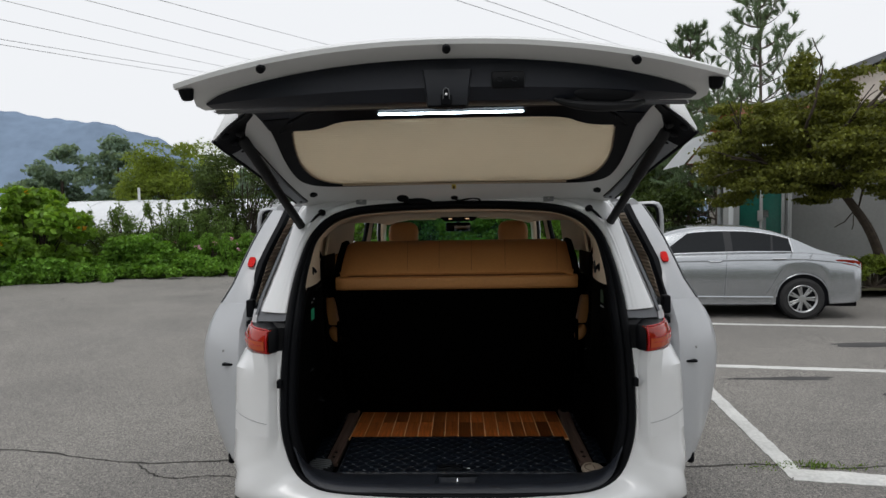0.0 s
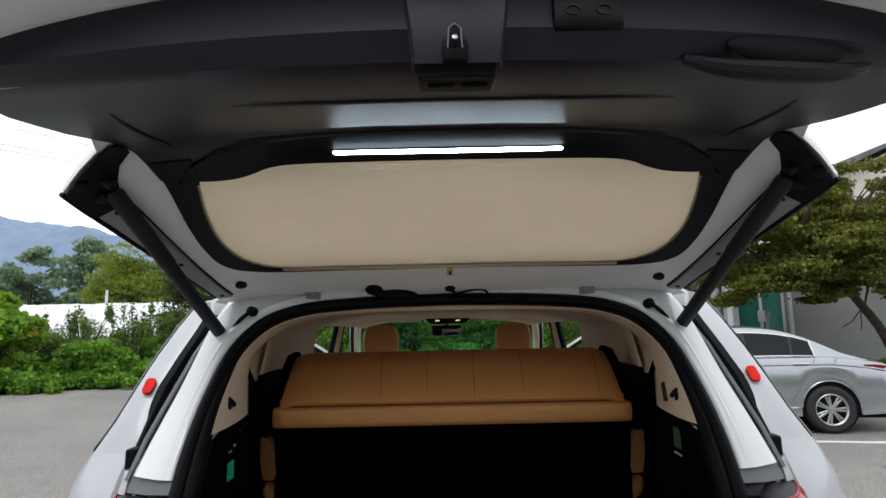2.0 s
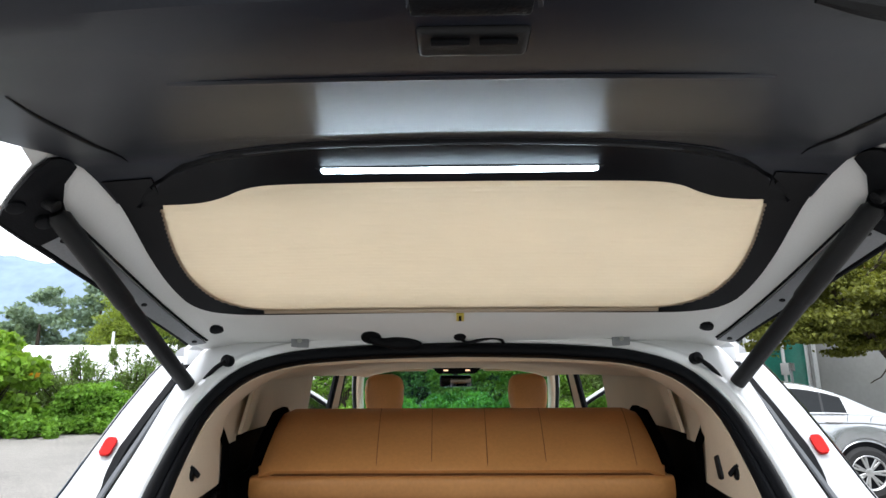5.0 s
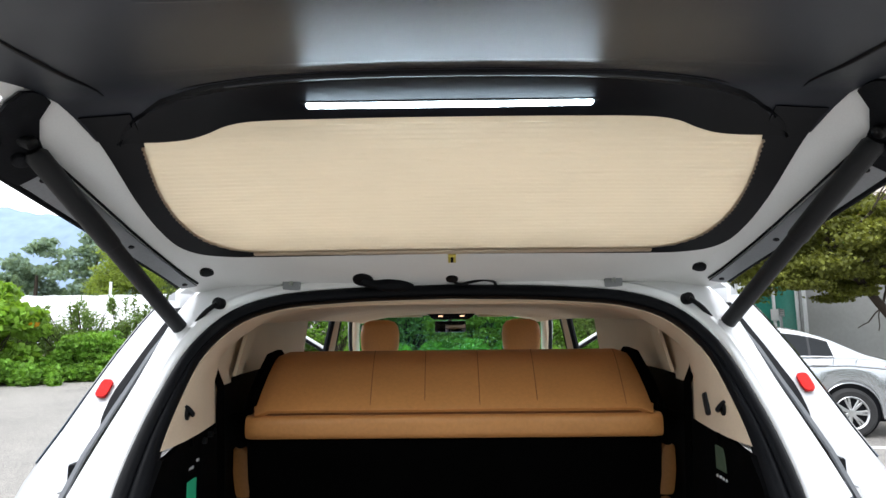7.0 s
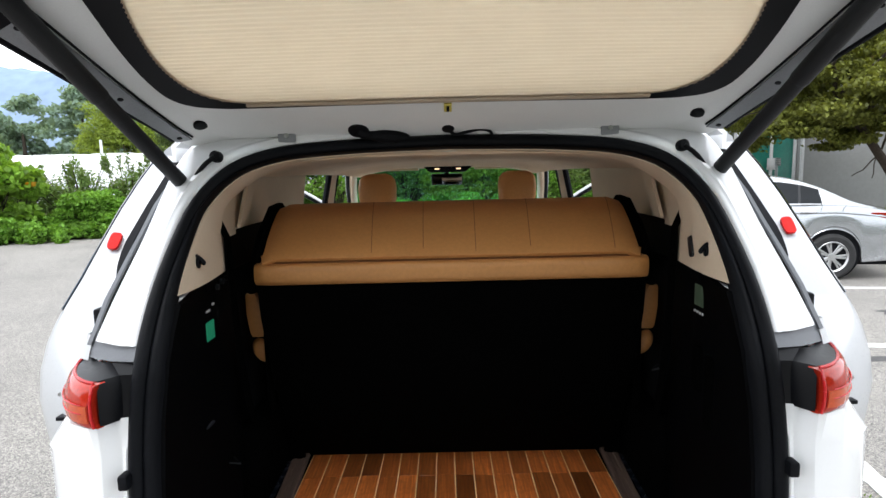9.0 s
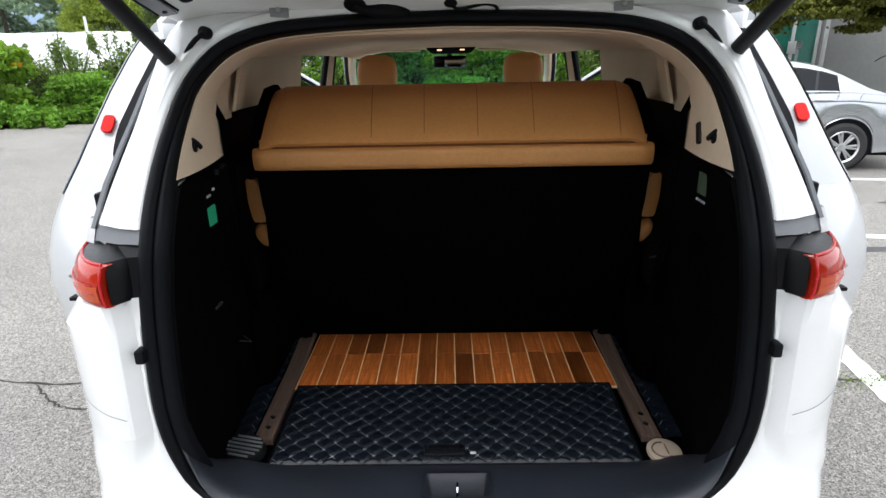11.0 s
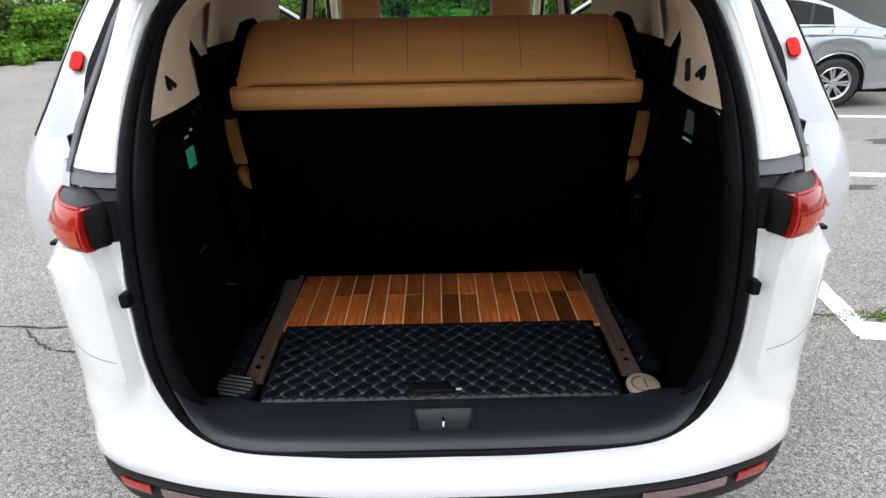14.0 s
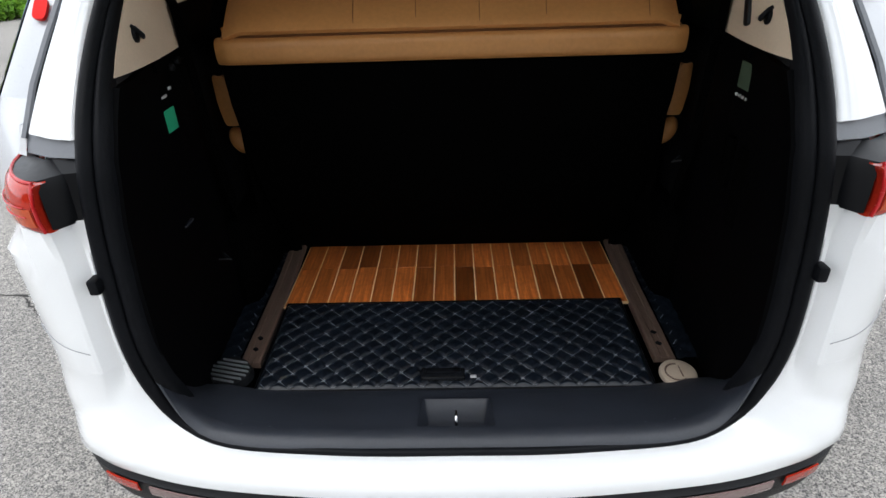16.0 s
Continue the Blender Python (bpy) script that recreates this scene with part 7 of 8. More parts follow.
for k in range(210):
    a = rng.uniform(0, 2 * math.pi)
    rr = rng.uniform(0, 1) ** 0.55
    x = 7.62 + 2.45 * rr * math.cos(a)
    y = 11.6 + 1.5 * rr * math.sin(a)
    top = 4.15 - 0.75 * rr ** 2 + 0.35 * math.sin(x * 2.7) + 0.2 * math.sin(x * 6.1 + y)
    low = 2.12 + 0.25 * math.sin(x * 3.1) - 0.12 * (rr > 0.6)
    z = low + (top - low) * rng.uniform(0, 1) ** 0.75
    blobs.append((x, y, z, rng.uniform(0.3, 0.5), rng.uniform(0.3, 0.5), rng.uniform(0.09, 0.17)))
for x, y, z in ((6.85, 11.6, 4.45), (7.0, 11.7, 4.7), (6.75, 11.5, 4.25), (7.0, 11.6, 4.3)):
    blobs.append((x, y, z, 0.26, 0.26, 0.2))
pts = clumps(rng, blobs, 470, 0.2)
leaf_cloud("crown", pts, np.full(len(pts), 0.076), LEAF_MAPLE, maple, rng, 1.5, 0.3)

# second crown reaching in from beyond
maple2 = thing("maple_tree", (12.2, 14.2, 0.15), "maple tree reaching over the building's corner", "tree")
bm = bmesh.new()
tube(bm, curve([(12.2, 14.2, 0.05), (12.0, 14.1, 1.2), (11.7, 13.9, 2.6), (11.4, 13.8, 3.8)], 10), list(np.linspace(0.12, 0.05, 10)), 10)
part("trunk", bm, BARK, maple2)
blobs = []
for k in range(60):
    a, rr = rng.uniform(0, 2 * math.pi), rng.uniform(0, 1) ** 0.5
    blobs.append((11.6 + 1.7 * rr * math.cos(a), 13.4 + 0.9 * rr * math.sin(a), 3.2 + 2.6 * rng.uniform(0, 1) * (1 - 0.3 * rr), 0.4, 0.4, 0.16))
pts = clumps(rng, blobs, 260, 0.2)
leaf_cloud("crown", pts, np.full(len(pts), 0.11), LEAF_MAPLE, maple2, rng, 1.5, 0.3)
for x in (8.2, 9.4, 10.4):
    shrub("bed_shrub", "low grass and weeds in the planting bed", (x, 11.35, 0.14), heap(16, 1.5, 0.7, 0.6, 0.2), 190, 0.12, LEAF_SHRUB, rng, category="shrub", stretch=3.5, droop=-0.4, group="bed shrubs")


def pine(at, h, spread, seed):
    """A pine: straight trunk, whorls of rising branches and upright bottlebrush shoots."""
    r = np.random.default_rng(seed)
    root = thing("pine_tree", at, "tall pine tree with open upswept branches", "tree", "pine trees")
    bm = bmesh.new()
    x, y, z = at
    tube(bm, [(x, y, z), (x + 0.08, y, z + h * 0.5), (x, y, z + h)], [0.14, 0.07, 0.015], 8)
    shoots = [((x, y, z + h - 0.5), (x, y, z + h + 0.25))]
    zz = 1.4
    while zz < h - 0.25:
        reach = spread * (1 - zz / h) ** 0.75 + 0.35
        turn = r.uniform(0, 6.28)
        for k in range(6):
            a = turn + k * 1.047 + r.uniform(-0.3, 0.3)
            L = reach * r.uniform(0.75, 1.1)
            p0 = np.array((x, y, z + zz))
            out = np.array((math.cos(a), math.sin(a), 0.0))
            pts = curve([tuple(p0), tuple(p0 + out * L * 0.5 + (0, 0, L * 0.20)), tuple(p0 + out * L + (0, 0, L * 0.62))], 8)
            tube(bm, pts, list(np.linspace(0.030, 0.008, 8)), 5)
            shoots.append((pts[-2], tuple(np.array(pts[-1]) + (0, 0, 0.18))))
            for j in range(2, 8):
                for _ in range(1 + (j > 4)):
                    side = np.array((r.normal() * 0.42, r.normal() * 0.42, r.uniform(0.5, 1.0)))
                    e = np.array(pts[j]) + side * r.uniform(0.35, 0.6) * min(1.0, 0.5 + L * 0.3)
                    tube(bm, [pts[j], tuple(e)], [0.007, 0.004], 4, caps=False)
                    shoots.append((pts[j], tuple(e)))
        zz += r.uniform(0.62, 0.85)
    part("trunk", bm, PINE_BARK, root)
    per = 80
    a = np.repeat(np.array([q[0] for q in shoots]), per, 0)
    b = np.repeat(np.array([q[1] for q in shoots]), per, 0)
    u = r.uniform(0.15, 1.0, len(a))[:, None]
    axis = (b - a) / (np.linalg.norm(b - a, axis=1)[:, None] + 1e-9)
    spray = r.normal(size=a.shape)
    spray /= np.linalg.norm(spray, axis=1)[:, None]
    d = axis * 0.85 + spray * 0.55
    d /= np.linalg.norm(d, axis=1)[:, None]
    foot = a + (b - a) * u
    s = np.cross(d, r.normal(size=d.shape))
    s /= np.linalg.norm(s, axis=1)[:, None]
    v = np.stack([foot - s * 0.008, foot + s * 0.008, foot + d * 0.20], axis=1).reshape(-1, 3)
    me = bpy.data.meshes.new("needles")
    me.from_pydata([tuple(q) for q in v], [], [(3 * k, 3 * k + 1, 3 * k + 2) for k in range(len(a))])
    link_mesh("crown", me, LEAF_PINE, root, flat=True)


pine((11.4, 22.0, 0.1), 10.1, 3.0, 3)
pine((9.6, 24.0, 0.1), 9.3, 2.0, 5)
pine((7.0, 23.0, 0.1), 6.4, 2.2, 8)
pine((9.2, 20.5, 0.1), 6.0, 2.2, 9)
for x, y, w, h in ((6.6, 23.0, 4.6, 4.2), (5.2, 25.5, 4.5, 6.0), (8.6, 26.0, 5.0, 6.5), (2.2, 27, 5, 5.0), (-1.5, 27, 5, 4.2)):
    shrub("dark_wood", "dark leafy trees behind the lot", (x, y, 0.2), heap(60, w, 3.0, h, 0.8), 260, 0.17, LEAF_DARK, rng, category="tree", group="dark trees", stretch=2.0)


# far trees on the plain, haze put into their leaf colour
def far_tree(at, w, h, seed):
    r = np.random.default_rng(seed)
    root = thing("far_tree", at, "tree far beyond the greenhouse, leaves paled for haze", "tree", "far trees")
    x, y, z = at
    bm = bmesh.new()
    tube(bm, [(x, y, z), (x, y, z + h * 0.7)], [0.25, 0.08], 6)
    part("trunk", bm, BARK, root)
    blobs = []
    for _ in range(36):
        a, k = r.uniform(0, 2 * math.pi), r.uniform(0.25, 1)
        rr = w / 2 * math.sin(math.pi * min(0.93, k * 0.85 + 0.12)) * r.uniform(0.2, 1)
        blobs.append((x + rr * math.cos(a), y + rr * math.sin(a), z + h * k * 0.95, w * 0.13, w * 0.13, h * 0.055))
    pts = clumps(r, blobs, 110, 0.3)
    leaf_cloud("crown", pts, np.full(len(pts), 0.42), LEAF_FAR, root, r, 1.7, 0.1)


for i, (x, y, w, h) in enumerate(((-33, 46, 6.5, 8.3), (-28.2, 46, 7, 8.8), (-37, 48, 7, 5.6), (-23.5, 44, 6, 6.2), (-31, 50, 7, 6.5), (-18, 46, 8, 6.0), (-42, 46, 8, 5.2), (-25.5, 50, 6, 7.2), (-13, 48, 8, 6.5), (-47, 44, 8, 6.0))):
    far_tree((x, y, 0.3), w, h, 40 + i)

# hills, their colour tinted blue in place of haze
bm = bmesh.new()
rows = []
prof_x = np.linspace(-1500, 900, 340)
def ridge(x):
    h = float(np.interp(x, (-1500, -1200, -900, -690, -580, -492, -387, -330, -290, -249, -188, -60, 200, 500, 900), (50, 84, 108, 124, 127, 119, 102, 89, 69, 46, 24, 12, 18, 24, 14)))
    return h * 1.11 + 1.5 * math.sin(x / 23) + 0.9 * math.sin(x / 9.3) + 0.8 * math.sin(x / 4.1)


for k in (0, 0.3, 0.6, 0.85, 1.0):
    rows.append([(x, 520 + 110 * k + 12 * math.sin(x / 60 + k * 4), ridge(x) * (1 - (1 - k) ** 1.6) + 3 * math.sin(x / 30 + k * 9) * k * (1 - k)) for x in prof_x])
loft(bm, rows)
tagged(part("hill_backdrop", bm, HILL), "wooded hills on the horizon, tinted blue for haze", "hill", kind="structure")

# white greenhouse
gh = thing("greenhouse", (-18, 27.5, 0.3), "long white film greenhouse beyond the verge", "greenhouse")
rows = []
for x in np.linspace(-34, -9.5, 50):
    rows.append([(x, 26 + 3.2 - 3.2 * math.cos(a), 0.28 + 2.67 * math.sin(a) ** 0.75 + 0.02 * math.sin(x * 2.6)) for a in np.linspace(0.06, math.pi - 0.06, 15)])
part("film_roof", sheet(rows, 0.03), FILM, gh, "white plastic film over hoops")
for k, x in enumerate(np.linspace(-33.5, -10, 18)):
    part("hoop", tube(bmesh.new(), [(x, 26 + 3.2 - 3.22 * math.cos(a), 0.28 + 2.695 * math.sin(a) ** 0.75) for a in np.linspace(0.06, math.pi - 0.06, 13)], 0.016, 5), FILM, gh)
part("flue", tube(bmesh.new(), [(-15.9, 27.5, 2.8), (-15.9, 27.5, 3.5)], 0.06, 8), CANOPY, gh)
part("end_wall", prism([(-9.5, 26 + 3.2 - 3.2 * math.cos(a), 0.28 + 2.62 * math.sin(a) ** 0.75) for a in np.linspace(0.06, math.pi - 0.06, 13)], (0.05, 0, 0)), FILM, gh)

# ---- buildings ----
hall = thing("low_building", (11.5, 16.5, 0), "low pale rendered building with a teal glazed door", "building")
part("front_wall", boxed((12.05, 14.1, 1.65), (8.1, 0.2, 3.3), 0.01), WALL, hall, "pale grey rendered wall")
part("end_wall", boxed((7.75, 15.6, 1.65), (0.2, 2.8, 3.3), 0.01), WALL, hall)
part("wall_above_door", boxed((7.3, 14.1, 2.85), (1.4, 0.2, 0.9), 0.01), WALL, hall)
part("corner_post", boxed((6.76, 14.08, 1.25), (0.14, 0.26, 2.5), 0.01), CANOPY, hall)
part("door_jamb", boxed((8.06, 14.0, 1.3), (0.07, 0.10, 2.6), 0.006), CANOPY, hall)
part("eave", boxed((11.9, 14.1, 3.36), (8.6, 0.8, 0.14), 0.02), CANOPY, hall)
gd = part("glazed_door", boxed((7.4, 14.12, 1.2), (1.2, 0.05, 2.4), 0.01), TEAL, hall, "teal glazed door")
for x in (6.86, 7.42, 7.95):
    part("door_stile", boxed((x, 14.085, 1.2), (0.06, 0.06, 2.4), 0.006), CANOPY, gd)
part("door_notice", boxed((7.42, 14.05, 1.62), (0.20, 0.012, 0.26), 0.003), MARK, gd, "small pale notice on the door")
bm = bmesh.new()
loft(bm, [[(x, 13.5, 3.40), (x, 16.5, 4.75), (x, 19.5, 3.40)] for x in (7.7, 16.5)])
bmesh.ops.solidify(bm, geom=list(bm.faces), thickness=0.12)
part("roof", bm, ROOF_RED, hall, "red-brown pitched roof")
# taller cream house behind, its gable showing
house = thing("cream_house", (18, 24, 0), "taller cream house with a grey pitched roof", "building")
bm = bmesh.new()
prism_pts = [(11.9, 20.6, 0.0), (24.0, 20.6, 0.0), (24.0, 20.6, 5.4), (17.9, 20.6, 8.2), (11.9, 20.6, 5.5)]
part("gable_wall", prism(prism_pts, (0, 7.0, 0)), WALL_WARM, house, "cream rendered gable wall")
bm = bmesh.new()
loft(bm, [[(11.5, y, 5.50), (17.9, y, 8.44), (24.4, y, 5.46)] for y in (20.2, 28.0)])
bmesh.ops.solidify(bm, geom=list(bm.faces), thickness=0.16)
part("roof", bm, GREY_TRIM, house, "grey sheet roof edge")
# white canopy on a steel post
canopy = thing("entrance_canopy", (6.0, 13.0, 0), "white sheet canopy on a grey steel post", "canopy")
bm = bmesh.new()
loft(bm, [[(5.0, y, 2.78), (5.62, y, 3.50), (6.5, y, 2.95)] for y in (12.7, 14.0)])
bmesh.ops.solidify(bm, geom=list(bm.faces), thickness=0.05)
part("canopy_roof", bm, CANOPY, canopy)
part("canopy_gable", prism([(5.1, 12.72, 2.80), (6.45, 12.72, 2.86), (6.4, 12.72, 2.95), (5.62, 12.72, 3.44)], (0, 0.03, 0)), CANOPY, canopy)
part("post", tube(bmesh.new(), [(5.93, 12.95, 0.0), (5.93, 12.95, 2.9)], 0.055, 12), POLE, canopy)
sign = thing("sign_post", (7.05, 13.2, 0), "small pale sign on a thin grey post", "sign")
part("post", tube(bmesh.new(), [(7.05, 13.2, 0), (7.05, 13.2, 1.75)], 0.03, 8), POLE, sign)
part("plate", boxed((7.05, 13.16, 1.66), (0.12, 0.02, 0.16), 0.004), POLE, sign, "pale plate with grey bars")
for dz in (0.04, 0.0, -0.04):
    part("bar", boxed((7.05, 13.145, 1.66 + dz), (0.08, 0.006, 0.016), 0.001), MARK, sign)

# ---- cables overhead ----
def cable(p0, p1, sag, r):
    pts = [(p0[0] + (p1[0] - p0[0]) * t, p0[1] + (p1[1] - p0[1]) * t, p0[2] + (p1[2] - p0[2]) * t - sag * 4 * t * (1 - t)) for t in np.linspace(0, 1, 15)]
    tagged(part("power_cable", tube(bmesh.new(), pts, r, 5), WIRE), "thin black power cable overhead", "cable", "overhead cables")


for p0, p1 in (((-18.0, 22, 9.24), (-16.8, 40, 12.48)), ((-18.0, 22, 9.03), (-18.0, 40, 12.32)), ((-17.95, 22, 10.0), (-15.8, 40, 12.85)), ((-17.0, 22, 10.52), (-13.6, 40, 13.19)),
               ((-13.7, 22, 10.43), (-10.4, 40, 13.5)), ((-10.8, 22, 10.35), (-7.55, 40, 13.93)), ((0.61, 22, 10.03), (11.6, 40, 13.2)), ((1.69, 22, 10.0), (12.4, 40, 13.4)), ((3.87, 22, 9.94), (13.1, 40, 14.24))):
    a, b = Vector(p0), Vector(p1)
    cable(a - (b - a) * 0.9, b + (b - a) * 1.6, 0.25, 0.010)


# ---- the silver saloon in the next bays ----
sedan = thing("saloon_car", (5.43, 9.58, 0), "parked silver saloon with dark tinted windows", "car")
SM = Matrix.Translation((5.43, 9.58, 0)) @ Matrix.Rotation(radians(-8.0), 4, "Z")
# stations along the body: x, half width, underside, shoulder, deck
ST = np.array([(0.90, 0.62, 0.38, 0.62, 0.66), (0.87, 0.74, 0.33, 0.78, 0.82), (0.80, 0.84, 0.29, 0.895, 0.955), (0.70, 0.88, 0.26, 0.94, 1.005), (0.55, 0.90, 0.25, 0.968, 1.035), (0.32, 0.915, 0.24, 0.998, 1.058), (0.0, 0.922, 0.23, 1.028, 1.075), (-0.8, 0.925, 0.22, 1.022, 1.06),
               (-1.8, 0.922, 0.21, 1.0, 1.05), (-2.5, 0.912, 0.21, 0.965, 1.02), (-3.0, 0.895, 0.22, 0.915, 0.97), (-3.5, 0.85, 0.24, 0.82, 0.875), (-3.78, 0.75, 0.30, 0.69, 0.74), (-3.88, 0.62, 0.38, 0.58, 0.62)])
AXLES, ARCH = (-0.035, -2.80), 0.372


def st(x, k):
    return float(np.interp(-x, -ST[:, 0], ST[:, k]))


bm = bmesh.new()
rings = []
for x in sorted(set(list(np.linspace(0.90, -3.88, 150)) + [c + d for c in AXLES for d in (-0.3715, 0.3715, -0.36, 0.36)]), reverse=True):
    w, zb, zs, zt = (st(x, k) for k in (1, 2, 3, 4))
    zl = zb
    flare = 0.0
    for c in AXLES:
        if abs(x - c) < ARCH:
            zl = max(zl, 0.335 + math.sqrt(ARCH ** 2 - (x - c) ** 2))
        flare = max(flare, 0.008 * max(0.0, 1 - (abs(x - c) / 0.52) ** 4))
    h = zs - zl
    crease = st(x, 3) - 0.105
    low_z = max(zl + 0.03, 0.42)
    half = [(w - 0.075, zl), (w - 0.022 + flare, zl + 0.008), (w - 0.018 + flare, min(zl + 0.03, crease - 0.06)), (w - 0.002 + flare * 0.7, min(low_z + 0.012, crease - 0.05)), (w + 0.004 + flare * 0.3, min(low_z + 0.16, crease - 0.03)), (w + 0.001, crease - 0.012), (w - 0.006, crease), (w + 0.001, crease + 0.012), (w - 0.012, zs - 0.030), (w - 0.030, zs - 0.005), (w - 0.075, zs + 0.012), (w * 0.6, zt - 0.010), (w * 0.3, zt), (0, zt + 0.003)]
    ring = [(y, z) for y, z in half] + [(-y, z) for y, z in half[-2::-1]]
    rings.append([SM @ Vector((x, -y, z)) for y, z in ring])
loft(bm, rings)
bm.verts.ensure_lookup_table()
bm.faces.new(bm.verts[:27])
bm.verts.ensure_lookup_table()
bm.faces.new(bm.verts[-27:])
sbody = part("body", bm, SILVER, sedan, "silver metallic body shell", sharp=30)

GH = [(0.52, 0.985, 0.70), (0.37, 1.032, 0.70), (0.21, 1.086, 0.69), (0.0, 1.200, 0.68), (-0.17, 1.292, 0.668), (-0.40, 1.380, 0.655), (-0.61, 1.430, 0.645), (-0.85, 1.458, 0.64), (-1.07, 1.466, 0.637), (-1.35, 1.464, 0.635), (-1.60, 1.442, 0.635), (-1.90, 1.382, 0.65), (-2.25, 1.245, 0.69), (-2.60, 1.065, 0.74), (-2.72, 1.0, 0.75)]
GFINE = curve(GH, 110)


def roof_at(x):
    xs = [-g[0] for g in GFINE]
    return float(np.interp(-x, xs, [g[1] for g in GFINE])), float(np.interp(-x, xs, [g[2] for g in GFINE]))


def gh_ring(x, off=0.0):
    z, wt = roof_at(x)
    zb = st(x, 3) - 0.01
    wb = min(0.865, st(x, 1) - 0.055)
    k = max(0.02, min(1, (z - zb) / 0.50))
    wt = wb + (wt - wb) * k
    half = [(wb + off, zb), (wb + (wt - wb) * 0.5 + off, zb + (z - zb) * 0.46), (wt + off, zb + (z - zb) * 0.87), (wt - 0.022, zb + (z - zb) * 0.93 + off), (wt - 0.085, zb + (z - zb) * 0.985 + off), (wt * 0.5, z + 0.010 + off), (0, z + 0.014 + off)]
    return [(y, zz) for y, zz in half] + [(-y, zz) for y, zz in half[-2::-1]]


bm = bmesh.new()
gxs = [g[0] for g in GH]
gfine = list(np.linspace(gxs[0], gxs[-1], 70))
loft(bm, [[SM @ Vector((x, -y, z)) for y, z in gh_ring(x)] for x in gfine])
part("cabin", bm, SILVER, sedan, "silver roof and pillars", sharp=75)


def side_pt(x, h, near=1, off=0.006):
    r = gh_ring(x)
    p0, p1, p2 = r[0], r[1], r[2]
    t = h * 2
    y, z = (p0[0] + (p1[0] - p0[0]) * t, p0[1] + (p1[1] - p0[1]) * t) if t < 1 else (p1[0] + (p2[0] - p1[0]) * (t - 1), p1[1] + (p2[1] - p1[1]) * (t - 1))
    return SM @ Vector((x, -near * (y + off), z + off * 0.4))


for near in (1, -1):
    for nm, top, bot in (("rear_door_window", (-0.435, -1.02), (-0.475, -1.02)), ("quarter_window", (-0.185, -0.41), (-0.165, -0.445)), ("front_door_window", (-1.13, -1.66), (-1.13, -2.16)), ("door_pillar", (-1.018, -1.132), (-1.018, -1.132)), ("door_pillar", (-0.408, -0.437), (-0.443, -0.477))):
        bm = bmesh.new()
        n = 14
        lo = [side_pt(bot[0] + (bot[1] - bot[0]) * k / n, 0.09, near) for k in range(n + 1)]
        md = [side_pt((bot[0] + top[0]) / 2 + ((bot[1] + top[1]) / 2 - (bot[0] + top[0]) / 2) * k / n, 0.5, near) for k in range(n + 1)]
        hi = [side_pt(top[0] + (top[1] - top[0]) * k / n, 0.92, near) for k in range(n + 1)]
        loft(bm, [lo, md, hi])
        win = part(nm, bm, DARK_GLASS if "window" in nm else GLOSS_BLACK, sedan, "dark tinted side window" if "window" in nm else "black pillar between the windows")
        if near == 1:
            line = hi if nm != "quarter_window" else [md[0]] + hi
            part("chrome_trim", tube(bmesh.new(), [tuple(p) for p in line], 0.010, 6), CHROME, win, "thin chrome window trim")
            part("chrome_trim", tube(bmesh.new(), [tuple(p) for p in (lo if nm != "quarter_window" else [md[0]] + lo)], 0.010, 6), CHROME, win)
    part("door_handle", tube(bmesh.new(), [tuple(SM @ Vector((x, -near * (0.925 + d), 0.948))) for x, d in ((-0.27, -0.01), (-0.29, 0.022), (-0.45, 0.026), (-0.47, -0.01))], 0.012, 8), CHROME, sedan)
    part("door_handle", tube(bmesh.new(), [tuple(SM @ Vector((x, -near * (0.925 + d), 0.908))) for x, d in ((-1.20, -0.01), (-1.22, 0.022), (-1.38, 0.026), (-1.40, -0.01))], 0.012, 8), CHROME, sedan)
    for seam in (((-1.13, 1.01), (-1.135, 0.85), (-1.15, 0.60), (-1.16, 0.42), (-1.16, 0.30)), ((-0.20, 1.02), (-0.22, 0.93), (-0.32, 0.80), (-0.43, 0.62), (-0.52, 0.45), (-0.56, 0.40)), ((-2.22, 0.99), (-2.30, 0.80), (-2.33, 0.55), (-2.30, 0.32)), ((0.06, 0.93), (0.075, 0.99), (0.10, 1.02))):
        part("door_seam", tube(bmesh.new(), [tuple(SM @ Vector((x, -near * (st(x, 1) - 0.0035 + (0.008 if 0.4 < z < 0.85 else 0)), z))) for x, _, z in curve([(x, 0, z) for x, z in seam], 12)], 0.0035, 5), GREY_TRIM, sedan)
    part("belt_crease", tube(bmesh.new(), [tuple(SM @ Vector((x, -near * (st(x, 1) - 0.004), st(x, 3) - 0.105))) for x in np.linspace(0.42, -2.9, 30)], 0.0035, 6), GREY_TRIM, sedan)
    part("sill_strip", tube(bmesh.new(), [tuple(SM @ Vector((x, -near * (st(x, 1) - 0.012), 0.345 + 0.03 * (x < -2.2)))) for x in np.linspace(-0.46, -2.36, 12)], 0.020, 8), SILVER, sedan)
    bm = bmesh.new()
    loft(bm, [[SM @ Vector((x, -near * (st(x, 1) - 0.002), zt + (zb - zt) * q)) for x, zt, zb in ((0.42, 0.925, 0.915), (0.50, 0.926, 0.880), (0.58, 0.924, 0.845), (0.68, 0.916, 0.812), (0.78, 0.896, 0.785), (0.86, 0.850, 0.775))] for q in (0, 0.33, 0.66, 1)])
    bmesh.ops.solidify(bm, geom=list(bm.faces), thickness=0.02)
    part("taillight", bm, LENS_RED, sedan, "red wedge taillight")
    bm = bmesh.new()
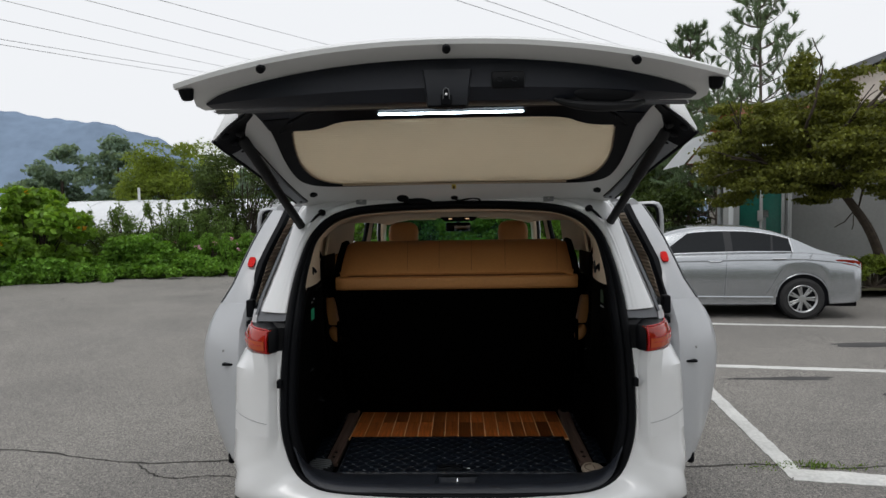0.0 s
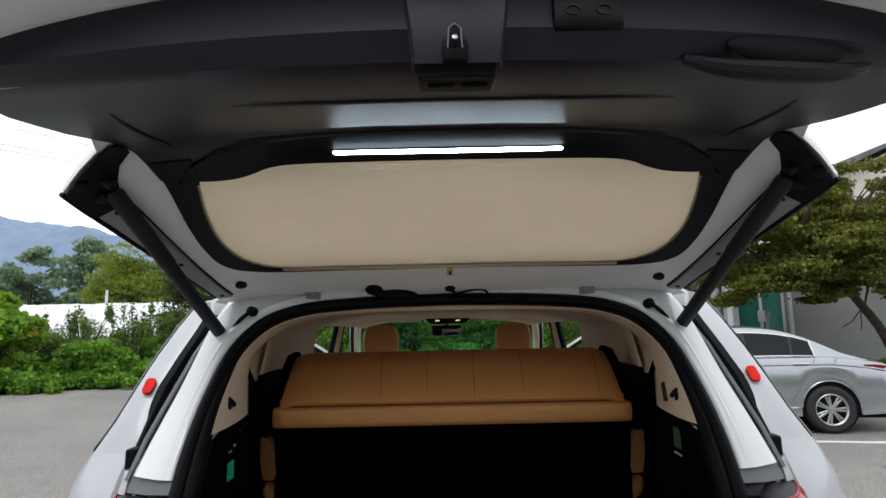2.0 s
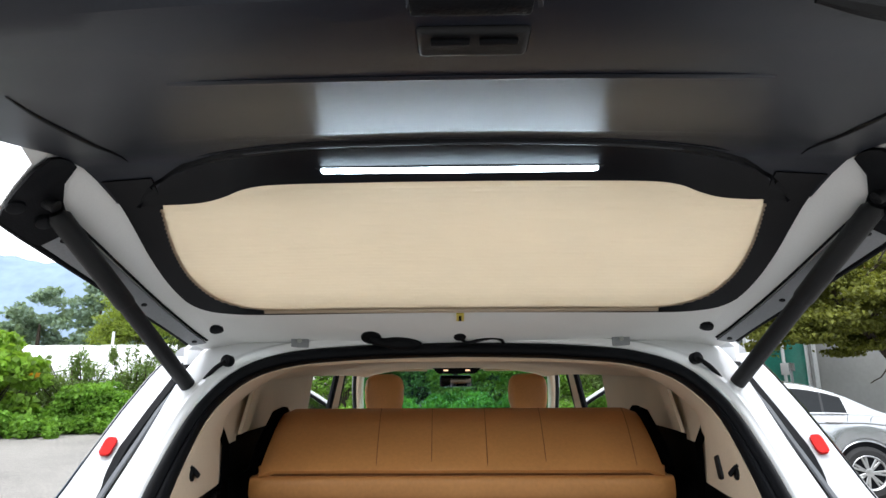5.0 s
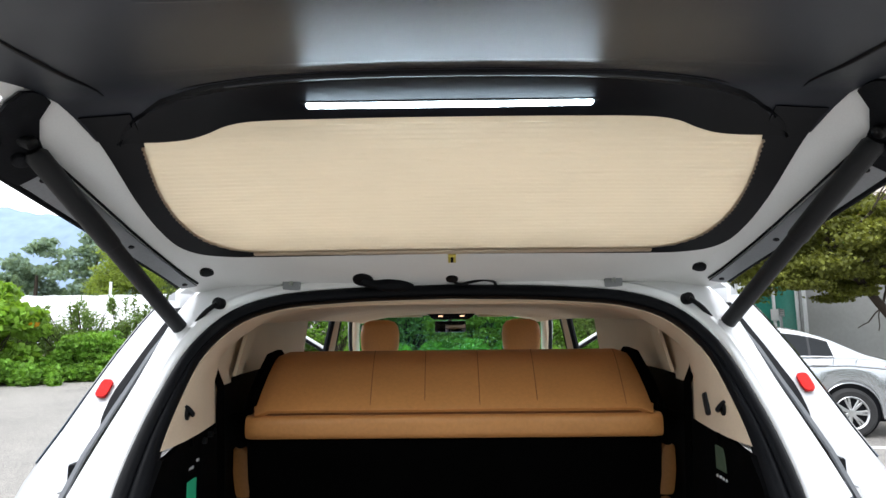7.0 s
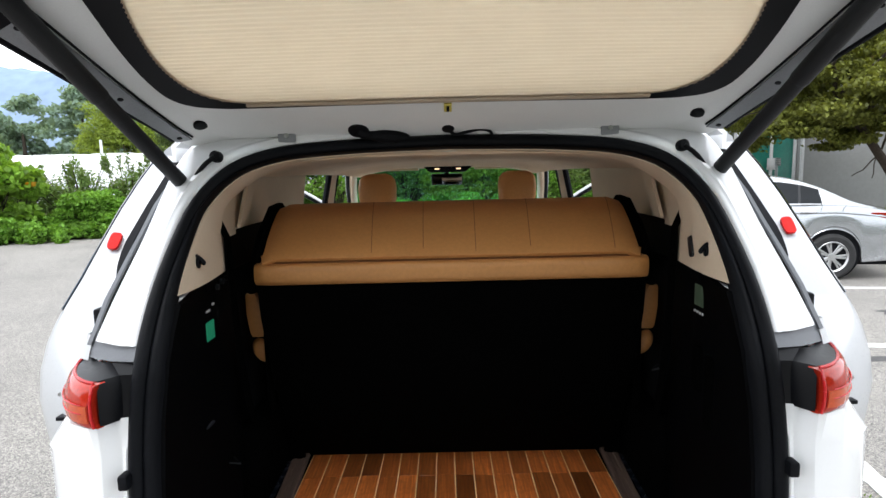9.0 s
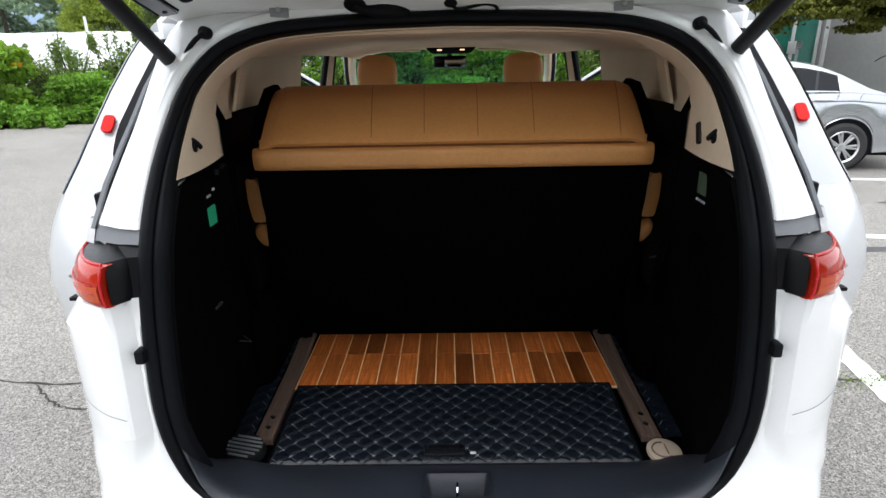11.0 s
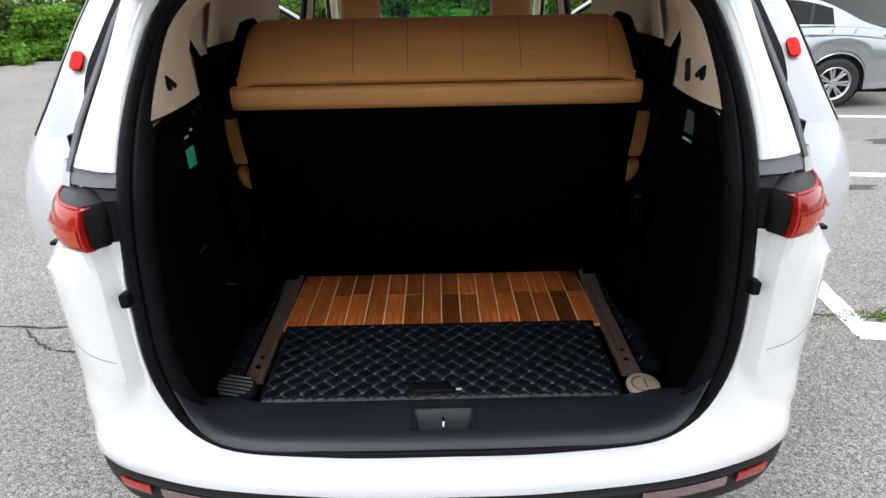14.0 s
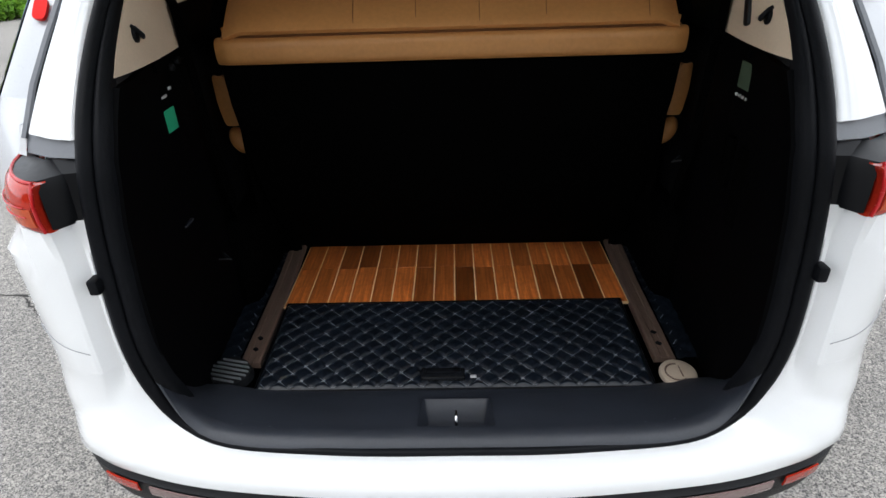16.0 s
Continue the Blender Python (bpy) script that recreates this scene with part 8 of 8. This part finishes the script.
    bmesh.ops.create_uvsphere(bm, u_segments=18, v_segments=10, radius=1, matrix=SM @ Matrix.Translation((-2.05, -near * 1.0, 1.06)) @ Matrix.Diagonal((0.06, 0.10, 0.065, 1)))
    part("door_mirror", bm, SILVER, sedan, "silver door mirror")
    for x in AXLES:
        p = SM @ Vector((x, -near * 0.815, 0.322))
        wheel(sedan, p, SM.to_3x3() @ Vector((0, -near, 0)), 0.322, 0.21, 7)
        part("wheel_well", disc(bmesh.new(), SM @ Vector((x, -near * 0.74, 0.36)), SM.to_3x3() @ Vector((0, 1, 0)), 0.362, 0.30, 28), RUBBER, sedan)
        arch = [tuple(SM @ Vector((x + 0.374 * math.cos(a), -near * (st(x, 1) - 0.006), 0.335 + 0.374 * math.sin(a)))) for a in np.linspace(0.05, math.pi - 0.05, 18)]
        part("arch_lip", tube(bmesh.new(), arch, 0.007, 6), SILVER, sedan)
part("rear_window", sheet([[SM @ Vector((x, -y * 0.86, z + 0.008)) for y, z in gh_ring(x)[4:9]] for x in (0.22, 0.1, -0.05, -0.18, -0.34, -0.46)], 0.004), DARK_GLASS, sedan)
part("windscreen", sheet([[SM @ Vector((x, -y * 0.9, z + 0.008)) for y, z in gh_ring(x)[4:9]] for x in (-1.62, -1.8, -2.0, -2.3, -2.55)], 0.004), DARK_GLASS, sedan)
part("rear_bumper_lip", sheet([[SM @ Vector((0.915 - 0.10 * abs(s) ** 3, 0.78 * s, z)) for s in np.linspace(-1, 1, 11)] for z in (0.38, 0.50, 0.60)], 0.02), SILVER, sedan)
part("underside", boxed((-1.4, 0, 0.24), (4.4, 1.5, 0.10), 0.02, SM), RUBBER, sedan)

# grass tufts in the joints of the painted lines
def tuft(x, y, n, h, seed):
    r = np.random.default_rng(seed)
    c = np.array((x, y, 0.0)) + np.c_[r.normal(size=(n, 2)) * (0.07, 0.025), np.abs(r.normal(size=n)) * h * 0.4]
    root = thing("grass_tuft", (x, y, 0), "small green grass tuft in a crack of the asphalt", "grass", "grass tufts")
    tagged(leaf_cloud("blades", c, np.full(n, h), GRASS, root, r, 4.0, -1.2), kind="stuff")


for i, (x, y, n, h) in enumerate(((2.09, 3.47, 60, 0.032), (2.28, 3.44, 90, 0.036), (2.50, 3.42, 40, 0.03), (2.85, 3.28, 30, 0.03), (1.95, 3.42, 30, 0.03))):
    tuft(x, y, n, h, 20 + i)
